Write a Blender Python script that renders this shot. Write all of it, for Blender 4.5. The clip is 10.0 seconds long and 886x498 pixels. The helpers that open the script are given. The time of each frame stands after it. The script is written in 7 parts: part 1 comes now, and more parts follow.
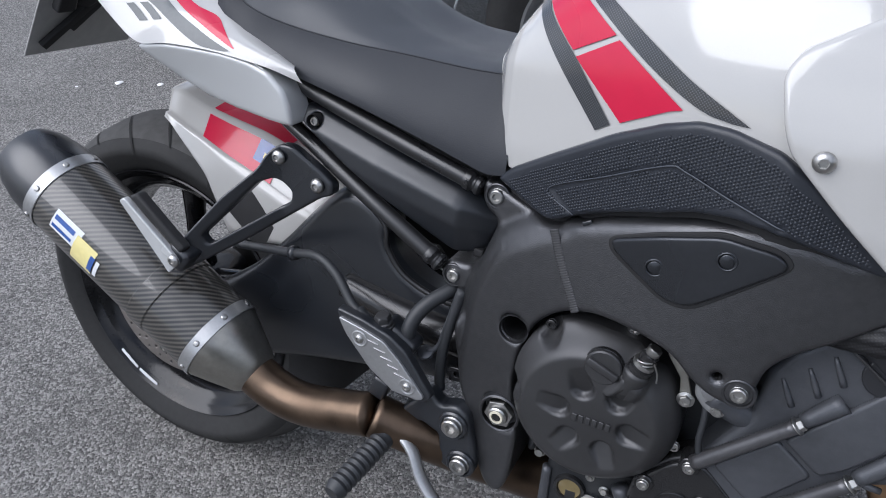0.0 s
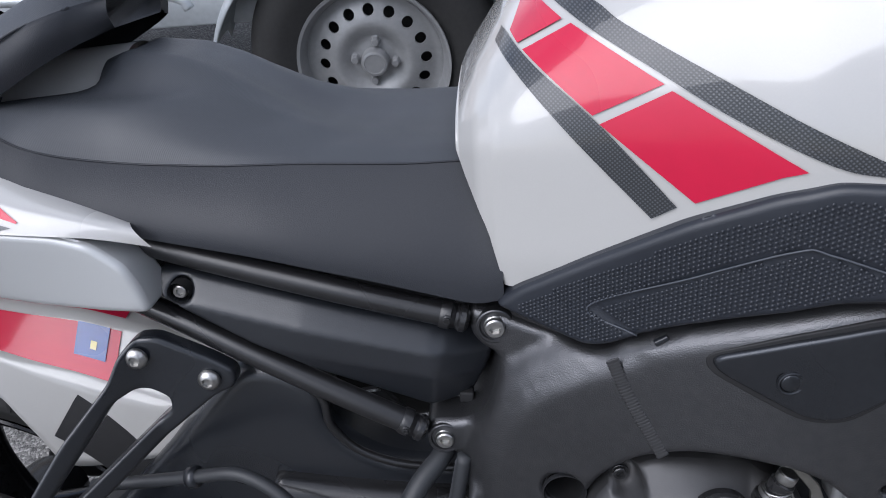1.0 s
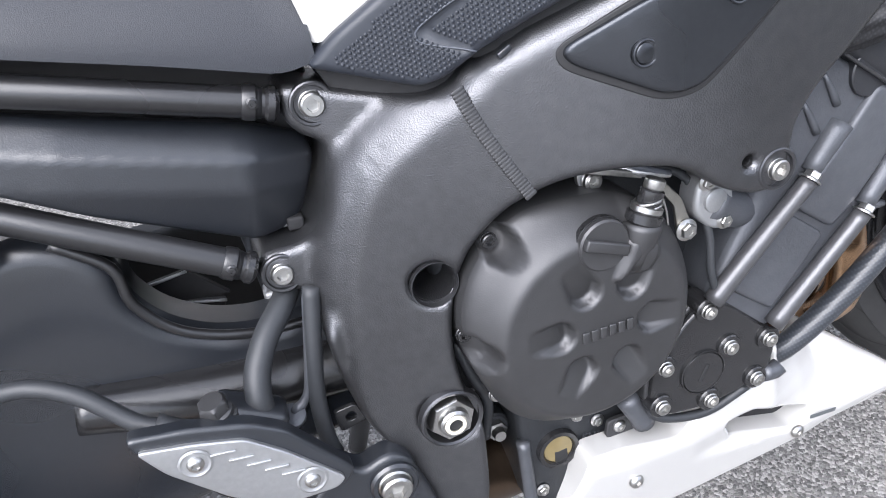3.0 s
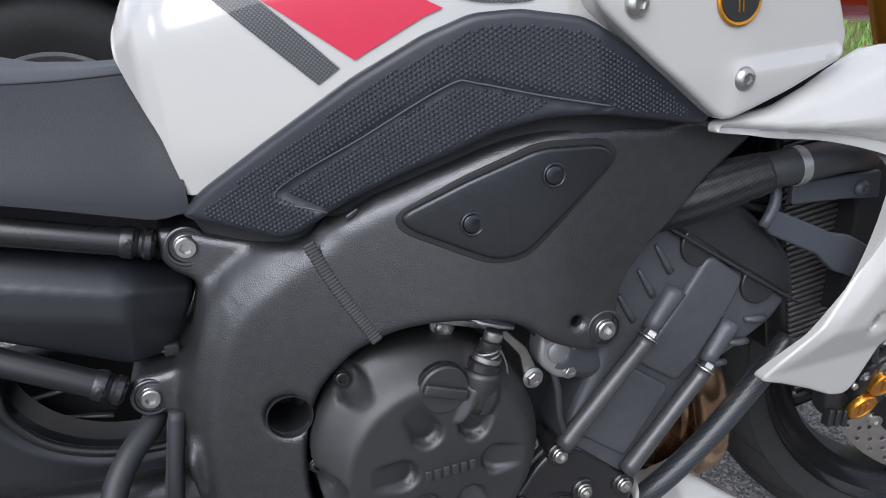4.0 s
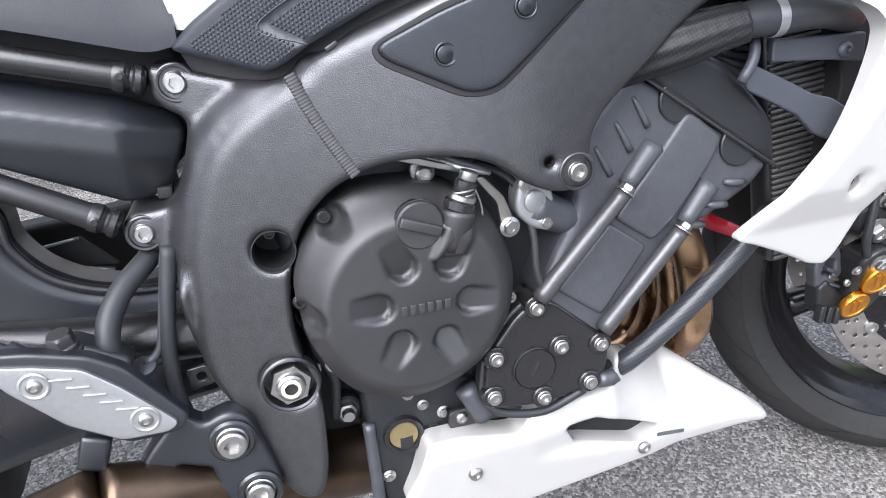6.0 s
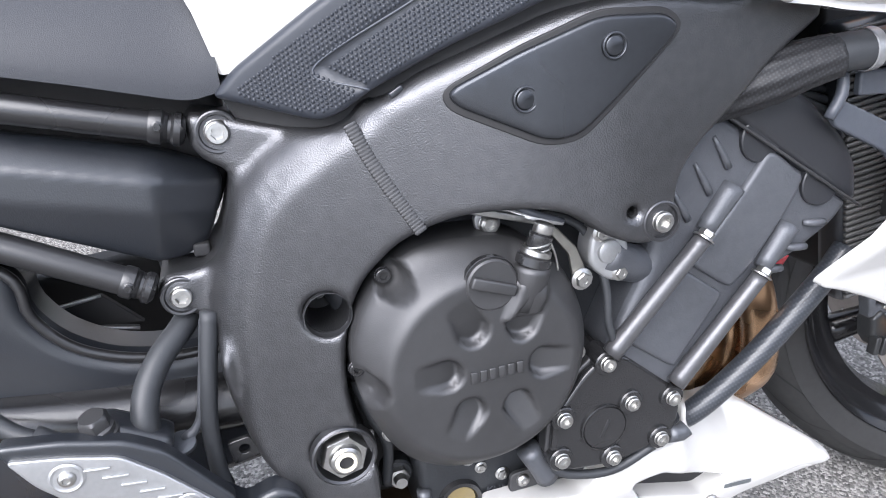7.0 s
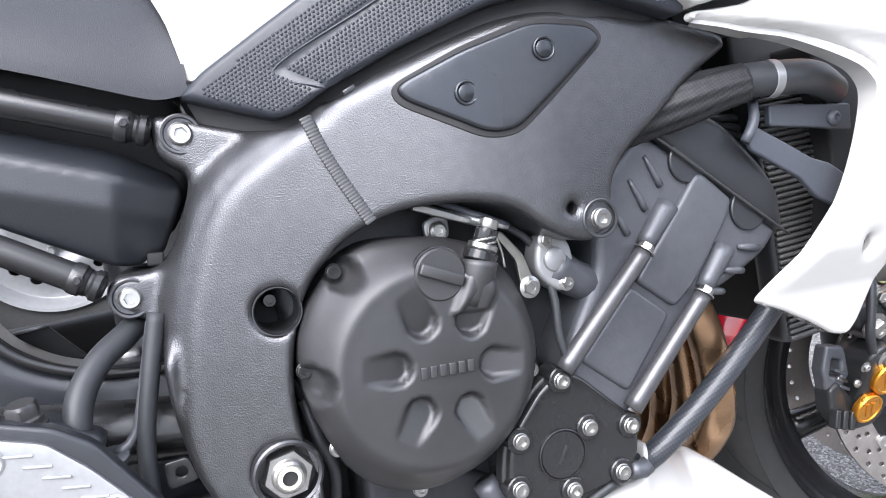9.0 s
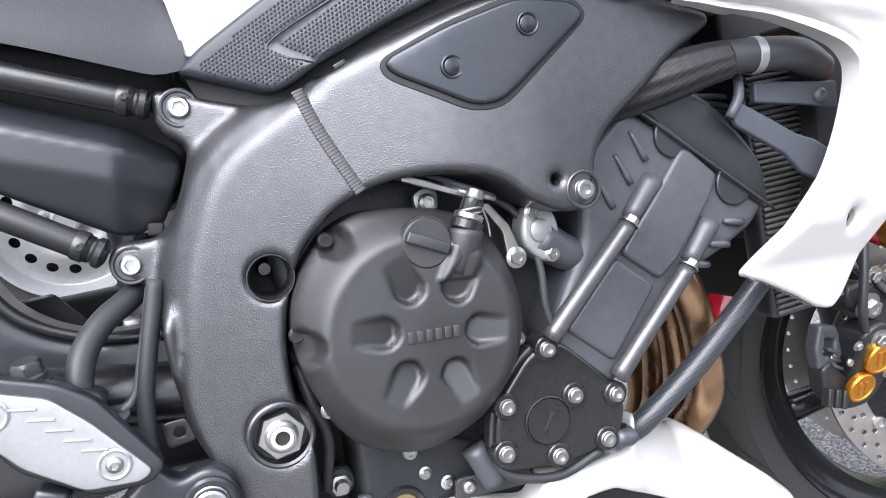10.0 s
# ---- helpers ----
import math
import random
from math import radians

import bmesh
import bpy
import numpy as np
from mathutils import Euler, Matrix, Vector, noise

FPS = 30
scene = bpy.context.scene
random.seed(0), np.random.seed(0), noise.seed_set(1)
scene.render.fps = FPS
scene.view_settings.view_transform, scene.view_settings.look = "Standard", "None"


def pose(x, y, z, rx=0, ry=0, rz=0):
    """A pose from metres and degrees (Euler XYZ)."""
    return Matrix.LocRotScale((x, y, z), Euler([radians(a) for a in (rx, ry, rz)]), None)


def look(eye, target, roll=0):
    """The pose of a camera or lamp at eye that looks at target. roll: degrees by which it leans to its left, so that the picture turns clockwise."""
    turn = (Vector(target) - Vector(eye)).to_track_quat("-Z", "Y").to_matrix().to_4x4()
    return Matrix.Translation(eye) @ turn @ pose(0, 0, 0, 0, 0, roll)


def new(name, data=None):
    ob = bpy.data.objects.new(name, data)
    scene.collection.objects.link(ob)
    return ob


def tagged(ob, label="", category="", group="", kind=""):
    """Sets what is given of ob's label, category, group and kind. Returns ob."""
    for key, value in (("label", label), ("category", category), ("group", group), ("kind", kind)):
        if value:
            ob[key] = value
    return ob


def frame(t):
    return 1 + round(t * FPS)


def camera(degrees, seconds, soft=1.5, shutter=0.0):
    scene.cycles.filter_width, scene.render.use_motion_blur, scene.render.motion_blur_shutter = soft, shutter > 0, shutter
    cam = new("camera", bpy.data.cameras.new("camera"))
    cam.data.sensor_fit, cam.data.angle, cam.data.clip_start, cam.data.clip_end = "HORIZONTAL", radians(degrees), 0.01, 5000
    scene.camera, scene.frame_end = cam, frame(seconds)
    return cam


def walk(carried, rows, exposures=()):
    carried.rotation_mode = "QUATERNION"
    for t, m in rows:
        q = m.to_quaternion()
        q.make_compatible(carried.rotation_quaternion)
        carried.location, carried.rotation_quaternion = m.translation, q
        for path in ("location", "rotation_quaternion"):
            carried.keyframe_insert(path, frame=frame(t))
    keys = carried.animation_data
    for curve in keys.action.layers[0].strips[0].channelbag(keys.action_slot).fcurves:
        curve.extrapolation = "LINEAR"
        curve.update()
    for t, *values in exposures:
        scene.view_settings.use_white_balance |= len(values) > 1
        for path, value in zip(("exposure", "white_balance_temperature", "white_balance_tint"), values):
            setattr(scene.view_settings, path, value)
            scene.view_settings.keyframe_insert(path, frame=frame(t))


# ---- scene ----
from mathutils.bvhtree import BVHTree
from mathutils.geometry import delaunay_2d_cdt as delaunay

cam = camera(63.1, 10.0, 1.0)
LEAN = pose(0, 0, 0.002, -12.0)  # the motorcycle leans on its side stand; its own parts are laid out upright
PATH = [
    (0, (0.804, -0.621, 1.097), (0.05, 0.795, -0.098), -2.4),
    (0.3, (0.718, -0.531, 1.088), (-0.031, 0.901, -0.09), -6.1),
    (0.5, (0.673, -0.485, 1.085), (-0.058, 0.958, -0.091), -8.6),
    (0.7, (0.63, -0.451, 1.079), (0.049, 1.044, -0.117), -7.7),
    (1, (0.562, -0.418, 1.063), (0.392, 1.162, -0.151), -6.4),
    (1.2, (0.53, -0.408, 1.054), (0.655, 1.158, -0.184), -6.8),
    (1.5, (0.528, -0.419, 1.037), (0.887, 1.1, -0.214), -7.6),
    (1.7, (0.526, -0.439, 1.021), (0.95, 1.053, -0.241), -7.4),
    (2, (0.515, -0.492, 1.001), (0.938, 0.995, -0.266), -7.7),
    (2.2, (0.498, -0.511, 0.996), (0.917, 0.98, -0.27), -7.6),
    (3.3, (0.511, -0.426, 0.864), (0.994, 1.09, -0.348), -4.0),
    (3.5, (0.537, -0.445, 0.876), (1.055, 1.137, -0.233), -2.4),
    (3.7, (0.565, -0.458, 0.903), (1.086, 1.158, -0.154), -2.1),
    (4, (0.587, -0.499, 0.928), (1.123, 1.15, -0.07), -1.8),
    (4.5, (0.64, -0.556, 0.926), (1.184, 1.104, -0.047), -2.0),
    (5, (0.649, -0.578, 0.89), (1.18, 1.084, -0.088), -2.2),
    (5.5, (0.627, -0.578, 0.861), (1.132, 1.081, -0.137), -1.9),
    (6, (0.601, -0.573, 0.852), (1.049, 1.063, -0.207), -2.1),
    (6.2, (0.591, -0.572, 0.858), (1.02, 1.071, -0.198), -2.3),
    (7.3, (0.552, -0.477, 0.862), (1.103, 1.123, -0.203), -2.9),
    (7.5, (0.55, -0.478, 0.845), (1.127, 1.106, -0.231), -3.2),
    (8, (0.558, -0.512, 0.8), (1.183, 1.159, -0.104), -3.0),
    (8.2, (0.556, -0.517, 0.791), (1.193, 1.199, -0.014), -2.6),
    (8.5, (0.537, -0.541, 0.764), (1.211, 1.249, 0.18), -1.8),
    (9, (0.544, -0.566, 0.736), (1.217, 1.237, 0.191), -1.5),
    (9.5, (0.558, -0.58, 0.726), (1.213, 1.23, 0.185), -1.4),
    (10, (0.555, -0.594, 0.721), (1.187, 1.222, 0.169), -1.7),
]
EXPOSURE = [(0, 0.4, 5800, 13), (0.7, 0.3, 5800, 14), (1.5, 0.55, 5850, 14), (2.2, 0.9, 5950, 14), (3.4, 1.9, 5950, 14), (3.7, 1.05, 5950, 14), (4.2, 0.55, 5950, 12), (4.8, 0.6, 6050, 12), (5.5, 1.53, 6000, 14), (6.2, 1.68, 6000, 14), (7.4, 1.88, 5950, 14), (8.2, 1.9, 5950, 14), (9.0, 1.92, 6000, 14), (10, 1.85, 6000, 14)]
walk(cam, [(t, look(eye, target, roll)) for t, eye, target, roll in PATH], EXPOSURE)

# ---- world and light ----
world = bpy.data.worlds.new("sky")
scene.world = world
world.use_nodes = True
wn, wl = world.node_tree.nodes, world.node_tree.links
wn.clear()
w_out, w_bg = wn.new("ShaderNodeOutputWorld"), wn.new("ShaderNodeBackground")
w_sky, w_noise, w_ramp, w_mix = wn.new("ShaderNodeTexSky"), wn.new("ShaderNodeTexNoise"), wn.new("ShaderNodeValToRGB"), wn.new("ShaderNodeMixRGB")
w_sky.sky_type, w_sky.sun_disc = "NISHITA", False
w_sky.sun_elevation, w_sky.sun_rotation = radians(49), radians(225)
w_sky.air_density, w_sky.dust_density = 1.0, 2.0
w_noise.inputs["Scale"].default_value, w_noise.inputs["Detail"].default_value = 2.6, 9.0
w_noise.inputs["Roughness"].default_value = 0.62
w_ramp.color_ramp.elements[0].position, w_ramp.color_ramp.elements[1].position = 0.37, 0.58
w_mix.inputs[2].default_value = (9.8, 9.9, 10.1, 1)  # cloud white, on the sky's own scale
wl.new(w_noise.outputs[0], w_ramp.inputs[0])
wl.new(w_ramp.outputs[0], w_mix.inputs[0])
wl.new(w_sky.outputs[0], w_mix.inputs[1])
wl.new(w_mix.outputs[0], w_bg.inputs[0])
w_bg.inputs[1].default_value = 0.09
wl.new(w_bg.outputs[0], w_out.inputs[0])

sun_data = bpy.data.lights.new("sun", "SUN")
sun_data.energy, sun_data.angle, sun_data.color = 2.1, radians(55), (1.0, 0.96, 0.9)
sun = new("sun", sun_data)
sun.matrix_world = look((-1.6, -1.6, 2.6), (0, 0, 0))


# ---- materials ----
def material(name, color, rough=0.5, metal=0.0, vary=0.15, grain=40.0, bump=0.0, bump_scale=300.0, coat=0.0, blotch=6.0,
             spec=0.5, rough_vary=0.1, kind="noise"):
    """A surface with a base colour, variation at two scales, and fine relief; sizes are per metre."""
    m = bpy.data.materials.new(name)
    m.use_nodes = True
    n, l = m.node_tree.nodes, m.node_tree.links
    b = n["Principled BSDF"]
    tc = n.new("ShaderNodeTexCoord")
    big, small, mix = n.new("ShaderNodeTexNoise"), n.new("ShaderNodeTexNoise"), n.new("ShaderNodeMath")
    big.inputs["Scale"].default_value, small.inputs["Scale"].default_value = blotch, grain
    small.inputs["Detail"].default_value = 6
    for t in (big, small):
        l.new(tc.outputs["Object"], t.inputs["Vector"])
    mix.operation = "ADD"
    l.new(big.outputs[0], mix.inputs[0])
    l.new(small.outputs[0], mix.inputs[1])
    ramp = n.new("ShaderNodeMapRange")
    ramp.inputs[1].default_value, ramp.inputs[2].default_value = 0.6, 1.4
    ramp.inputs[3].default_value, ramp.inputs[4].default_value = 1 - vary, 1 + vary
    l.new(mix.outputs[0], ramp.inputs[0])
    tint = n.new("ShaderNodeVectorMath")
    tint.operation = "SCALE"
    tint.inputs[0].default_value = color
    l.new(ramp.outputs[0], tint.inputs["Scale"])
    l.new(tint.outputs[0], b.inputs["Base Color"])
    rr = n.new("ShaderNodeMapRange")
    rr.inputs[1].default_value, rr.inputs[2].default_value = 0.3, 0.7
    rr.inputs[3].default_value, rr.inputs[4].default_value = max(0.02, rough - rough_vary), min(1, rough + rough_vary)
    l.new(big.outputs[0], rr.inputs[0])
    l.new(rr.outputs[0], b.inputs["Roughness"])
    b.inputs["Metallic"].default_value = metal
    b.inputs["Coat Weight"].default_value = coat
    b.inputs["Coat Roughness"].default_value = 0.07
    b.inputs["Specular IOR Level"].default_value = spec
    if bump:
        if kind == "cells":
            h = n.new("ShaderNodeTexVoronoi")
            h.feature = "SMOOTH_F1"
        else:
            h = n.new("ShaderNodeTexNoise")
            h.inputs["Detail"].default_value = 3
        h.inputs["Scale"].default_value = bump_scale
        l.new(tc.outputs["Object"], h.inputs["Vector"])
        bp = n.new("ShaderNodeBump")
        bp.inputs["Strength"].default_value, bp.inputs["Distance"].default_value = bump, 0.001
        l.new(h.outputs[0], bp.inputs["Height"])
        l.new(bp.outputs[0], b.inputs["Normal"])
    return m


def woven(name, dark, light, size, angle, coat, rough=0.3, metal=0.0):
    """Twill weave: two wave patterns across one another; size is the tow width in metres."""
    m = bpy.data.materials.new(name)
    m.use_nodes = True
    n, l = m.node_tree.nodes, m.node_tree.links
    b = n["Principled BSDF"]
    tc, mp = n.new("ShaderNodeTexCoord"), n.new("ShaderNodeMapping")
    mp.inputs["Rotation"].default_value = angle
    mp.inputs["Scale"].default_value = (1 / size, 1 / size, 1 / size)
    l.new(tc.outputs["Object"], mp.inputs["Vector"])
    waves = []
    for direction in ("X", "Z"):
        w = n.new("ShaderNodeTexWave")
        w.bands_direction = direction
        w.inputs["Scale"].default_value = 0.32
        w.inputs["Distortion"].default_value = 0.6
        l.new(mp.outputs[0], w.inputs["Vector"])
        waves.append(w)
    mul = n.new("ShaderNodeMath")
    mul.operation = "MULTIPLY"
    l.new(waves[0].outputs["Fac"], mul.inputs[0])
    l.new(waves[1].outputs["Fac"], mul.inputs[1])
    ramp = n.new("ShaderNodeMixRGB")
    ramp.inputs[1].default_value, ramp.inputs[2].default_value = (*dark, 1), (*light, 1)
    l.new(mul.outputs[0], ramp.inputs[0])
    l.new(ramp.outputs[0], b.inputs["Base Color"])
    b.inputs["Roughness"].default_value, b.inputs["Metallic"].default_value = rough, metal
    b.inputs["Coat Weight"].default_value = coat
    bp = n.new("ShaderNodeBump")
    bp.inputs["Strength"].default_value, bp.inputs["Distance"].default_value = 0.25, 0.0005
    l.new(mul.outputs[0], bp.inputs["Height"])
    l.new(bp.outputs[0], b.inputs["Normal"])
    return m


def twill_tube():
    """Carbon cloth wound round a tube: bands that climb round its own z axis, crossed by finer threads."""
    m = bpy.data.materials.new("carbon_fibre")
    m.use_nodes = True
    n, l = m.node_tree.nodes, m.node_tree.links
    b = n["Principled BSDF"]
    tc, sep = n.new("ShaderNodeTexCoord"), n.new("ShaderNodeSeparateXYZ")
    l.new(tc.outputs["Object"], sep.inputs[0])

    def math_node(op, a, b_):
        q = n.new("ShaderNodeMath")
        q.operation = op
        for k, v in ((0, a), (1, b_)):
            if isinstance(v, (int, float)):
                q.inputs[k].default_value = v
            elif v is not None:
                l.new(v, q.inputs[k])
        return q.outputs[0]
    turn = math_node("ARCTAN2", sep.outputs[1], sep.outputs[0])
    broad = math_node("SINE", math_node("ADD", math_node("MULTIPLY", turn, 44.0), math_node("MULTIPLY", sep.outputs[2], 730.0)), None)
    thin = math_node("SINE", math_node("ADD", math_node("MULTIPLY", turn, 88.0), math_node("MULTIPLY", sep.outputs[2], -1460.0)), None)
    both = math_node("ADD", math_node("MULTIPLY", broad, 0.75), math_node("MULTIPLY", thin, 0.22))
    rng = n.new("ShaderNodeMapRange")
    rng.inputs[1].default_value, rng.inputs[2].default_value = -0.45, 0.65
    l.new(both, rng.inputs[0])
    mix = n.new("ShaderNodeMixRGB")
    mix.inputs[1].default_value, mix.inputs[2].default_value = (0.012, 0.012, 0.012, 1), (0.095, 0.088, 0.076, 1)
    l.new(rng.outputs[0], mix.inputs[0])
    l.new(mix.outputs[0], b.inputs["Base Color"])
    b.inputs["Roughness"].default_value, b.inputs["Coat Weight"].default_value = 0.35, 0.7
    return m


WHITE = material("white_pearl_paint", (0.445, 0.439, 0.423), 0.22, 0.0, 0.02, 900, 0, 0, 1.0, 3)
SILVER = material("silver_white_paint", (0.46, 0.47, 0.47), 0.3, 0.15, 0.02, 900, 0, 0, 0.8, 3)
RED = material("red_gloss_vinyl", (0.50, 0.006, 0.042), 0.25, 0.0, 0.05, 60, 0, 0, 0.6, 4, 0.3)
RED_PAINT = material("red_gloss_paint", (0.55, 0.010, 0.03), 0.2, 0.0, 0.04, 300, 0, 0, 1.0, 4)
PLATE = material("grey_plate_back", (0.35, 0.35, 0.34), 0.35, 0.1, 0.15, 60, 0.05, 200)
GREY_VINYL = material("grey_vinyl", (0.07, 0.078, 0.082), 0.4, 0.0, 0.12, 200, 0, 0, 0.3)
CARBON_VINYL = woven("carbon_vinyl", (0.018, 0.02, 0.022), (0.085, 0.09, 0.10), 0.0020, (0, radians(45), 0), 0.6, 0.35)
CARBON = twill_tube()
FRAME = material("black_crackle_frame", (0.096, 0.097, 0.102), 0.36, 0.85, 0.15, 120, 0.28, 1050, 0, 5, 1.0, 0.04, "cells")
FRAME_SMOOTH = material("smooth_black_frame", (0.082, 0.083, 0.088), 0.36, 0.85, 0.12, 120, 0.06, 600, 0, 5, 1.0, 0.04)
TUBE = material("satin_black_tube", (0.014, 0.014, 0.015), 0.30, 0.1, 0.15, 200, 0.08, 700, spec=0.7)
PLASTIC = material("black_plastic", (0.014, 0.016, 0.020), 0.33, 0.05, 0.12, 200, 0.12, 900, spec=0.8)
# Matt black parts, and the shade coloured into holes and gaps
DARK = material("matt_black_and_shade", (0.012, 0.012, 0.013), 0.7, 0.0, 0.2, 100, 0.1, 300)
RUBBER = material("rubber_hose", (0.024, 0.026, 0.029), 0.5, 0.0, 0.15, 150, 0.1, 600)
PAD = material("rubber_tank_pad", (0.019, 0.022, 0.029), 0.38, 0.0, 0.12, 200, 0.12, 1200)
# Darker than the seat top: the shade on steep sides is in the colour
SEAT_SIDE = material("shaded_seat_vinyl", (0.020, 0.022, 0.027), 0.50, 0.0, 0.10, 500, 0.25, 1400, 0, 7, 0.38)
INSERT = material("smooth_black_insert", (0.046, 0.049, 0.055), 0.30, 0.7, 0.10, 200, 0.06, 1200)
ENGINE = material("black_engine_cover", (0.068, 0.068, 0.070), 0.50, 0.7, 0.10, 90, 0.10, 900, 0, 6, 0.6)
ENGINE_GLOSS = material("gloss_engine_cover", (0.02, 0.02, 0.021), 0.24, 0.2, 0.12, 90, 0.04, 500, 0.2)
RIB = material("worn_barrel_rib", (0.10, 0.10, 0.105), 0.34, 0.6, 0.2, 120, 0.15, 500)
SUMP = material("dark_sump_casting", (0.024, 0.026, 0.029), 0.45, 0.3, 0.2, 90, 0.3, 420, 0, 8)
COVER = material("black_cam_cover", (0.017, 0.018, 0.021), 0.42, 0.0, 0.12, 200, 0.12, 900, spec=0.6)
CAST = material("grey_cast_engine", (0.075, 0.079, 0.088), 0.42, 0.35, 0.18, 90, 0.25, 420, 0, 8)
STEEL = material("bolt_steel", (0.44, 0.435, 0.42), 0.36, 1.0, 0.18, 300, 0.05, 500)
ALU = material("brushed_aluminium", (0.43, 0.435, 0.44), 0.42, 0.85, 0.10, 250, 0.06, 800)
CHROME = material("chrome", (0.75, 0.76, 0.78), 0.10, 1.0, 0.05, 100)
GOLD = material("gold_anodised", (0.68, 0.30, 0.035), 0.30, 0.9, 0.12, 150, 0.03, 400)
BRONZE = material("heat_tinted_pipe", (0.115, 0.082, 0.058), 0.36, 0.95, 0.35, 40, 0.03, 300, 0, 14)
HEADER = material("straw_tinted_header", (0.42, 0.27, 0.16), 0.28, 0.95, 0.35, 40, 0.03, 300, 0, 14)
TITAN = material("titanium_cone", (0.33, 0.32, 0.29), 0.36, 0.95, 0.15, 120, 0.03, 300)
TYRE = material("tyre_rubber", (0.026, 0.026, 0.026), 0.7, 0.0, 0.2, 90, 0.2, 350, 0, 9, 0.25)
TREAD = material("dusty_tread", (0.062, 0.061, 0.060), 0.75, 0.0, 0.3, 60, 0.2, 400, 0, 9, 0.25)
GROOVE = material("tyre_groove", (0.008, 0.008, 0.008), 0.9)
RIM = material("gloss_black_rim", (0.010, 0.010, 0.011), 0.18, 0.0, 0.2, 100, 0, 0, 0.0, spec=0.35)
DISC = material("brake_disc_steel", (0.42, 0.39, 0.37), 0.34, 1.0, 0.12, 200, 0.06, 600)
BLACK_METAL = material("black_caliper", (0.020, 0.021, 0.022), 0.38, 0.1, 0.2, 150, 0.12, 500)
FIN = material("radiator_fins", (0.09, 0.09, 0.09), 0.5, 0.4, 0.2, 300)
GREY_CAST = material("pale_cast_alloy", (0.33, 0.335, 0.34), 0.45, 0.7, 0.15, 120, 0.15, 500)
STRAP = material("grey_bracket", (0.055, 0.061, 0.074), 0.5, 0.0, 0.12, 200, 0.1, 600)
GLASS_OIL = material("oil_sight_glass", (0.17, 0.13, 0.055), 0.08, 0.0, 0.25, 60, 0, 0, 1.0)
BEIGE = material("cream_insert", (0.62, 0.58, 0.46), 0.5, 0.0, 0.1, 200)
BLUE = material("blue_print", (0.03, 0.09, 0.32), 0.3, 0.0, 0.1, 100, 0, 0, 0.6)
YELLOW = material("yellow_print", (0.75, 0.66, 0.28), 0.3, 0.0, 0.1, 100, 0, 0, 0.6)
PRINT_WHITE = material("white_print", (0.72, 0.74, 0.76), 0.3, 0.0, 0.05, 100, 0, 0, 0.6)


def ribbed_seat():
    """Seat top cloth: fine ribs in the grain of the vinyl."""
    m = material("ribbed_seat_vinyl", (0.042, 0.046, 0.053), 0.52, 0.0, 0.08, 500, 0, 0, 0, 7)
    n, l = m.node_tree.nodes, m.node_tree.links
    tc, mp, w, bp = (n.new("ShaderNodeTexCoord"), n.new("ShaderNodeMapping"), n.new("ShaderNodeTexWave"), n.new("ShaderNodeBump"))
    mp.inputs["Rotation"].default_value = (0, 0, radians(35))
    w.inputs["Scale"].default_value = 260
    w.inputs["Distortion"].default_value = 0.4
    l.new(tc.outputs["Object"], mp.inputs["Vector"])
    l.new(mp.outputs[0], w.inputs["Vector"])
    bp.inputs["Strength"].default_value, bp.inputs["Distance"].default_value = 0.14, 0.0006
    l.new(w.outputs["Fac"], bp.inputs["Height"])
    l.new(bp.outputs[0], n["Principled BSDF"].inputs["Normal"])
    return m


SEAT_TOP = ribbed_seat()


# ---- building helpers ----
def mesh(name, verts, faces, smooth=True):
    me = bpy.data.meshes.new(name)
    me.from_pydata([tuple(map(float, v)) for v in verts], [], [tuple(map(int, q)) for q in faces])
    me.polygons.foreach_set("use_smooth", [smooth] * len(me.polygons))
    me.update()
    return me


def part(name, me, mat, parent, label="", m=None, kind=""):
    """Links a mesh (or a bmesh) as one object under a thing or a part."""
    if isinstance(me, bmesh.types.BMesh):
        bm, me = me, bpy.data.meshes.new(name)
        bm.to_mesh(me)
        bm.free()
    if mat is not None and not me.materials:
        me.materials.append(mat)
    ob = new(name, me)
    ob.parent = parent
    if m is not None:
        ob.matrix_basis = m
    return tagged(ob, label=label, kind=kind)


def curve(points, step=0.006, closed=False):
    """A Catmull-Rom curve through the points, resampled at an even step. Works in two and three dimensions."""
    p = np.array(points, float)
    n = len(p)
    out = []
    for i in range(n if closed else n - 1):
        if closed:
            a, b, c, d = p[(i - 1) % n], p[i], p[(i + 1) % n], p[(i + 2) % n]
        else:
            b, c = p[i], p[i + 1]
            a = p[i - 1] if i else 2 * b - c
            d = p[i + 2] if i + 2 < n else 2 * c - b
        k = max(1, int(np.ceil(np.linalg.norm(c - b) / step)))
        for t in np.arange(k) / k:
            out.append(0.5 * (2 * b + (c - a) * t + (2 * a - 5 * b + 4 * c - d) * t**2 + (3 * b - a - 3 * c + d) * t**3))
    if not closed:
        out.append(p[-1])
    return np.array(out)


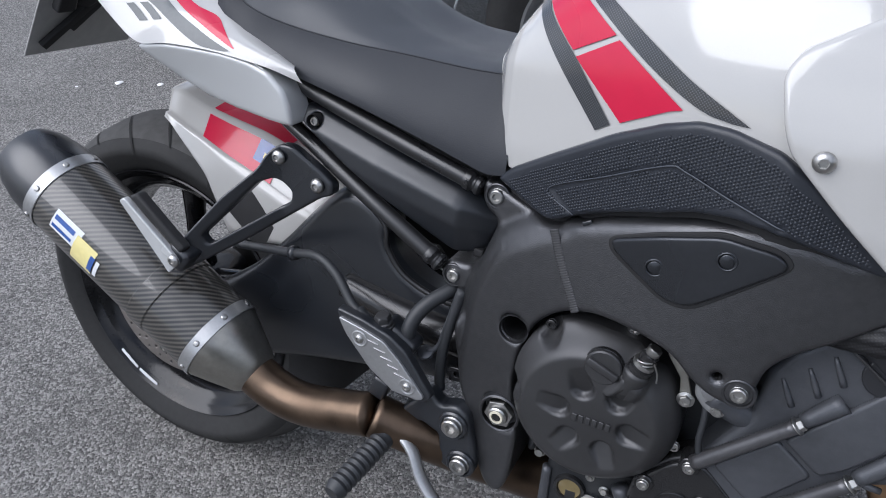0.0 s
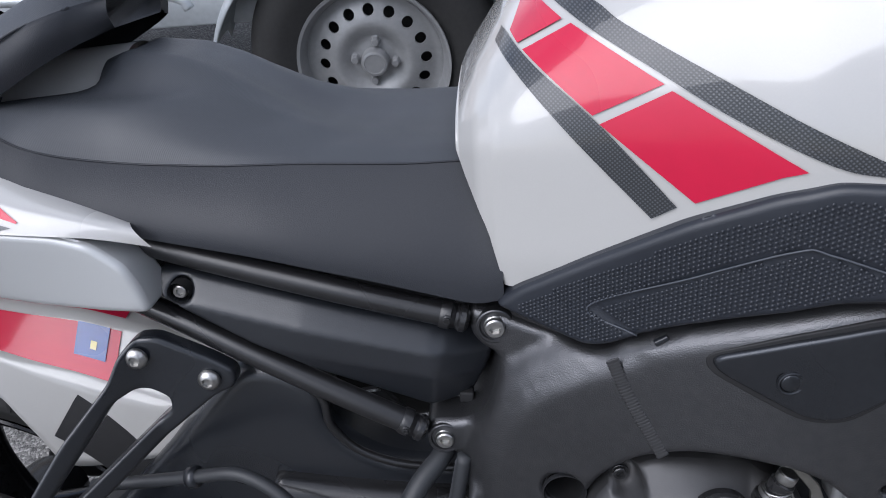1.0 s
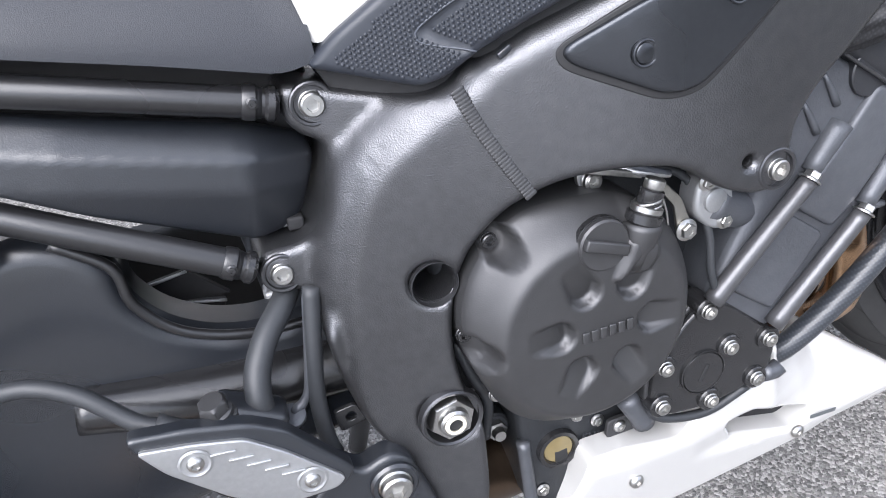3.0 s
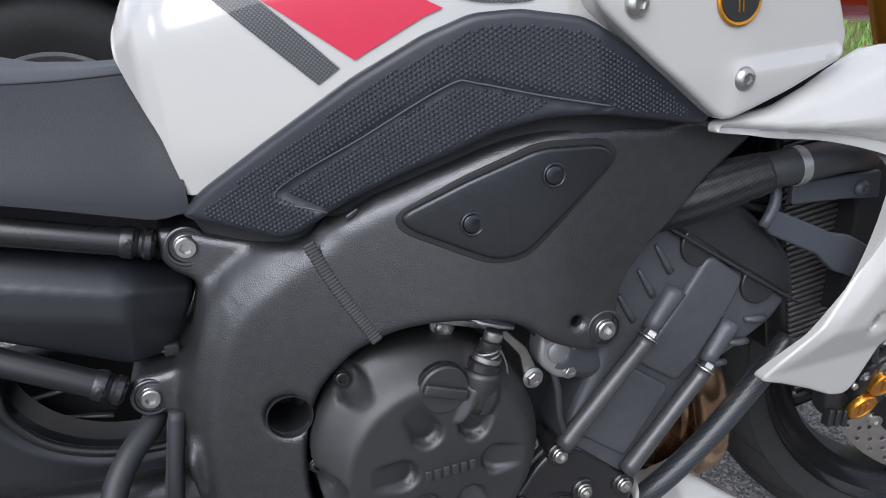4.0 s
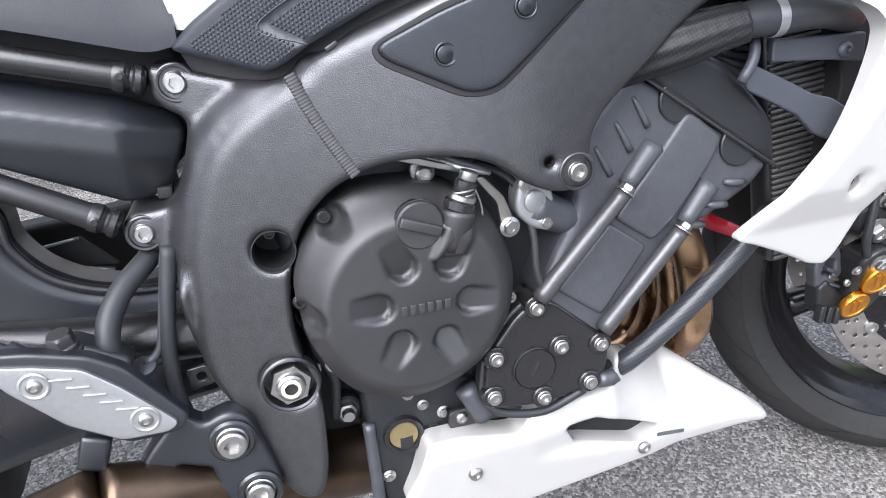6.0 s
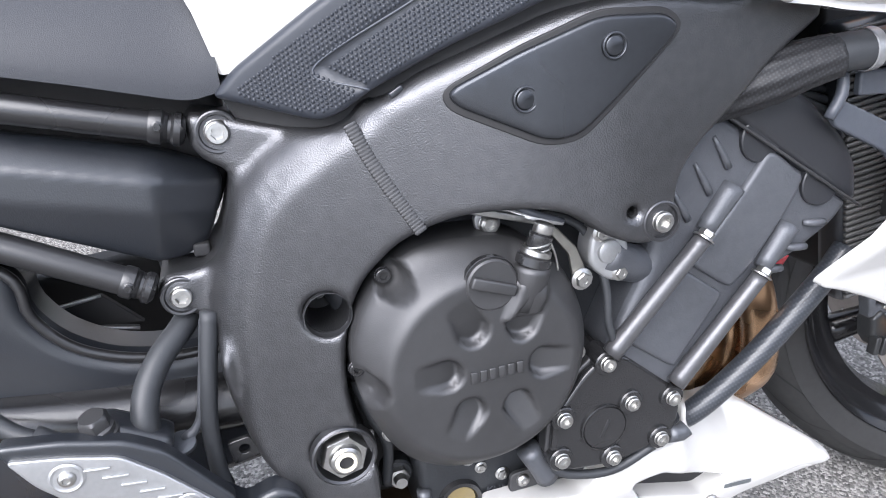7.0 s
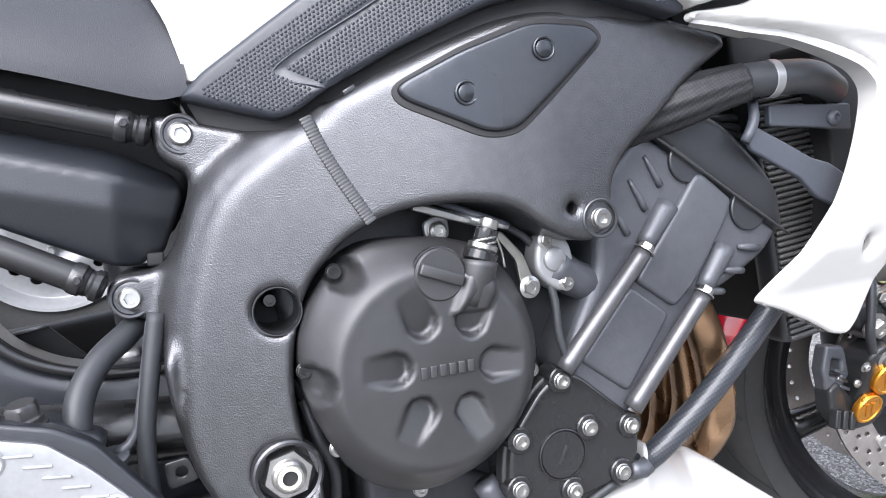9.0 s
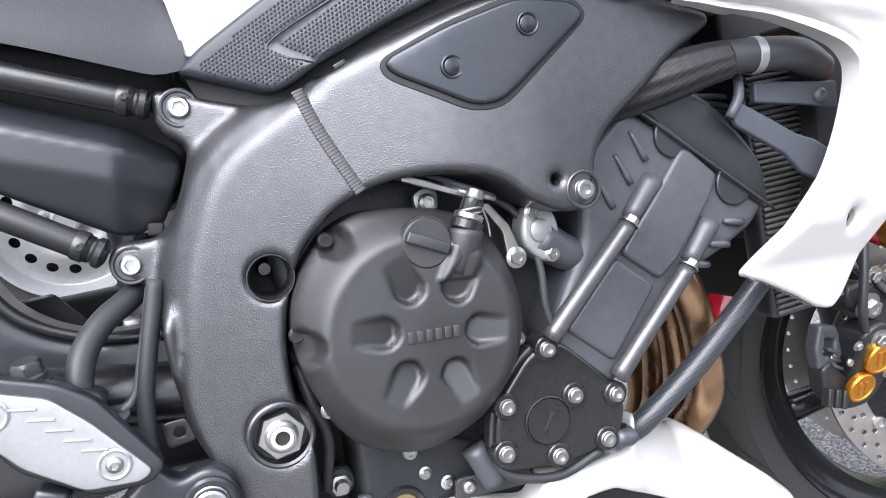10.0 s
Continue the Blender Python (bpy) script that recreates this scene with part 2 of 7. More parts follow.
def straight(points, step=0.006, radius=0.0):
    """A closed polygon with straight sides, resampled; corners cut by the radius."""
    p = np.array(points, float)
    if radius:
        q = []
        for i in range(len(p)):
            a, b, c = p[i - 1], p[i], p[(i + 1) % len(p)]
            ra = min(radius, 0.45 * np.linalg.norm(a - b))
            rc = min(radius, 0.45 * np.linalg.norm(c - b))
            s, e = b + (a - b) / np.linalg.norm(a - b) * ra, b + (c - b) / np.linalg.norm(c - b) * rc
            for t in np.linspace(0, 1, 5):
                q.append((1 - t) ** 2 * s + 2 * t * (1 - t) * b + t**2 * e)
        p = np.array(q)
    out = []
    for i in range(len(p)):
        b, c = p[i], p[(i + 1) % len(p)]
        k = max(1, int(np.ceil(np.linalg.norm(c - b) / step)))
        out += [b + (c - b) * t for t in np.arange(k) / k]
    return np.array(out)


def ring(x, z, r, n=20, rz=None):
    a = np.linspace(0, 2 * np.pi, n, endpoint=False)
    return np.stack([x + r * np.cos(a), z + (rz or r) * np.sin(a)], 1)


def area2(p):
    q = np.roll(p, -1, 0)
    return 0.5 * np.sum(p[:, 0] * q[:, 1] - q[:, 0] * p[:, 1])


def edge_distance(pts, loops):
    best = np.full(len(pts), 9.0)
    for lp in loops:
        a, b = lp, np.roll(lp, -1, 0)
        ab = b - a
        den = np.maximum((ab**2).sum(1), 1e-12)
        for s in range(0, len(pts), 4000):
            d = pts[s:s + 4000, None] - a
            t = np.clip((d * ab).sum(2) / den, 0, 1)
            best[s:s + 4000] = np.minimum(best[s:s + 4000], np.sqrt(((d - ab * t[..., None]) ** 2).sum(2)).min(1))
    return best


def inside(pts, loops):
    odd = np.zeros(len(pts), bool)
    for lp in loops:
        a, b = lp, np.roll(lp, -1, 0)
        for (x0, z0), (x1, z1) in zip(a, b):
            if z0 == z1:
                continue
            hit = ((z0 > pts[:, 1]) != (z1 > pts[:, 1])) & (pts[:, 0] < (x1 - x0) * (pts[:, 1] - z0) / (z1 - z0) + x0)
            odd ^= hit
    return odd


def triangulated(loops, res, rims=()):
    """Points and triangles that fill the outline (less its holes), with rows of points along the edges."""
    pts, edges = [], []
    for lp in loops:
        s = len(pts)
        pts += list(lp)
        edges += [(s + i, s + (i + 1) % len(lp)) for i in range(len(lp))]
    fixed = len(pts)
    cand = []
    for lp in loops:
        tang = np.roll(lp, -1, 0) - np.roll(lp, 1, 0)
        nor = np.stack([-tang[:, 1], tang[:, 0]], 1) / np.maximum(np.linalg.norm(tang, axis=1), 1e-9)[:, None]
        for d in rims:
            c = lp + nor * d
            keep = edge_distance(c, loops) > 0.92 * d
            cand += list(c[keep])
    lo, hi = np.min(loops[0], 0), np.max(loops[0], 0)
    gx, gz = np.arange(lo[0], hi[0], res), np.arange(lo[1], hi[1], res * 0.866)
    grid = np.array([(x + (res / 2 if j % 2 else 0), z) for j, z in enumerate(gz) for x in gx])
    if len(grid):
        grid = grid[inside(grid, loops)]
    if len(grid):
        far = (max(rims) if rims else 0) + 0.45 * res
        grid = grid[edge_distance(grid, loops) > far]
        cand += list(grid)
    allp = np.array(pts + cand)
    v, _, tri, _, _, _ = delaunay([Vector(p) for p in allp], edges, [], 0, 1e-6)
    v = np.array([tuple(p) for p in v])
    tri = np.array([t for t in tri if len(t) == 3])
    mid = v[tri].mean(1)
    tri = tri[inside(mid, loops)]
    a = v[tri]
    ccw = (a[:, 1, 0] - a[:, 0, 0]) * (a[:, 2, 1] - a[:, 0, 1]) - (a[:, 2, 0] - a[:, 0, 0]) * (a[:, 1, 1] - a[:, 0, 1])
    tri[ccw < 0] = tri[ccw < 0][:, ::-1]
    return v, tri


def relief(outline, surf, depth, r=0.004, res=0.008, holes=(), feat=None, back=False):
    """A moulded panel seen from the side: an outline in x and z whose outer face lies at y = surf(x, z), with rounded
    edges of radius r, a relief feat(x, z) on it (towards +y), and side walls of the given depth."""
    loops = [outline if area2(outline) > 0 else outline[::-1]] + [h if area2(h) < 0 else h[::-1] for h in holes]
    rims = [r * k for k in (0.12, 0.35, 0.7, 1.05)] if r > 0 else []
    v, tri = triangulated(loops, res, rims)

    def y_of(p):
        y = np.zeros(len(p)) + surf(p[:, 0], p[:, 1])
        if feat is not None:
            y = y + feat(p[:, 0], p[:, 1])
        if r > 0:
            d = np.minimum(edge_distance(p, loops), r)
            y = y + r - np.sqrt(np.maximum(r * r - (r - d) ** 2, 0))
        return y

    verts = [(x, y, z) for (x, z), y in zip(v, y_of(v))]
    faces = [tuple(t) for t in tri]
    for lp in loops:
        s, n = len(verts), len(lp)
        yf = y_of(lp)
        yb = surf(lp[:, 0], lp[:, 1]) + depth + np.zeros(n)
        verts += [(x, y, z) for (x, z), y in zip(lp, yf)] + [(x, y, z) for (x, z), y in zip(lp, yb)]
        faces += [(s + i, s + n + i, s + n + (i + 1) % n, s + (i + 1) % n) for i in range(n)]
    if back:
        s = len(verts)
        verts += [(x, y, z) for (x, z), y in zip(v, surf(v[:, 0], v[:, 1]) + depth + np.zeros(len(v)))]
        faces += [tuple(s + k for k in t[::-1]) for t in tri]
    return mesh("relief", verts, faces)


def plane_at(y):
    return lambda x, z: np.zeros(np.shape(x)) + y


def drape(outline, tree, off=0.0014, res=0.004):
    """A decal laid on a body: the outline in x and z is pressed onto it from the side."""
    lp = outline if area2(outline) > 0 else outline[::-1]
    v, tri = triangulated([lp], res)
    verts, ok, normals = [], [], []
    side = Vector((0, 1, 0))
    for x, z in v:
        place, normal, _, _ = tree.ray_cast(Vector((x, -1.5, z)), side)
        ok.append(place is not None)
        if place is None:
            verts.append((x, 0, z))
            normals.append((0, -1, 0))
            continue
        # the slope of the body over a centimetre, so that the decal shines as smoothly as the paint below it
        near = [tree.ray_cast(Vector((x + dx, -1.5, z + dz)), side)[0] for dx, dz in ((-0.006, 0), (0.006, 0), (0, -0.006), (0, 0.006))]
        if all(q is not None for q in near):
            normal = (near[1] - near[0]).cross(near[3] - near[2]).normalized()
        if normal.y > 0:
            normal = -normal
        verts.append(tuple(place + normal * off))
        normals.append(tuple(normal))
    me = mesh("decal", verts, [tuple(t) for t in tri if all(ok[k] for k in t)])
    me.normals_split_custom_set_from_vertices(normals)
    return me


def sweep(points, radius, seg=14, step=0.008, caps=True, flat=1.0):
    """A tube along a smooth line; radius: a number, or one for each point."""
    pts = np.array(points, float)
    rad = np.full(len(pts), radius) if np.isscalar(radius) else np.array(radius, float)
    q = curve(np.c_[pts, rad], step)
    p, rad = q[:, :3], q[:, 3]
    t = np.gradient(p, axis=0)
    t /= np.linalg.norm(t, axis=1)[:, None]
    up = np.array([0, 0, 1.0]) if abs(t[0][2]) < 0.9 else np.array([0, 1.0, 0])
    u = np.cross(t[0], up)
    u /= np.linalg.norm(u)
    verts, faces = [], []
    for i in range(len(p)):
        u = u - t[i] * (u @ t[i])
        u /= np.linalg.norm(u)
        w = np.cross(t[i], u)
        for a in np.linspace(0, 2 * np.pi, seg, endpoint=False):
            verts.append(p[i] + rad[i] * (u * np.cos(a) + w * np.sin(a) * flat))
    for i in range(len(p) - 1):
        for k in range(seg):
            faces.append((i * seg + k, i * seg + (k + 1) % seg, (i + 1) * seg + (k + 1) % seg, (i + 1) * seg + k))
    if caps:
        faces.append(tuple(range(seg))[::-1])
        faces.append(tuple((len(p) - 1) * seg + k for k in range(seg)))
    return mesh("tube", verts, faces)


def pleated(points, radii, folds):
    """A loose cloth sleeve along a line, with lengthwise folds that die out towards its gathered end."""
    me = sweep(points, radii, 88, 0.003)
    n, rows = 88, len(me.vertices) // 88
    for i in range(rows):
        mid = sum((me.vertices[i * n + k].co for k in range(n)), Vector()) / n
        for k in range(n):
            v = me.vertices[i * n + k]
            v.co = mid + (v.co - mid) * (1 + (0.045 - 0.02 * i / rows) * math.sin(folds * 2 * math.pi * k / n + 0.06 * i) + 0.012 * math.sin(1.9 * i))
    me.update()
    return me


def lathe(profile, seg=32, closed=False, hexes=(), lid=True):
    """A turned body round the local z axis; profile: (radius, height). hexes: profile rows that are six-sided."""
    verts, faces = [], []
    for j, (r, h) in enumerate(profile):
        for a in np.linspace(0, 2 * np.pi, seg, endpoint=False):
            k = r / np.cos((a % (np.pi / 3)) - np.pi / 6) * 0.93 if j in hexes else r
            verts.append((k * np.cos(a), k * np.sin(a), h))
    n = len(profile)
    for j in range(n if closed else n - 1):
        for k in range(seg):
            a, b = j * seg, ((j + 1) % n) * seg
            faces.append((a + k, a + (k + 1) % seg, b + (k + 1) % seg, b + k))
    if not closed:
        if lid:
            faces.append(tuple(range(seg))[::-1])
        faces.append(tuple((n - 1) * seg + k for k in range(seg)))
    me = mesh("turned", verts, faces)
    for poly in me.polygons:
        if len(poly.vertices) > 4:
            poly.use_smooth = False
    me.set_sharp_from_angle(angle=radians(35))
    return me


def facing(x, y, z, axis=(0, -1, 0), spin=0.0):
    """A pose whose local z points along the axis."""
    return Matrix.Translation((x, y, z)) @ Vector(axis).to_track_quat("Z", "Y").to_matrix().to_4x4() @ pose(0, 0, 0, 0, 0, spin)


def between(a, b):
    """A pose at a whose local z points to b, and the length."""
    a, b = Vector(a), Vector(b)
    return Matrix.Translation(a) @ (b - a).to_track_quat("Z", "Y").to_matrix().to_4x4(), (b - a).length


def block(sx, sy, sz, bevel=0.003, seg=2):
    bm = bmesh.new()
    bmesh.ops.create_cube(bm, size=1)
    bmesh.ops.scale(bm, vec=(sx, sy, sz), verts=bm.verts)
    if bevel:
        bmesh.ops.bevel(bm, geom=bm.edges[:], offset=bevel, segments=seg, affect="EDGES", profile=0.6)
    for fc in bm.faces:
        fc.smooth = True
    return bm


def skin(rows, closed_v=False):
    """A surface through rows of points of equal number."""
    rows = [np.array(r, float) for r in rows]
    n = len(rows[0])
    verts = np.concatenate(rows)
    faces = []
    for i in range(len(rows) - 1):
        for k in range(n if closed_v else n - 1):
            faces.append((i * n + k, i * n + (k + 1) % n, (i + 1) * n + (k + 1) % n, (i + 1) * n + k))
    return verts, faces


def socket_bolt(r=0.0075, h=0.006):
    return lathe([(r * 1.12, 0), (r * 1.12, 0.0012), (r * 1.02, 0.0018), (r, 0.0022), (r, h - 0.001), (r * 0.86, h), (r * 0.55, h), (r * 0.5, h - 0.0035), (0.0003, h - 0.0035)], 24, hexes=(6, 7))


def flange_bolt(r=0.006, h=0.006):
    return lathe([(r * 1.5, 0), (r * 1.5, 0.001), (r * 1.05, 0.002), (r, 0.0022), (r, h - 0.0008), (r * 0.88, h), (0.45 * r, h), (0.4 * r, h - 0.001), (0.0003, h - 0.001)], 24, hexes=(3, 4, 5))


def dome_bolt(r=0.0075, h=0.005):
    return lathe([(r, 0), (r, 0.0012), (r * 0.93, 0.0025), (r * 0.75, 0.004), (r * 0.5, h), (r * 0.45, h), (r * 0.4, h - 0.002), (0.0003, h - 0.002)], 24, hexes=(5, 6))


SOCKET, FLANGE, DOME = socket_bolt(), flange_bolt(), dome_bolt()
for me_, mt_ in ((SOCKET, STEEL), (FLANGE, STEEL), (DOME, STEEL)):
    me_.materials.append(mt_)


def bolt(parent, x, y, z, kind=SOCKET, size=1.0, axis=(0, -1, 0), label="", mat=None):
    ob = part("bolt", kind, None, parent, label, facing(x, y, z, axis, 17 * (x + z) * 50 % 60) @ Matrix.Diagonal((size, size, size, 1)))
    if mat is not None:
        ob.material_slots[0].link = "OBJECT"
        ob.material_slots[0].material = mat
    return ob


# ---- the motorcycle ----
motorcycle = tagged(new("motorcycle"), "white naked sports motorcycle with red stripes, leaning on its side stand", "motorcycle")
motorcycle.matrix_world = LEAN
BIKE = motorcycle


FX = np.linspace(0.44, 1.04, 301)
FY = np.interp(FX, [0.48, 0.55, 0.58, 0.636, 0.736, 0.80, 0.85, 1.0], [-0.176, -0.184, -0.193, -0.209, -0.245, -0.256, -0.256, -0.246])
FK = np.exp(-np.linspace(-2, 2, 41) ** 2)
FY = np.convolve(np.pad(FY, 20, mode="edge"), FK / FK.sum(), "valid")


def y_frame(x, z):
    return np.interp(x, FX, FY)


RIDGE = curve([(0.645, 0.664), (0.612, 0.644), (0.580, 0.622), (0.561, 0.598), (0.546, 0.56), (0.536, 0.52), (0.531, 0.48)], 0.004)


def frame_step(x, z):
    """The frame falls away outside the ridge, towards the lugs that hold the rear tubes."""
    p = np.stack([np.ravel(x), np.ravel(z)], 1)
    d = p[:, None] - RIDGE
    k = (d**2).sum(2).argmin(1)
    t = np.gradient(RIDGE, axis=0)[k]
    off = d[np.arange(len(p)), k]
    side = t[:, 0] * off[:, 1] - t[:, 1] * off[:, 0]
    dist = np.sqrt((off**2).sum(1))
    out = np.where((side < 0) & (p[:, 1] > 0.50), np.minimum(dist * 1.4, 0.026), 0.0)
    return out * np.clip((p[:, 1] - 0.50) / 0.02, 0, 1)


SPAR_EDGE = np.concatenate([curve([(0.530, 0.40), (0.527, 0.44), (0.531, 0.48)], 0.004)[:-1], RIDGE[::-1], curve([(0.652, 0.672), (0.694, 0.689), (0.757, 0.712), (0.797, 0.720), (0.835, 0.7205), (0.881, 0.715)], 0.004)])


def frame_round(x, z):
    """The outer edge of the leg and the top of the spar are broadly rounded."""
    d = edge_distance(np.stack([np.ravel(x), np.ravel(z)], 1), [np.concatenate([SPAR_EDGE, SPAR_EDGE[::-1]])])
    return np.maximum(0.0125 - d, 0) ** 2 * 38


def build_frame():
    edge = curve([(0.537, 0.673), (0.58, 0.662), (0.614, 0.655), (0.633, 0.659), (0.649, 0.672), (0.694, 0.690), (0.757, 0.713), (0.797, 0.721),
                  (0.827, 0.722), (0.881, 0.716), (0.915, 0.71), (0.955, 0.70), (0.957, 0.69), (0.92, 0.667), (0.886, 0.639), (0.86, 0.619),
                  (0.845, 0.60), (0.840, 0.58), (0.838, 0.566), (0.827, 0.556), (0.81, 0.556), (0.788, 0.566), (0.769, 0.581), (0.749, 0.589),
                  (0.722, 0.592), (0.691, 0.590), (0.667, 0.582), (0.647, 0.570), (0.625, 0.546), (0.612, 0.514), (0.606, 0.473), (0.609, 0.431),
                  (0.617, 0.40), (0.617, 0.37), (0.614, 0.33), (0.607, 0.303), (0.594, 0.295), (0.578, 0.305), (0.562, 0.341), (0.553, 0.37), (0.545, 0.395), (0.534, 0.42),
                  (0.526, 0.455), (0.522, 0.49), (0.521, 0.522), (0.497, 0.538), (0.489, 0.547), (0.496, 0.562), (0.524, 0.566), (0.538, 0.58),
                  (0.549, 0.608), (0.553, 0.63), (0.540, 0.641), (0.533, 0.654)], 0.005, True)
    body = part("frame", relief(edge, y_frame, 0.10, 0.007, 0.0042, [ring(0.600, 0.529, 0.0155, 24), ring(0.5945, 0.413, 0.0215, 28), ring(0.8075, 0.5795, 0.0034, 14)], lambda x, z: frame_step(x, z) + frame_round(x, z)), FRAME, BIKE, "textured black aluminium frame spar")
    part("hole_lip", lathe([(0.0155, -0.003), (0.0165, 0.0002), (0.0172, 0.0002), (0.0172, -0.004)], 32, True), FRAME_SMOOTH, body, m=facing(0.600, -0.199, 0.529))
    # black cup that colours in the shade inside the hole
    part("hole_shade", lathe([(0.0157, 0.0), (0.0157, -0.045), (0.0003, -0.045)], 24, lid=False), DARK, body, m=facing(0.600, -0.192, 0.529))
    bolt(body, 0.599, -0.160, 0.533, SOCKET, 0.7, mat=ENGINE_GLOSS)
    # swingarm pivot, sunk in its boss
    part("pivot_boss", lathe([(0.0213, 0.002), (0.0232, 0.0030), (0.0248, 0.002), (0.0258, -0.004), (0.0215, -0.012)], 36, True), FRAME_SMOOTH, body, m=facing(0.5945, -0.197, 0.413))
    part("pivot_floor", lathe([(0.0213, 0.0), (0.0213, -0.002), (0.0003, -0.002)], 28), ENGINE, body, m=facing(0.5945, -0.187, 0.413))
    nut = part("pivot_nut", lathe([(0.0170, 0), (0.0170, 0.010), (0.0160, 0.0115), (0.0125, 0.0116), (0.0115, 0.016), (0.0095, 0.0175), (0.0055, 0.0175), (0.005, 0.006), (0.0003, 0.006)], 36, hexes=(0, 1, 2)), STEEL, body, "zinc-plated pivot nut", facing(0.5945, -0.189, 0.413, spin=12))
    part("pivot_tube", lathe([(0.0085, 0.0150), (0.0085, 0.0175), (0.0078, 0.0186), (0.0055, 0.0186), (0.0055, 0.015)], 28, True), BEIGE, nut)
    # black disc in place of the shaded bore
    part("bore", lathe([(0.0056, 0.015), (0.0056, 0.0165), (0.0003, 0.0165)], 20), DARK, nut)
    # weld bead down the spar
    line = curve([(0.632, 0.660), (0.641, 0.637), (0.651, 0.616), (0.660, 0.599), (0.668, 0.584)], 0.0006)
    pts = [(x, float(y_frame(x, z)) - 0.0012, z) for x, z in line]
    rad = [0.0041 + 0.0007 * abs(math.sin(i * 0.75)) for i in range(len(pts))]
    part("weld_bead", sweep(pts, rad, 14, 0.0006, True, 0.19), ENGINE, body, "rippled weld bead")
    for x, z, s in ((0.552, 0.659, 1.05), (0.505, 0.547, 1.0), (0.828, 0.570, 0.95)):
        y = float(y_frame(x, z) + frame_step(np.array([x]), np.array([z]))[0])
        part("boss", lathe([(0.0150, -0.006), (0.0146, 0.0002), (0.0136, 0.0008), (0.0120, 0.0006), (0.0112, -0.0012), (0.0003, -0.002)], 36), FRAME_SMOOTH, body, m=facing(x, y, z))
        bolt(body, x, y + 0.0015, z, SOCKET, s)
    # black cup behind the small hole, its shade as colour
    part("small_hole_shade", lathe([(0.0037, 0.0), (0.0037, -0.012), (0.0003, -0.012)], 16, lid=False), DARK, body, m=facing(0.8075, -0.252, 0.5795))
    # clip-in cover with two round plugs
    def y_cover(x, z):
        return y_frame(x, z) - 0.0045
    out = straight([(0.6915, 0.6745), (0.735, 0.6935), (0.785, 0.7095), (0.829, 0.7065), (0.839, 0.6965), (0.770, 0.6385), (0.750, 0.637), (0.695, 0.665)], 0.004, 0.010)
    part("cover_seat", relief(straight([(0.688, 0.675), (0.735, 0.697), (0.785, 0.7135), (0.832, 0.710), (0.8435, 0.697), (0.772, 0.634), (0.748, 0.633), (0.691, 0.662)], 0.004, 0.011), lambda x, z: y_frame(x, z) - 0.0009, 0.004, 0.0009, 0.01), DARK, body)
    cover = part("frame_cover", relief(out, y_cover, 0.008, 0.0028, 0.006), INSERT, body, "smooth black rubber frame cover")
    for x, z in ((0.736, 0.665), (0.792, 0.691)):
        part("plug", lathe([(0.0084, -0.001), (0.0084, 0.0010), (0.0076, 0.0014), (0.0069, 0.0010), (0.0066, -0.0006), (0.0060, 0.0006), (0.0052, 0.0011), (0.0003, 0.0013)], 36), INSERT, cover, m=facing(x, float(y_cover(x, z)) - 0.0002, z))
    return body


FRAME_BODY = build_frame()


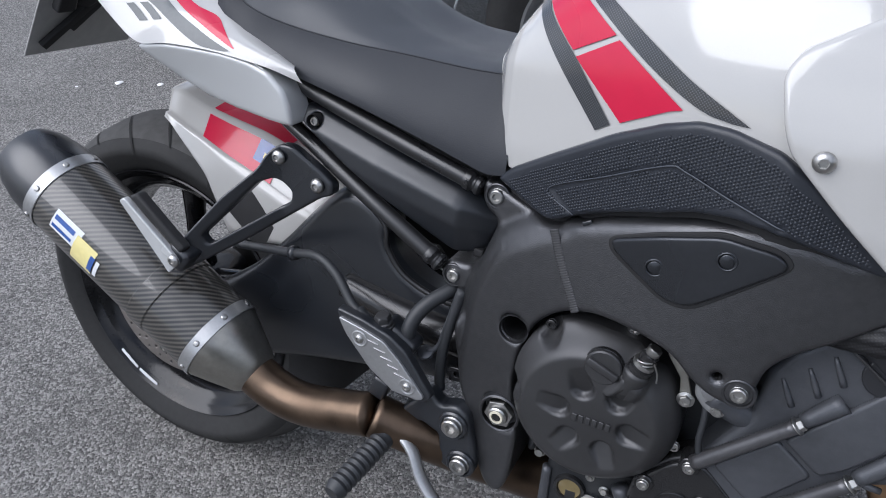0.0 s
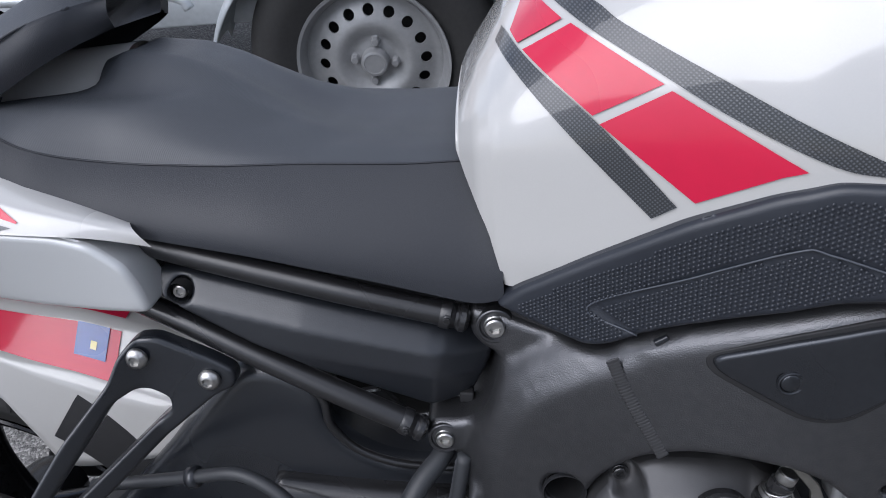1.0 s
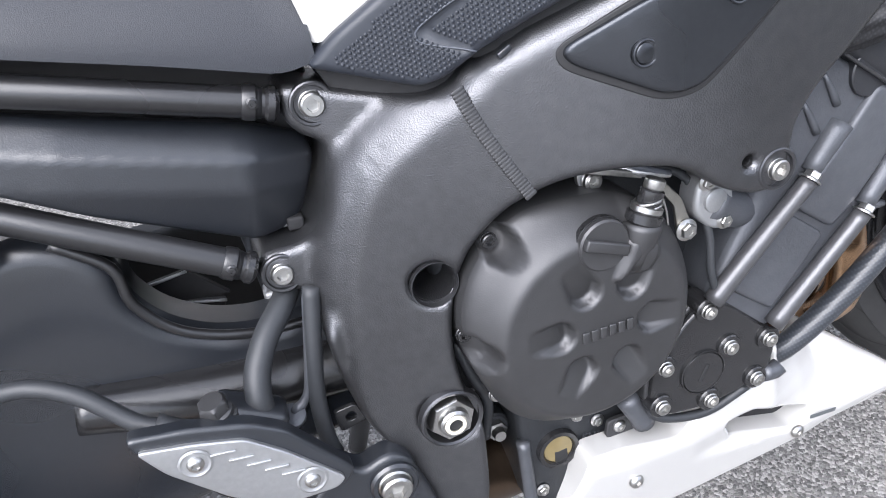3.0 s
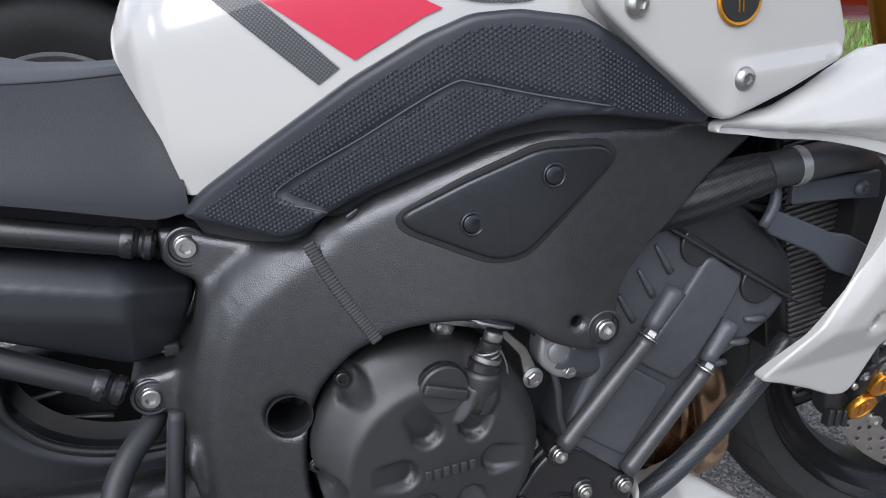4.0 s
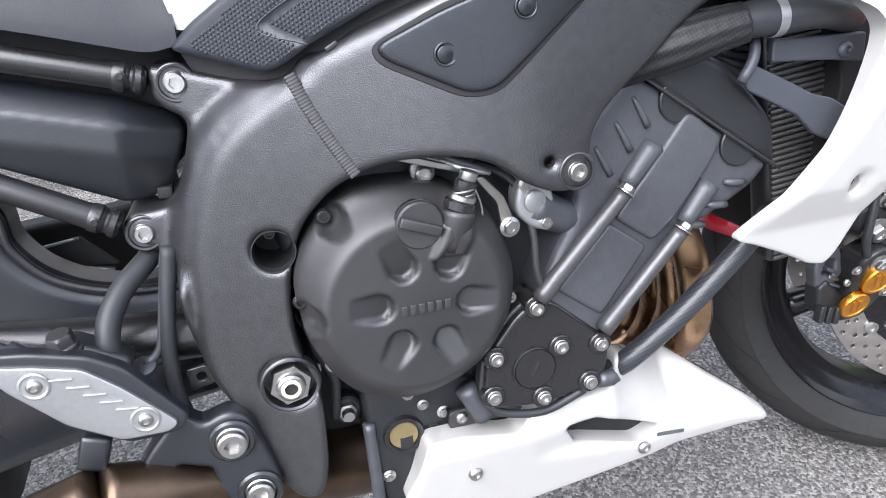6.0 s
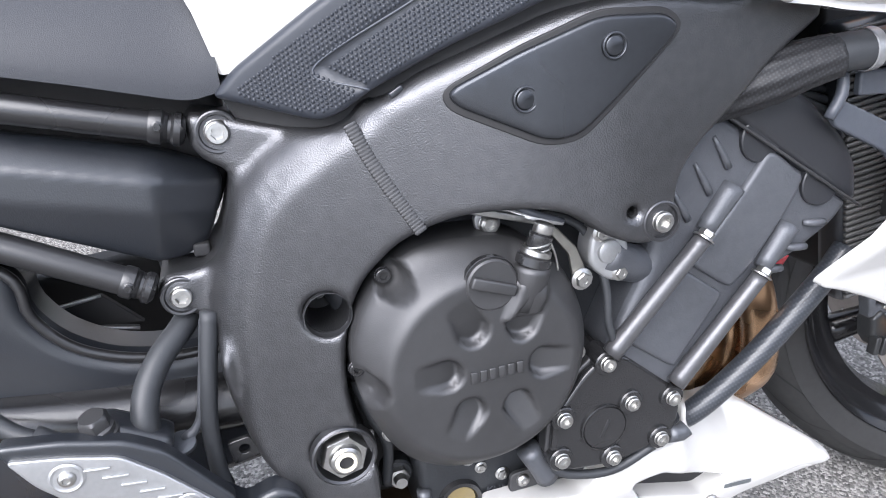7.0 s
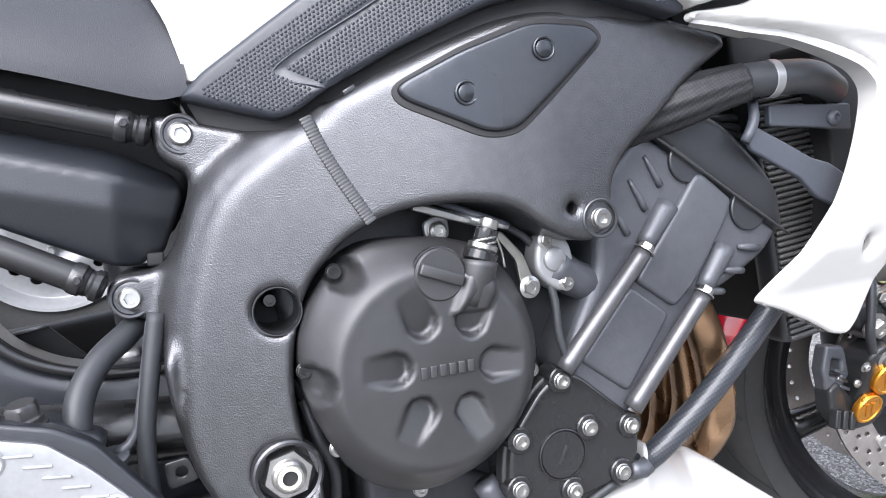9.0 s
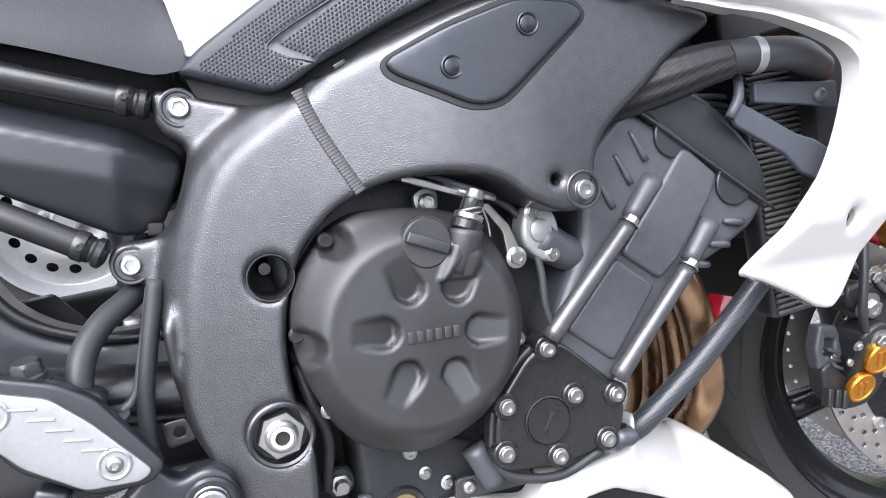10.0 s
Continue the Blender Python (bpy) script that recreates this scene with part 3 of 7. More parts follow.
def build_rear_tubes():
    for pts, r in ((((0.20, -0.118, 0.755), (0.30, -0.135, 0.726), (0.42, -0.148, 0.694), (0.522, -0.152, 0.6655)), 0.0100),
                   (((0.22, -0.118, 0.695), (0.30, -0.134, 0.658), (0.40, -0.148, 0.606), (0.480, -0.152, 0.5615)), 0.0102)):
        tube = part("subframe_tube", sweep(pts, r, 20), TUBE, BIKE, "satin black steel subframe tube")
        m, n = between(pts[-1], np.array(pts[-1]) * 2 - np.array(pts[-2]))
        part("collar", lathe([(0.0108, -0.012), (0.0116, -0.010), (0.0116, -0.004), (0.0096, -0.002), (0.0096, 0.002), (0.0114, 0.004), (0.0114, 0.008), (0.009, 0.010), (0.007, 0.011)], 24), TUBE, tube, m=m)
        bolt(tube, pts[-1][0] - 0.006, pts[-1][1] - 0.0108, pts[-1][2] + 0.003, FLANGE, 0.45, mat=TUBE)

    def y_side(x, z):
        return np.interp(x, [0.27, 0.40, 0.50, 0.56], [-0.150, -0.158, -0.156, -0.145])

    def fold(x, z):
        top = 0.690 - (x - 0.30) * 0.285
        low = 0.665 - (x - 0.30) * 0.27
        end = np.clip((x - 0.50 - (z - 0.60) * 0.25) * 0.45, 0, 1)
        return np.where(z > top, (z - top) * 0.85, 0) + np.where(z < low, (low - z) * 0.42, 0) + end
    out = straight([(0.287, 0.712), (0.312, 0.7065), (0.507, 0.6515), (0.545, 0.632), (0.549, 0.617), (0.530, 0.574), (0.516, 0.568), (0.497, 0.569), (0.407, 0.617), (0.305, 0.682), (0.287, 0.696)], 0.006, 0.008)
    panel = part("side_panel", relief(out, y_side, 0.03, 0.004, 0.0045, [ring(0.307, 0.6940, 0.0088, 20)], fold), PLASTIC, BIKE, "satin black plastic side panel")
    # the recess is coloured black for the shade round its bolt
    part("recess_shade", lathe([(0.0088, 0.0), (0.0088, -0.010), (0.0003, -0.010)], 24, lid=False), DARK, panel, m=facing(0.307, -0.150, 0.6940))
    bolt(panel, 0.307, -0.144, 0.6940, SOCKET, 0.72)
    # inner mudguard and battery box behind the panel
    part("inner_fender", relief(curve([(0.255, 0.765), (0.42, 0.725), (0.55, 0.692), (0.545, 0.60), (0.50, 0.59), (0.36, 0.645), (0.25, 0.70)], 0.01, True), plane_at(-0.11), 0.2, 0.01, 0.02), DARK, BIKE)
    clip = part("cable_clip", block(0.036, 0.008, 0.004, 0.0015), ALU, BIKE, m=pose(0.508, -0.122, 0.5715, 0, 4, 0))
    part("connector", block(0.012, 0.012, 0.010, 0.002), DARK, clip, m=pose(0.016, -0.003, 0.001))


build_rear_tubes()

# ---- tank ----
TX = [0.53, 0.545, 0.56, 0.62, 0.656, 0.678, 0.731, 0.80, 0.85, 0.92, 1.02]
TW = [0.125, 0.152, 0.165, 0.187, 0.203, 0.213, 0.241, 0.262, 0.268, 0.255, 0.235]


def smooth_table(x, xs, ys):
    s = np.linspace(xs[0], xs[-1], 200)
    y = np.interp(s, xs, ys)
    k = np.exp(-np.linspace(-2, 2, 21) ** 2)
    y = np.convolve(np.pad(y, 10, mode="edge"), k / k.sum(), "valid")
    return np.interp(x, s, y)


def tank_top(x):
    return np.interp(x, [0.53, 0.535, 0.545, 0.57, 0.62, 0.70, 0.80, 0.95, 1.02], [0.816, 0.828, 0.845, 0.88, 0.93, 0.975, 0.995, 0.985, 0.97])


def build_tank():
    rows = []
    for x in np.concatenate([np.linspace(0.53, 0.57, 14), np.linspace(0.576, 1.02, 60)]):
        w = float(np.interp(x, TX, TW)) if x < 0.56 else float(smooth_table(x, TX, TW))
        h = float(tank_top(x))
        low = float(np.interp(x, [0.53, 0.536, 0.551, 0.561, 0.60, 0.65, 0.70, 0.75, 0.80, 0.85, 0.92], [0.79, 0.773, 0.737, 0.695, 0.700, 0.722, 0.748, 0.772, 0.772, 0.750, 0.735]))
        half = []
        for s in np.linspace(0, 1, 44):
            z = low + (h - low) * math.sin(s * math.pi / 2) ** 0.9
            q = min(max((z - 0.79) / max(h - 0.79, 0.01), 0), 1)
            y = -w * (1 - q**2.4) ** (1 / 2.4) if s < 1 else 0.0
            if z < 0.72:
                y += (0.72 - z) * 0.12
            half.append((x, y, z))
        rows.append(half + [(a, -b, c) for a, b, c in half[-2::-1]])
    v, fc = skin(rows)
    fc.append(tuple(range(len(rows[0]))))
    me = mesh("tank", v, [q[::-1] for q in fc])
    return part("fuel_tank", me, WHITE, BIKE, "glossy pearl white fuel tank")


TANK = build_tank()
bm_ = bmesh.new()
bm_.from_mesh(TANK.data)
TANK_TREE = BVHTree.FromBMesh(bm_)
bm_.free()


def decal(name, pts, mat, label="", tree=TANK_TREE, parent=TANK, off=0.0014, smooth=False):
    out = curve(pts, 0.004, True) if smooth else straight(pts, 0.004)
    return part(name, drape(out, tree, off), mat, parent, label)


def band(upper, lower):
    """The outline of a stripe between two smooth lines that run the same way."""
    return np.concatenate([curve(upper, 0.004), curve(lower, 0.004)[::-1]])


part("stripe", drape(band([(0.5685, 0.869), (0.585, 0.8535), (0.624, 0.8205), (0.6695, 0.7715)], [(0.563, 0.860), (0.5745, 0.8475), (0.6135, 0.8055), (0.6555, 0.762)]), TANK_TREE), CARBON_VINYL, TANK, "dark carbon-look stripe decal")
part("stripe", drape(band([(0.605, 0.900), (0.627, 0.888), (0.642, 0.8765), (0.697, 0.8455), (0.737, 0.8235), (0.785, 0.8005)], [(0.592, 0.896), (0.619, 0.876), (0.650, 0.8565), (0.696, 0.8285), (0.744, 0.8055), (0.770, 0.8005)]), TANK_TREE), CARBON_VINYL, TANK, "dark carbon-look stripe decal")
decal("red_block", [(0.5735, 0.868), (0.587, 0.893), (0.606, 0.8785), (0.5775, 0.8625)], RED, "red speed-block decal")
decal("red_block", [(0.5805, 0.8595), (0.611, 0.8765), (0.6605, 0.8455), (0.6205, 0.8255)], RED, "red speed-block decal")
decal("red_block", [(0.6245, 0.8205), (0.6645, 0.842), (0.732, 0.8015), (0.7205, 0.7975), (0.679, 0.7755)], RED, "red speed-block decal")


# ---- knee pad ----
def y_pad(x, z):
    return np.interp(x, [0.55, 0.62, 0.65, 0.73, 0.82, 0.906], [-0.1665, -0.195, -0.209, -0.246, -0.274, -0.268]) - 0.002


PAD_TOP = [(0.553, 0.683), (0.570, 0.699), (0.613, 0.7265), (0.675, 0.765), (0.719, 0.7875), (0.747, 0.797), (0.774, 0.797), (0.811, 0.789), (0.827, 0.779), (0.868, 0.750), (0.907, 0.7165)]
PAD_LOW = [(0.900, 0.710), (0.823, 0.7275), (0.788, 0.729), (0.757, 0.7235), (0.703, 0.703), (0.650, 0.6785), (0.630, 0.6655), (0.616, 0.6615)]
PAD_LINE = [(0.826, 0.733), (0.782, 0.7445), (0.745, 0.7555), (0.729, 0.756), (0.678, 0.729), (0.6165, 0.6945), (0.648, 0.679)]
PAD_RIM = np.concatenate([curve(PAD_TOP, 0.01), curve(PAD_TOP, 0.01)[::-1]])
PAD_EDGE = straight(PAD_TOP + PAD_LOW, 0.005, 0.006)
PAD_PANEL = straight([(0.648, 0.679), (0.6165, 0.6945), (0.678, 0.729), (0.729, 0.756), (0.745, 0.7555), (0.782, 0.7445), (0.826, 0.733), (0.80, 0.722), (0.757, 0.717), (0.70, 0.70)], 0.005, 0.004)


def build_pad():
    def sunk(x, z):
        p = np.stack([x, z], 1)
        d = edge_distance(p, [PAD_PANEL])
        inn = inside(p, [PAD_PANEL])
        groove = np.where(d < 0.0022, 0.0012, 0.0)
        return np.where(inn, 0.0012, 0.0) + groove
    knee = part("knee_pad", relief(PAD_EDGE, y_pad, 0.022, 0.005, 0.0045, feat=sunk), PAD, BIKE, "dark rubber knee pad with raised dots")
    line = [p for p in PAD_LINE]
    part("groove_line", sweep([(x, float(y_pad(x, z)) + 0.0001, z) for x, z in curve(line, 0.008)], 0.0007, 8, 0.006), STRAP, knee)
    # rows of small raised dots
    pitch, verts, faces = 0.0031, [], []
    pts = np.array([(0.55 + pitch * (i + 0.5 * (j % 2)), 0.655 + pitch * 0.866 * j) for j in range(-44, 62) for i in range(165)])
    turn = radians(30)
    c = np.array([(0.55 + (x - 0.55) * math.cos(turn) - (z - 0.66) * math.sin(turn) - 0.03, 0.62 + (x - 0.55) * math.sin(turn) + (z - 0.66) * math.cos(turn)) for x, z in pts])
    keep = inside(c, [PAD_EDGE]) & (edge_distance(c, [PAD_EDGE]) > 0.0045) & (edge_distance(c, [PAD_RIM]) > 0.0095) & (edge_distance(c, [PAD_PANEL]) > 0.0028)
    fade = 0.5 + 0.5 * np.cos(np.clip((c[:, 0] - 0.85) / 0.055, 0, 1) * np.pi)
    inn = inside(c, [PAD_PANEL])
    keep &= (fade > 0.05) & ~(inn & (c[:, 0] > 0.83)) & ~(inn & (c[:, 1] < 0.682 + (c[:, 0] - 0.66) * 0.45))
    for (x, z), f, q in zip(c[keep], fade[keep], inn[keep]):
        y, s = float(y_pad(x, z)) + (0.0012 if q else 0), len(verts)
        h = 0.0007 * f
        for rr, hh in ((0.00135, 0.0), (0.00115, -h * 0.75), (0.0007, -h)):
            for a in range(6):
                verts.append((x + rr * math.cos(a * 1.0472), y + hh, z + rr * math.sin(a * 1.0472)))
        for lvl in (0, 6):
            for a in range(6):
                b = (a + 1) % 6
                faces.append((s + lvl + a, s + lvl + b, s + lvl + 6 + b, s + lvl + 6 + a))
        faces.append(tuple(s + 12 + a for a in range(6)))
    part("grip_dots", mesh("dots", verts, faces), PAD, knee, "rows of small raised rubber dots", kind="stuff")
    tabs = part("pad_tab", block(0.010, 0.004, 0.004, 0.001), PLASTIC, knee, m=pose(0.664, -0.212, 0.676, 0, -28, 0))
    # dark sheet added under the pad, above the frame, as the shade in the gap
    part("gap_shade", relief(straight([(0.555, 0.69), (0.70, 0.75), (0.80, 0.765), (0.90, 0.735), (0.90, 0.69), (0.80, 0.69), (0.64, 0.645), (0.57, 0.655)], 0.01), lambda x, z: y_pad(x, z) + 0.02, 0.05, 0.0, 0.02), DARK, knee)


build_pad()


# ---- seat ----
def build_seat():
    low = ([0.15, 0.16, 0.18, 0.216, 0.237, 0.294, 0.374, 0.469, 0.541, 0.558], [0.808, 0.79, 0.772, 0.762, 0.757, 0.745, 0.727, 0.702, 0.681, 0.686])
    seam = ([0.15, 0.18, 0.20, 0.235, 0.28, 0.35, 0.42, 0.49, 0.53, 0.56], [0.836, 0.829, 0.813, 0.801, 0.793, 0.786, 0.783, 0.779, 0.779, 0.78])
    crest = ([0.15, 0.18, 0.23, 0.27, 0.30, 0.35, 0.42, 0.48, 0.53, 0.56], [0.838, 0.836, 0.834, 0.831, 0.823, 0.806, 0.790, 0.785, 0.784, 0.786])
    half = ([0.15, 0.158, 0.175, 0.21, 0.28, 0.40, 0.56], [0.118, 0.132, 0.142, 0.150, 0.156, 0.160, 0.165])
    us = np.concatenate([np.linspace(0, 0.09, 10), np.linspace(0.11, 1, 50)])
    top_rows, side_rows = [], []
    for u in us:
        x0 = 0.15 + u * (0.560 - 0.15)
        zl, zs, zc = (float(smooth_table(x0, *t)) for t in (low, seam, crest))
        w = float(np.interp(x0, *half))
        ws = w - float(np.interp(x0, [0.15, 0.18, 0.26, 0.4, 0.56], [0.006, 0.014, 0.030, 0.042, 0.046]))
        side_rows.append([(x0, -w + (w - ws) * s**1.5 - 0.003 * math.sin(s * math.pi), zl + (zs - zl) * s) for s in np.linspace(0, 1, 14)])
        top = []
        for s in np.linspace(0, 1, 28):
            y = -ws * (1 - s)
            rise = math.sin(min(s / 0.26, 1) * math.pi / 2) ** 0.8
            dish = float(np.interp(x0, [0.15, 0.30, 0.45, 0.56], [0.020, 0.012, 0.004, 0.0])) * (0.5 - 0.5 * math.cos(math.pi * max(0, (s - 0.26) / 0.74)))
            back = 0.15 + 0.088 * (0.5 - 0.5 * math.cos(math.pi * min(1, max(0, (s - 0.10) / 0.42))))
            xx = (back + u * (0.560 - back)) if u < 1 else x0
            up = min(1, max(0, (s - 0.38) / 0.36))
            hump = float(np.interp(xx, [0.235, 0.255, 0.30, 0.36, 0.42], [0.020, 0.028, 0.027, 0.012, 0.0])) * up * up * (3 - 2 * up)
            top.append((xx, y, zs + (zc - zs) * rise - dish * float(np.interp(xx, [0.26, 0.40], [0.2, 1.0])) + hump))
        side_rows[-1][-1] = (x0, -ws, zs)
        top_rows.append(top + [(a, -b, c) for a, b, c in top[-2::-1]])
    last = top_rows[0]
    wall = [[(a - 0.005 * math.sin(k), b, c - 0.016 * k) for a, b, c in last] for k in (4, 3, 2, 1)]
    v, fc = skin(wall + top_rows)
    ob = part("seat", mesh("seat_top", v, [q[::-1] for q in fc]), SEAT_TOP, BIKE, "dark grey ribbed vinyl rider seat")
    tip = side_rows[0]
    nose = [[(a - 0.0, b + 0.03 * k, c) for a, b, c in tip] for k in (2, 1)]
    sv, sf = skin(nose + side_rows)
    part("side_skirt", mesh("seat_side", sv, [q[::-1] for q in sf]), SEAT_SIDE, ob, "smooth vinyl seat side with shade in its colour")
    part("side_skirt", mesh("seat_side", sv * (1, -1, 1), sf), SEAT_SIDE, ob, "smooth vinyl seat side with shade in its colour")
    part("seam", sweep([np.array(r[-1]) + (0, -0.0002, 0) for r in side_rows[2::3]], 0.0009, 8), SEAT_SIDE, ob, "stitched welt")
    part("base", relief(straight([(0.215, 0.768), (0.30, 0.748), (0.46, 0.708), (0.55, 0.686), (0.55, 0.74), (0.22, 0.78)], 0.02), plane_at(-0.105), 0.21, 0, 0.04), DARK, ob)


build_seat()


def build_pillion():
    low = ([-0.20, 0.05, 0.069, 0.097, 0.13, 0.171, 0.237, 0.262, 0.268], [0.905, 0.856, 0.841, 0.830, 0.831, 0.839, 0.872, 0.884, 0.890])
    welt = ([-0.20, 0.05, 0.083, 0.127, 0.178, 0.218, 0.253, 0.268], [0.935, 0.872, 0.867, 0.866, 0.877, 0.895, 0.906, 0.909])
    rows, top = [], []
    for u in np.linspace(0, 1, 44):
        x = 0.258 - u * 0.45
        end = math.sqrt(max(0, 1 - (1 - min(1, u / 0.10)) ** 2))
        zl, zw = float(smooth_table(x, *low)), float(smooth_table(x, *welt))
        w = 0.045 + 0.062 * end
        side = [(x, -w - 0.006 * math.sin(s * math.pi), zl + (zw - zl) * s) for s in np.linspace(0, 1, 8)]
        crown = [(x, -w * (1 - s), zw + 0.022 * end * math.sin(min(1, s / 0.4) * math.pi / 2)) for s in np.linspace(0, 1, 14)]
        rows.append(side + [(a, -b, c) for a, b, c in side[::-1]])
        top.append(crown + [(a, -b, c) for a, b, c in crown[-2::-1]])
    v, fc = skin(rows)
    fc.append(tuple(range(16)))
    ob = part("pillion_seat", mesh("pillion", v, [q[::-1] for q in fc]), SEAT_SIDE, BIKE, "dark vinyl pillion seat with piping")
    v, fc = skin(top)
    part("top_panel", mesh("pt", v, [q[::-1] for q in fc]), SEAT_TOP, ob, "ribbed vinyl top panel")
    part("piping", sweep([np.array(r[0]) + (0, -0.0005, 0) for r in top[1::3]], 0.0012, 8), SEAT_TOP, ob)
    k = int((0.268 - 0.075) / 0.46 * 43)
    line = rows[k][:8] + top[k][1:-1] + rows[k][8:]
    band_rows = [[(p[0] + dx, p[1] * 1.03, p[2] + (0.003 if abs(p[1]) < 0.1 else 0)) for p in line] for dx in (0.014, 0.010, -0.010, -0.014)]
    v, fc = skin(band_rows)
    part("grab_strap", mesh("strap", v, [q[::-1] for q in fc]), SEAT_SIDE, ob, "stitched grab strap across the seat")


build_pillion()


def build_tongue():
    """The front of the tail cover, between the two seats."""
    rows = []
    for x in np.linspace(0.10, 0.252, 14):
        row = []
        for y in np.linspace(-0.112, 0.112, 31):
            q = min(1, max(0, (0.100 - abs(y)) / 0.095))
            row.append((x, y, 0.810 + 0.050 * q * q * (3 - 2 * q) + 0.004 * (x - 0.15) / 0.1))
        rows.append(row)
    v, fc = skin(rows)
    part("tail_cover_tongue", mesh("tongue", v, fc), WHITE, BIKE, "white tongue of the tail cover behind the seat")


build_tongue()


# ---- tail ----
def build_tail():
    top = curve([(0.285, -0.150, 0.757), (0.215, -0.135, 0.785), (0.15, -0.122, 0.817), (0.10, -0.118, 0.829), (0.065, -0.116, 0.846), (-0.01, -0.112, 0.886), (-0.14, -0.085, 0.93), (-0.30, -0.045, 0.96)], 0.01)
    crease = curve([(0.305, -0.166, 0.742), (0.268, -0.174, 0.754), (0.23, -0.178, 0.760), (0.18, -0.178, 0.764), (0.11, -0.177, 0.763), (0.060, -0.174, 0.757), (0.018, -0.170, 0.780), (-0.025, -0.163, 0.810), (-0.06, -0.152, 0.834), (-0.11, -0.130, 0.866), (-0.20, -0.095, 0.91), (-0.30, -0.06, 0.945)], 0.01)
    n = 46
    def even(c):
        s = np.r_[0, np.cumsum(np.linalg.norm(np.diff(c, axis=0), axis=1))]
        return np.stack([np.interp(np.linspace(0, s[-1], n), s, c[:, k]) for k in range(3)], 1)
    top, crease = even(top), even(crease)
    inner = top * (1, 0.25, 1) + (0, 0, 0.02)
    rows = []
    for k in range(n):
        a, b, c = inner[k], top[k], crease[k]
        sec = [a + (b - a) * t for t in np.linspace(0, 1, 6)[:-1]]
        sec += [b + (c - b) * t + np.array([0, -0.008, 0.006]) * math.sin(t * math.pi) for t in np.linspace(0, 1, 14)]
        rows.append(sec)
    v, fc = skin(rows)
    m_ = len(v)
    me = mesh("tail", np.concatenate([v, v * (1, -1, 1)]), list(fc) + [tuple(m_ + k for k in q[::-1]) for q in fc])
    ob = part("tail_fairing", me, WHITE, BIKE, "white tail fairing with red and grey stripes")
    bm = bmesh.new()
    bm.from_mesh(me)
    tree = BVHTree.FromBMesh(bm)
    bm.free()
    # lower side panel under the crease
    def y_low(x, z):
        return -0.178 + np.clip(0.763 - z, 0, 0.1) * np.interp(x, [0.10, 0.28], [0.42, 0.05])
    out = straight([(0.275, 0.739), (0.262, 0.750), (0.236, 0.7585), (0.20, 0.763), (0.15, 0.7635), (0.105, 0.762), (0.064, 0.756), (0.055, 0.752), (0.078, 0.736), (0.112, 0.717), (0.154, 0.702), (0.20, 0.695), (0.254, 0.691), (0.294, 0.6905), (0.291, 0.711), (0.284, 0.730)], 0.006, 0.006)
    part("lower_panel", relief(out, y_low, 0.04, 0.006, 0.008), SILVER, ob, "silver-white lower tail panel")
    d = lambda nm, pts, mt, lb="": decal(nm, pts, mt, lb, tree, ob, 0.0009)
    part("tail_stripe", drape(band([(-0.06, 0.893), (-0.03, 0.880), (0.014, 0.859), (0.042, 0.845), (0.107, 0.818), (0.138, 0.807), (0.170, 0.799), (0.190, 0.788), (0.216, 0.770)], [(-0.078, 0.893), (-0.045, 0.878), (-0.004, 0.859), (0.025, 0.844), (0.087, 0.817), (0.121, 0.803), (0.157, 0.790), (0.184, 0.780), (0.215, 0.769)]), tree, 0.0009), RED, ob, "red tail stripe decal")
    part("tail_stripe", drape(band([(-0.083, 0.8915), (-0.052, 0.875), (-0.011, 0.856), (0.018, 0.841), (0.081, 0.814), (0.116, 0.799), (0.152, 0.786), (0.180, 0.776), (0.211, 0.7665)], [(-0.10, 0.890), (-0.072, 0.873), (-0.036, 0.853), (0.000, 0.834), (0.062, 0.807), (0.108, 0.788), (0.148, 0.772), (0.170, 0.7665), (0.203, 0.7655)]), tree, 0.0009), GREY_VINYL, ob, "grey tail stripe decal")
    for a, b, c, e in (((-0.030, 0.835), (-0.008, 0.838), (0.014, 0.827), (-0.010, 0.823)), ((0.004, 0.817), (0.030, 0.821), (0.056, 0.809), (0.030, 0.803)), ((0.036, 0.800), (0.066, 0.804), (0.096, 0.788), (0.060, 0.782))):
        a, b, c, e = (np.array(q) for q in (a, b, c, e))
        for s0, s1 in ((0.0, 0.36), (0.62, 1.0)):
            d("badge_bar", [a + (b - a) * s0, a + (b - a) * s1, e + (c - e) * s1, e + (c - e) * s0], GREY_VINYL, "dark unlettered badge shape")
    # number plate on its bracket
    holder = part("plate_bracket", sweep([(-0.12, -0.02, 0.82), (-0.25, -0.02, 0.745), (-0.32, -0.02, 0.70)], [0.014, 0.012, 0.010], 10), DARK, BIKE, "black plate bracket")
    plate = part("number_plate", block(0.20, 0.155, 0.003, 0.001), PLATE, holder, "blank grey back of a number plate", Matrix.Translation((-0.229, 0.0, 0.748)) @ pose(0, 0, 0, 0, 0, -90) @ pose(0, 0, 0, 57, 0, 0))
    part("plate_stay", block(0.014, 0.15, 0.010, 0.002), DARK, plate, m=pose(0.03, 0.0, -0.008, 0, 0, 42))
    part("plate_stay", block(0.014, 0.12, 0.010, 0.002), DARK, plate, m=pose(0.0, 0.02, -0.008, 0, 0, 40))
    part("plate_lamp", block(0.03, 0.03, 0.016, 0.004), DARK, plate, m=pose(0.07, 0.035, -0.016))


build_tail()


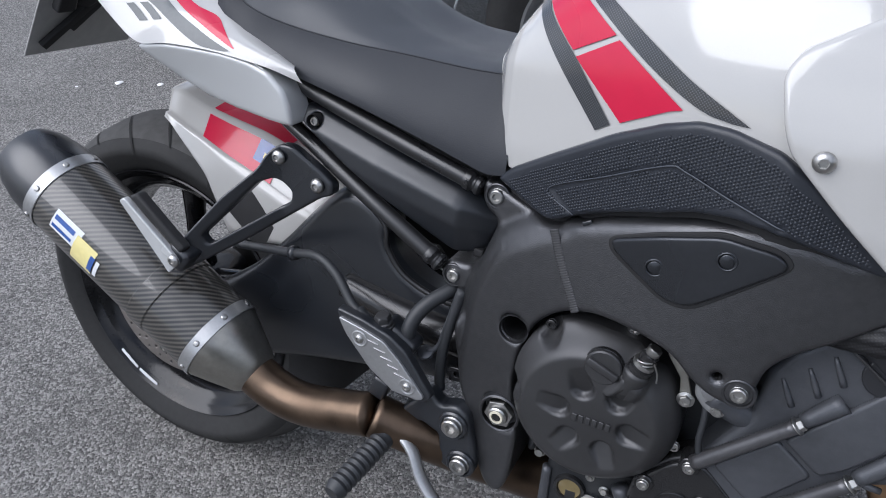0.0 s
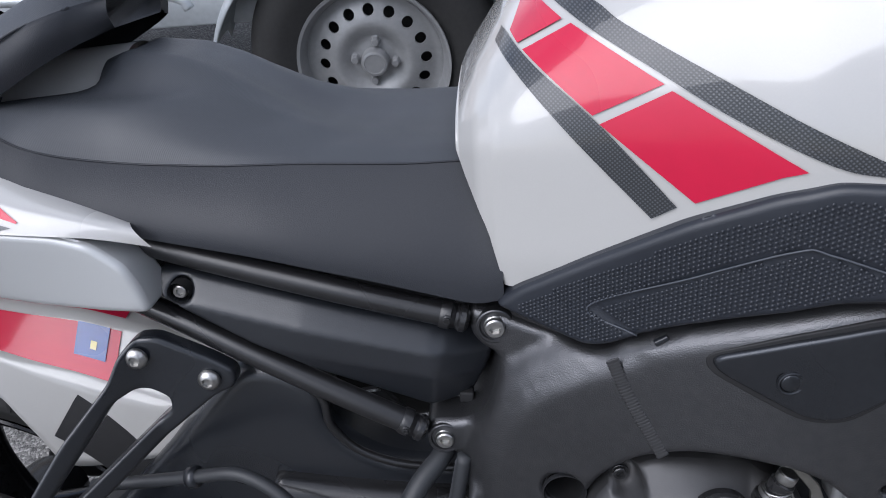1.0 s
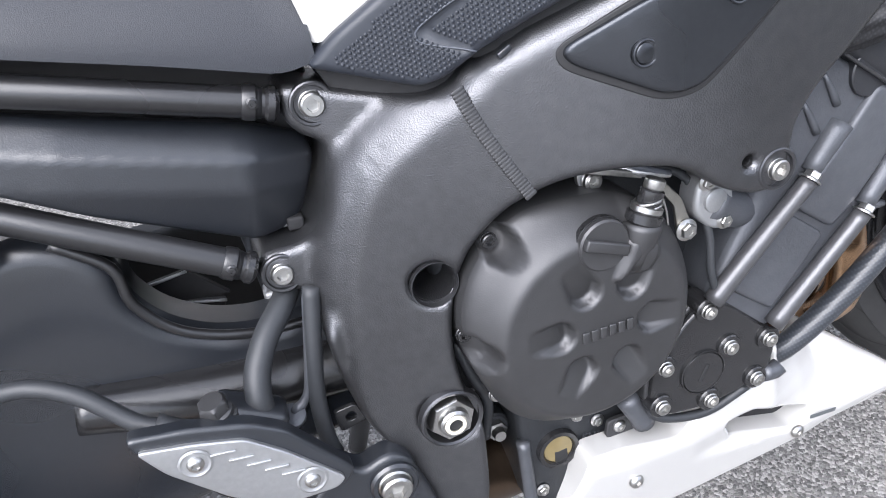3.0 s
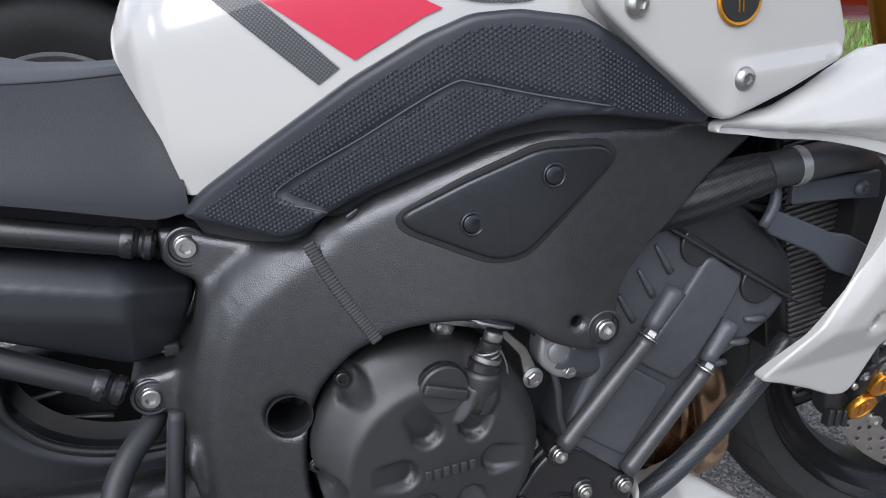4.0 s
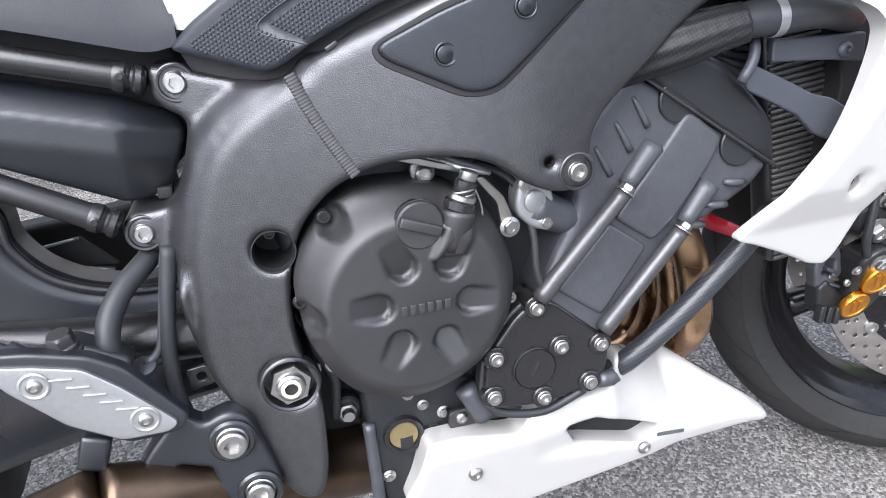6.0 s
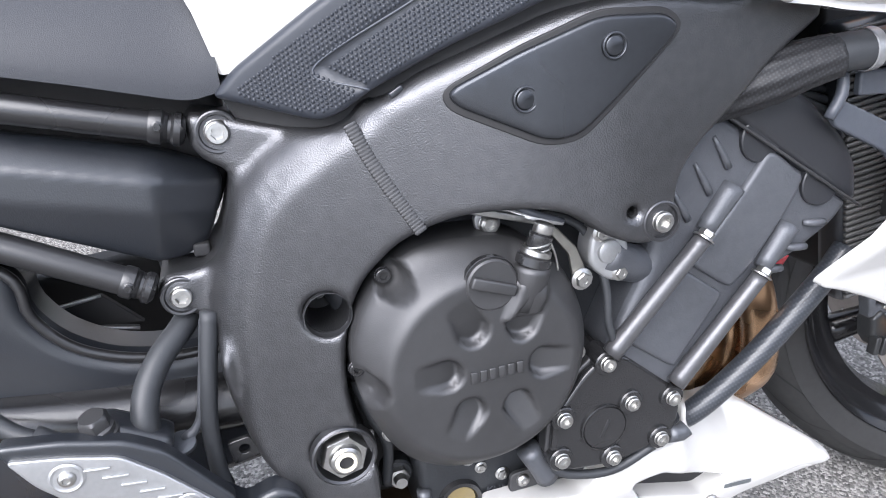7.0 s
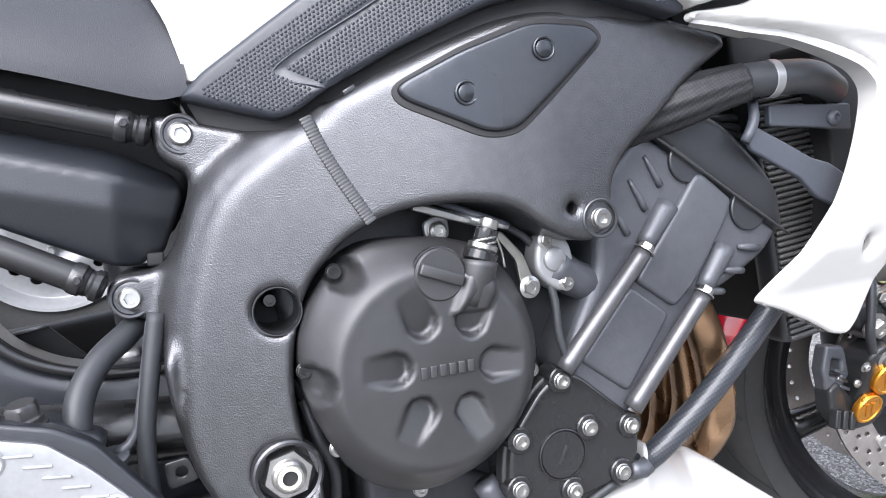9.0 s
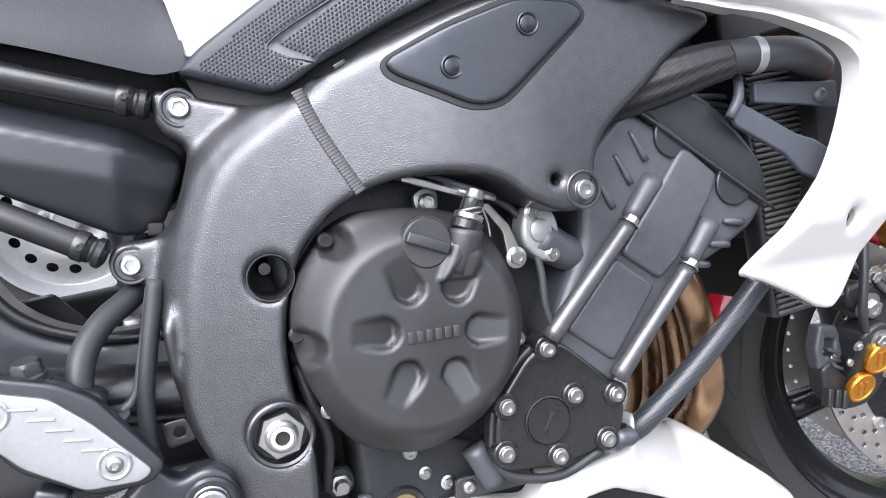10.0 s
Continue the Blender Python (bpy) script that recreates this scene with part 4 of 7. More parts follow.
# ---- engine ----
def build_engine():
    core = part("crankcase", relief(curve([(0.60, 0.55), (0.66, 0.60), (0.80, 0.58), (0.90, 0.52), (0.90, 0.40), (0.86, 0.33), (0.78, 0.30), (0.70, 0.27), (0.662, 0.28), (0.655, 0.36), (0.635, 0.45)], 0.01, True), plane_at(-0.168), 0.33, 0.012, 0.02), SUMP, BIKE, "dark cast engine crankcase")
    # clutch cover: a domed lid with six petal-shaped dents
    cx, cz = 0.706, 0.479

    def y_clutch(x, z):
        r = np.hypot((x - 0.699), (z - 0.478))
        t = np.clip((0.097 - r) / 0.030, 0, 1)
        return -0.212 - 0.027 * (t * t * (3 - 2 * t)) - 0.002 * np.clip(1 - r / 0.06, 0, 1)

    def dents(x, z):
        out = np.zeros(np.shape(x))
        for k in range(6):
            a = radians(92 - 60 * k + 22)
            ux, uz = math.cos(a), math.sin(a)
            p, q = (x - cx) * ux + (z - cz) * uz, -(x - cx) * uz + (z - cz) * ux
            half = np.interp(p, [0.037, 0.060], [0.0112, 0.0082])
            inner = np.hypot(np.maximum(0.037 - p, 0), q) - half
            d = np.maximum(np.where(p < 0.037, inner, np.abs(q) - half), p - 0.060)
            floor = 0.0105 * np.clip(1 - (p - 0.024) / 0.036, 0.0, 1)
            out = np.maximum(out, floor * np.clip(0.5 - d / 0.0034, 0, 1))
        for bx, bz in ((0.645, 0.551), (0.616, 0.478)):
            d = np.hypot(x - bx, z - bz)
            out = np.maximum(out, 0.022 * np.clip((0.0135 - d) / 0.004, 0, 1))
        # chute for the release-lever housing
        ax, az = 0.742, 0.545
        d = np.abs((x - 0.728) * (az - 0.515) - (z - 0.515) * (ax - 0.728)) / math.hypot(ax - 0.728, az - 0.515)
        out = out - 0.006 * np.clip((0.015 - d) / 0.006, 0, 1) * ((z > 0.515) & (z < 0.57))
        return out
    edge = curve([(0.611, 0.501), (0.612, 0.47), (0.619, 0.445), (0.632, 0.418), (0.648, 0.399), (0.668, 0.388), (0.690, 0.383), (0.712, 0.385), (0.743, 0.398), (0.765, 0.418), (0.779, 0.441), (0.786, 0.462), (0.788, 0.482), (0.784, 0.505), (0.775, 0.529), (0.762, 0.546), (0.745, 0.559), (0.727, 0.566), (0.707, 0.569), (0.685, 0.570), (0.665, 0.568), (0.645, 0.558), (0.632, 0.545), (0.619, 0.526)], 0.004, True)
    lid = part("clutch_cover", relief(edge, y_clutch, 0.05, 0.006, 0.0024, feat=dents), ENGINE, BIKE, "satin black clutch cover with six dents")
    for k in range(6):  # unlettered raised name shapes
        part("name_block", block(0.0052, 0.0018, 0.0088, 0.0008), ENGINE, lid, m=pose(0.6885 + 0.0069 * k, -0.2412, 0.4775, 0, 2, 0))
    cap = part("oil_filler_cap", lathe([(0.0185, -0.002), (0.0185, 0.005), (0.0172, 0.0065), (0.0003, 0.0065)], 40), ENGINE, lid, "round black oil filler cap", facing(0.7075, -0.2345, 0.5435))
    part("cap_ring", lathe([(0.0195, -0.003), (0.0195, 0.0018), (0.0188, 0.002), (0.0188, -0.003)], 40, True), ENGINE_GLOSS, cap)
    part("grip_bar", block(0.033, 0.0082, 0.006, 0.0015), ENGINE, cap, m=pose(0, 0, 0.008, 0, 0, 68 + 90))
    for x, z, y in ((0.6415, 0.5515, -0.200), (0.6135, 0.4850, -0.200), (0.630, 0.4255, -0.202), (0.738, 0.4015, -0.200), (0.690, 0.379, -0.195), (0.786, 0.456, -0.205), (0.724, 0.5715, -0.197)):
        bolt(lid, x, y, z, SOCKET, 0.72, mat=ENGINE_GLOSS if x < 0.65 and z > 0.45 else None)
    # clutch release lever housing and cable parts
    rel = part("release_shaft", sweep([(0.729, -0.232, 0.519), (0.737, -0.234, 0.540), (0.7395, -0.234, 0.549)], [0.010, 0.013, 0.0135], 18), ENGINE, lid)
    for z0, z1, r, mt in ((0.549, 0.556, 0.0125, ENGINE_GLOSS), (0.556, 0.561, 0.011, STEEL), (0.561, 0.571, 0.0085, ENGINE_GLOSS), (0.571, 0.578, 0.0070, STEEL)):
        k0, k1 = (z0 - 0.549) * 0.40, (z1 - 0.549) * 0.40
        m, n = between((0.7395 + k0, -0.234, z0), (0.7395 + k1, -0.234, z1))
        part("shaft_stage", lathe([(r * 0.92, 0), (r, 0.001), (r, n - 0.001), (r * 0.85, n)], 24), mt, rel, m=m)
    part("spring", sweep([(0.7445 + 0.009 * math.cos(a), -0.234 + 0.009 * math.sin(a), 0.558 + 0.0006 * a) for a in np.linspace(0, 12, 40)] + [(0.757, -0.236, 0.552), (0.758, -0.236, 0.542)], 0.0009, 6, 0.003), STEEL, rel)
    arm = part("release_lever", relief(straight([(0.700, 0.595), (0.752, 0.576), (0.752, 0.571), (0.700, 0.589)], 0.005, 0.001), plane_at(-0.216), 0.004, 0.001, 0.01, back=True), STEEL, BIKE, "bright plated clutch lever bar")
    part("lever_strap", relief(straight([(0.760, 0.566), (0.767, 0.567), (0.783, 0.548), (0.791, 0.526), (0.788, 0.516), (0.780, 0.519), (0.777, 0.543)], 0.004, 0.003), plane_at(-0.216), 0.003, 0.001, 0.01, back=True), TITAN, arm, "narrow plated strap")
    bolt(arm, 0.786, -0.2165, 0.522, FLANGE, 0.95)
    brk = part("cable_bracket", relief(straight([(0.714, 0.578), (0.722, 0.583), (0.734, 0.580), (0.734, 0.566), (0.726, 0.562), (0.715, 0.567)], 0.004, 0.004), plane_at(-0.194), 0.005, 0.001, 0.01, back=True), GREY_CAST, BIKE, "bright cable bracket")
    bolt(brk, 0.724, -0.195, 0.571, SOCKET, 0.9)
    for dz in (0, 0.008):
        part("clutch_cable", sweep([(0.66, -0.16, 0.604 + dz), (0.71, -0.185, 0.592 + dz), (0.748, -0.215, 0.577 + dz / 2), (0.772, -0.218, 0.570)], 0.0028, 10), STRAP if dz else ALU, BIKE)
    # sensor housing on the coolant outlet
    sens = part("coolant_outlet", relief(curve([(0.796, 0.556), (0.812, 0.560), (0.822, 0.550), (0.824, 0.530), (0.815, 0.516), (0.803, 0.520), (0.792, 0.535)], 0.004, True), plane_at(-0.220), 0.02, 0.004, 0.006), GREY_CAST, BIKE, "bright cast coolant outlet cover")
    part("outlet_boss", lathe([(0.0095, 0), (0.0090, 0.003), (0.0075, 0.004), (0.0003, 0.0042)], 28), GREY_CAST, sens, m=facing(0.807, -0.2195, 0.541))
    for x, z in ((0.801, 0.556), (0.816, 0.522)):
        bolt(sens, x, -0.2195, z, FLANGE, 0.75)
    part("outlet_neck", sweep([(0.808, -0.21, 0.537), (0.830, -0.205, 0.522), (0.848, -0.20, 0.515)], 0.015, 16), CAST, sens)
    part("wire", sweep([(0.765, -0.20, 0.575), (0.795, -0.205, 0.555), (0.806, -0.215, 0.515), (0.807, -0.218, 0.48), (0.815, -0.218, 0.452)], 0.0032, 10), RUBBER, BIKE, "black sensor wire")
    # crank end cover
    out = straight([(0.786, 0.440), (0.806, 0.452), (0.822, 0.448), (0.870, 0.404), (0.874, 0.385), (0.869, 0.364), (0.845, 0.354), (0.812, 0.348), (0.765, 0.354), (0.754, 0.372), (0.758, 0.400), (0.764, 0.414)], 0.004, 0.008)
    crank = part("crank_cover", relief(out, plane_at(-0.2155), 0.04, 0.004, 0.006), ENGINE_GLOSS, BIKE, "gloss black crank end cover")
    part("cover_rim", relief(out, plane_at(-0.209), 0.012, 0.002, 0.02), ENGINE, crank, m=Matrix.Translation((0.814, 0, 0.40)) @ Matrix.Diagonal((1.05, 1, 1.06, 1)) @ Matrix.Translation((-0.814, 0, -0.40)))
    plug = part("inspection_plug", lathe([(0.0205, -0.001), (0.0205, 0.0012), (0.0195, 0.0016), (0.0190, 0.0002), (0.0183, 0.0014), (0.0003, 0.0018)], 40), ENGINE_GLOSS, crank, m=facing(0.8015, -0.2162, 0.3875))
    # black bar laid on top as the shade of the slot
    part("slot", block(0.0028, 0.016, 0.0012, 0.0004), DARK, plug, m=pose(0, 0, 0.0017, 0, 0, 62 + 90))
    for x, z in ((0.805, 0.446), (0.864, 0.3985), (0.766, 0.406), (0.826, 0.4045), (0.762, 0.369), (0.808, 0.3575), (0.853, 0.3625)):
        part("bolt_boss", lathe([(0.0105, -0.02), (0.0105, 0.001), (0.0095, 0.002), (0.0003, 0.002)], 24), ENGINE_GLOSS, crank, m=facing(x, -0.2165, z))
        bolt(crank, x, -0.2180, z, SOCKET, 0.78)
    part("drain_spout", sweep([(0.864, -0.212, 0.359), (0.876, -0.212, 0.357), (0.882, -0.212, 0.36)], 0.0075, 14), CAST, crank)
    # lower case, oil window and bosses
    low = part("oil_sump", relief(straight([(0.652, 0.40), (0.70, 0.395), (0.76, 0.365), (0.80, 0.33), (0.79, 0.29), (0.70, 0.275), (0.69, 0.24), (0.66, 0.245), (0.654, 0.30)], 0.008, 0.01), plane_at(-0.176), 0.25, 0.008, 0.012), SUMP, BIKE, "dark cast oil sump")
    win = part("oil_window", lathe([(0.0135, 0.0), (0.0150, 0.0035), (0.0185, 0.0035), (0.0195, 0.0), (0.0195, -0.004), (0.0135, -0.004)], 36, True), ENGINE_GLOSS, low, m=facing(0.685, -0.178, 0.326))
    part("sight_glass", lathe([(0.0138, 0), (0.0132, 0.001), (0.0003, 0.0018)], 32), GLASS_OIL, win)
    part("oil_baffle", block(0.012, 0.014, 0.0015, 0.0006), DARK, win, m=pose(0.002, -0.009, 0.001))
    for x, z, s in ((0.706, 0.352, 0.6), (0.7245, 0.340, 0.7), (0.667, 0.285, 0.7), (0.712, 0.284, 0.7)):
        bolt(low, x, -0.177, z, FLANGE, s)
    part("rib", sweep([(0.655, -0.176, 0.345), (0.655, -0.178, 0.265), (0.655, -0.176, 0.245)], 0.006, 12), CAST, low)
    font = bpy.data.curves.new("casting_number", "FONT")
    font.body, font.size, font.extrude = "KN522E", 0.0095, 0.0006
    mark = new("casting_number", font)
    mark.parent, mark.matrix_basis = low, pose(0.7085, -0.1765, 0.3235, 90, 12, 0)
    font.materials.append(CAST)
    part("bracket", relief(straight([(0.728, 0.346), (0.79, 0.346), (0.80, 0.328), (0.725, 0.328)], 0.005, 0.005), plane_at(-0.190), 0.004, 0.001, 0.012, back=True), ENGINE, low)
    bolt(low, 0.738, -0.190, 0.338, DOME, 0.8)
    part("oil_pipe", sweep([(0.752, -0.20, 0.362), (0.770, -0.206, 0.345), (0.81, -0.21, 0.338), (0.850, -0.212, 0.352)], 0.004, 10), RUBBER, low)
    part("water_stub", sweep([(0.742, -0.195, 0.372), (0.752, -0.198, 0.352), (0.757, -0.198, 0.34)], 0.010, 16), CAST, low)
    # Added dark block: stands for the shaded void beside the sump
    part("void_shade", relief(straight([(0.55, 0.52), (0.68, 0.55), (0.70, 0.30), (0.58, 0.29)], 0.02, 0.02), plane_at(-0.105), 0.2, 0.01, 0.03), DARK, core, "dark block added as the shade behind the engine")
    part("breather_hose", sweep([(0.615, -0.165, 0.455), (0.622, -0.172, 0.425), (0.632, -0.170, 0.395), (0.628, -0.160, 0.35)], 0.0045, 10), RUBBER, core)
    part("oil_pipe", sweep([(0.612, -0.160, 0.47), (0.628, -0.166, 0.432), (0.645, -0.172, 0.402)], 0.0055, 10), SUMP, core)
    part("bracket", block(0.018, 0.004, 0.006, 0.001), GREY_CAST, core, m=pose(0.613, -0.172, 0.409))
    link = part("linkage_eye", lathe([(0.0135, -0.012), (0.0135, 0.002), (0.0115, 0.004), (0.0003, 0.004)], 28), SUMP, core, m=facing(0.6395, -0.150, 0.3500))
    part("linkage_nut", lathe([(0.0085, 0), (0.0085, 0.006), (0.0060, 0.0065), (0.0050, 0.013), (0.0003, 0.013)], 30, hexes=(0, 1)), STEEL, link, m=pose(0, 0, 0.004))
    # barrel and head
    def y_head(x, z):
        return np.interp(x + z, [1.25, 1.36, 1.47, 1.60], [-0.212, -0.217, -0.221, -0.222])
    out = straight([(0.892, 0.634), (0.960, 0.586), (1.026, 0.539), (1.011, 0.522), (0.980, 0.505), (0.955, 0.494), (0.936, 0.481), (0.885, 0.421), (0.866, 0.405), (0.855, 0.399), (0.815, 0.442), (0.809, 0.456), (0.845, 0.525), (0.848, 0.58), (0.860, 0.604)], 0.005, 0.008)
    head = part("cylinder_block", relief(out, y_head, 0.39, 0.008, 0.008), CAST, BIKE, "dark grey cast cylinder block")

    def raised(pts, dy, mt, nm, r=0.004, lb=""):
        return part(nm, relief(straight(pts, 0.005, 0.006), lambda x, z: y_head(x, z) - dy, 0.02, r, 0.01), mt, head, lb)
    raised([(0.893, 0.537), (0.902, 0.548), (0.938, 0.594), (0.946, 0.594), (0.974, 0.570), (0.964, 0.550), (0.930, 0.504), (0.912, 0.488), (0.876, 0.515)], 0.0055, CAST, "barrel_panel")
    raised([(0.872, 0.512), (0.908, 0.484), (0.866, 0.425), (0.824, 0.458)], 0.004, CAST, "barrel_panel")
    for a, b in (((0.882, 0.538), (0.808, 0.454)), ((0.936, 0.496), (0.866, 0.412))):
        ya, yb = float(y_head(*a)) - 0.009, float(y_head(*b)) - 0.006
        rib = part("barrel_rib", sweep([(a[0], ya, a[1]), ((a[0] + b[0]) / 2, (ya + yb) / 2, (a[1] + b[1]) / 2), (b[0], yb, b[1])], [0.0068, 0.0072, 0.008], 18), RIB, head)
        d = Vector((a[0] - b[0], 0, a[1] - b[1])).normalized()
        m, n = between((a[0], ya, a[1]), (a[0] + d.x * 0.01, ya, a[1] + d.z * 0.01))
        part("rib_bolt", FLANGE, None, rib, m=m @ Matrix.Diagonal((0.95, 0.95, 1.2, 1)))
        part("rib_root", sweep([(a[0] + d.x * 0.006, ya + 0.004, a[1] + d.z * 0.006), (a[0] + d.x * 0.045, ya + 0.007, a[1] + d.z * 0.045)], [0.007, 0.010], 14), CAST, head)
    for x, z in ((0.867, 0.5645), (0.8845, 0.5825), (0.900, 0.600)):
        y = float(y_head(x, z))
        part("fin_mark", sweep([(x - 0.0065, y, z + 0.0125), (x, y - 0.0015, z), (x + 0.0065, y - 0.001, z - 0.0125)], [0.0018, 0.0026, 0.0030], 10), CAST, head)
    for x, z in ((0.949, 0.4965), (0.970, 0.5115), (0.987, 0.529)):
        y = float(y_head(x, z))
        part("fin_mark", sweep([(x - 0.008, y - 0.001, z + 0.001), (x, y - 0.0035, z), (x + 0.012, y - 0.002, z - 0.002)], [0.0022, 0.0034, 0.0030], 10), CAST, head)
    cam_cover = part("cam_cover", relief(curve([(0.894, 0.635), (0.902, 0.641), (0.914, 0.645), (0.939, 0.645), (0.964, 0.637), (0.988, 0.618), (1.010, 0.595), (1.024, 0.573), (1.027, 0.556), (1.028, 0.540), (1.018, 0.541), (0.985, 0.565), (0.945, 0.594)], 0.006, True), lambda x, z: y_head(x, z) - 0.005, 0.38, 0.009, 0.006), COVER, BIKE, "black plastic cam cover")
    part("cover_joint", sweep([(0.890, -0.2265, 0.635), (0.94, -0.228, 0.599), (0.985, -0.228, 0.567), (1.031, -0.227, 0.535)], 0.0013, 10), ENGINE, cam_cover)
    for x, z in ((0.934, 0.606), (0.992, 0.561)):
        part("cover_lug", lathe([(0.0185, -0.01), (0.0185, 0.0008), (0.0175, 0.0016), (0.0003, 0.0016)], 28), COVER, cam_cover, m=facing(x, -0.2235, z))


build_engine()


# ---- exhaust headers, radiator, hoses ----
def build_front_plumbing():
    for k, (y, dx) in enumerate(((-0.165, 0.0), (-0.120, 0.003), (-0.075, 0.009), (-0.03, 0.015))):
        part("header_pipe", sweep([(0.925, y, 0.525), (0.958 + dx * 0.6, y - 0.003, 0.497), (0.980 + dx, y - 0.004, 0.455), (0.993 + dx, y, 0.41), (1.003 + dx, y + 0.012, 0.358), (1.006 + dx, y * 0.75 + 0.010, 0.31), (0.985 + dx, y * 0.7 + 0.02, 0.272), (0.90, y * 0.7, 0.265), (0.80, y * 0.55, 0.255), (0.66, y * 0.5 - 0.03, 0.255)], 0.0165, 18), HEADER, BIKE, "heat-tinted exhaust header")
    part("collector", sweep([(0.70, -0.08, 0.252), (0.62, -0.10, 0.262), (0.56, -0.14, 0.29), (0.49, -0.19, 0.332), (0.436, -0.213, 0.356)], [0.045, 0.04, 0.034, 0.029, 0.028], 20), BRONZE, BIKE, "brown heat-tinted exhaust collector")
    rad = part("radiator", block(0.03, 0.34, 0.24, 0.006), DARK, BIKE, "black radiator with fine fins", pose(1.088, 0.0, 0.555, 0, -6, 0))
    part("side_tank", block(0.085, 0.03, 0.25, 0.008), PLASTIC, rad, m=pose(0.0, -0.176, 0))
    for k in range(44):
        part("tank_rib", block(0.080, 0.005, 0.0036, 0.0008, 1), FIN, rad, m=pose(0.0, -0.192, -0.118 + k * 0.0055))
    hose = part("coolant_hose", sweep([(0.87, -0.205, 0.640), (0.92, -0.232, 0.651), (0.965, -0.246, 0.662), (1.0, -0.250, 0.664), (1.045, -0.246, 0.664), (1.09, -0.225, 0.655)], [0.016, 0.015, 0.0140, 0.0140, 0.0140, 0.014], 20), RUBBER, BIKE, "black rubber coolant hose")
    part("braided_sleeve", pleated([(0.875, -0.208, 0.641), (0.92, -0.232, 0.651), (0.950, -0.242, 0.658), (0.972, -0.2475, 0.662)], [0.0235, 0.0205, 0.0175, 0.0155], 11), BRAID, hose, "braided black sleeve")
    m, n = between((0.993, -0.2495, 0.6635), (1.005, -0.2500, 0.664))
    part("hose_clamp", lathe([(0.0143, 0), (0.0152, 0.0005), (0.0152, 0.0075), (0.0143, 0.008)], 32, True), GREY_CAST, hose, "ribbed steel hose clamp", m)
    bra = part("radiator_bracket", relief(straight([(0.979, 0.620), (0.990, 0.628), (1.020, 0.613), (1.048, 0.598), (1.068, 0.592), (1.090, 0.578), (1.078, 0.552), (1.052, 0.564), (1.034, 0.582), (0.986, 0.608)], 0.005, 0.003), plane_at(-0.240), 0.005, 0.002, 0.01, back=True), STRAP, BIKE, "bent grey steel bracket")
    part("upper_arm", relief(straight([(1.010, 0.645), (1.060, 0.643), (1.10, 0.642), (1.10, 0.618), (1.062, 0.623), (1.010, 0.627)], 0.005, 0.003), plane_at(-0.235), 0.006, 0.002, 0.01, back=True), STRAP, bra)
    bolt(bra, 1.078, -0.236, 0.630, DOME, 0.9, mat=STRAP)
    part("elbow", sweep([(0.992, -0.236, 0.648), (0.988, -0.240, 0.632), (0.978, -0.240, 0.616)], [0.004, 0.0045, 0.004], 14), STRAP, bra)
    part("radiator_shroud", relief(straight([(1.03, 0.74), (1.14, 0.72), (1.166, 0.64), (1.150, 0.58), (1.115, 0.53), (1.06, 0.50), (1.04, 0.60)], 0.02, 0.01), plane_at(-0.17), 0.20, 0.004, 0.02), DARK, rad, "dark shroud behind the scoop", m=pose(1.088, 0.0, 0.555, 0, -6, 0).inverted())
    part("side_shroud", relief(straight([(1.078, 0.70), (1.125, 0.70), (1.148, 0.64), (1.132, 0.585), (1.104, 0.53), (1.088, 0.505), (1.100, 0.60)], 0.02, 0.006), plane_at(-0.215), 0.05, 0.003, 0.02), DARK, rad, m=pose(1.088, 0.0, 0.555, 0, -6, 0).inverted())
    for k in range(5):
        part("cable", sweep([(0.93 + 0.01 * k, -0.20 + 0.01 * k, 0.655), (1.0, -0.19 + 0.008 * k, 0.62 + 0.006 * k), (1.05, -0.17, 0.60 + 0.01 * k)], 0.004, 8), RUBBER, BIKE)
    part("frame_inner", relief(curve([(0.84, 0.60), (0.95, 0.70), (1.10, 0.73), (1.12, 0.66), (1.0, 0.60)], 0.01, True), plane_at(-0.13), 0.26, 0.01, 0.02), DARK, BIKE)
    tube = part("crash_tube", sweep([(1.052, -0.196, 0.484), (1.026, -0.199, 0.460), (0.961, -0.201, 0.406), (0.910, -0.194, 0.364), (0.887, -0.180, 0.343), (0.853, -0.160, 0.312)], 0.0107, 18), WRAP, BIKE, "black carbon-wrapped lower tube")


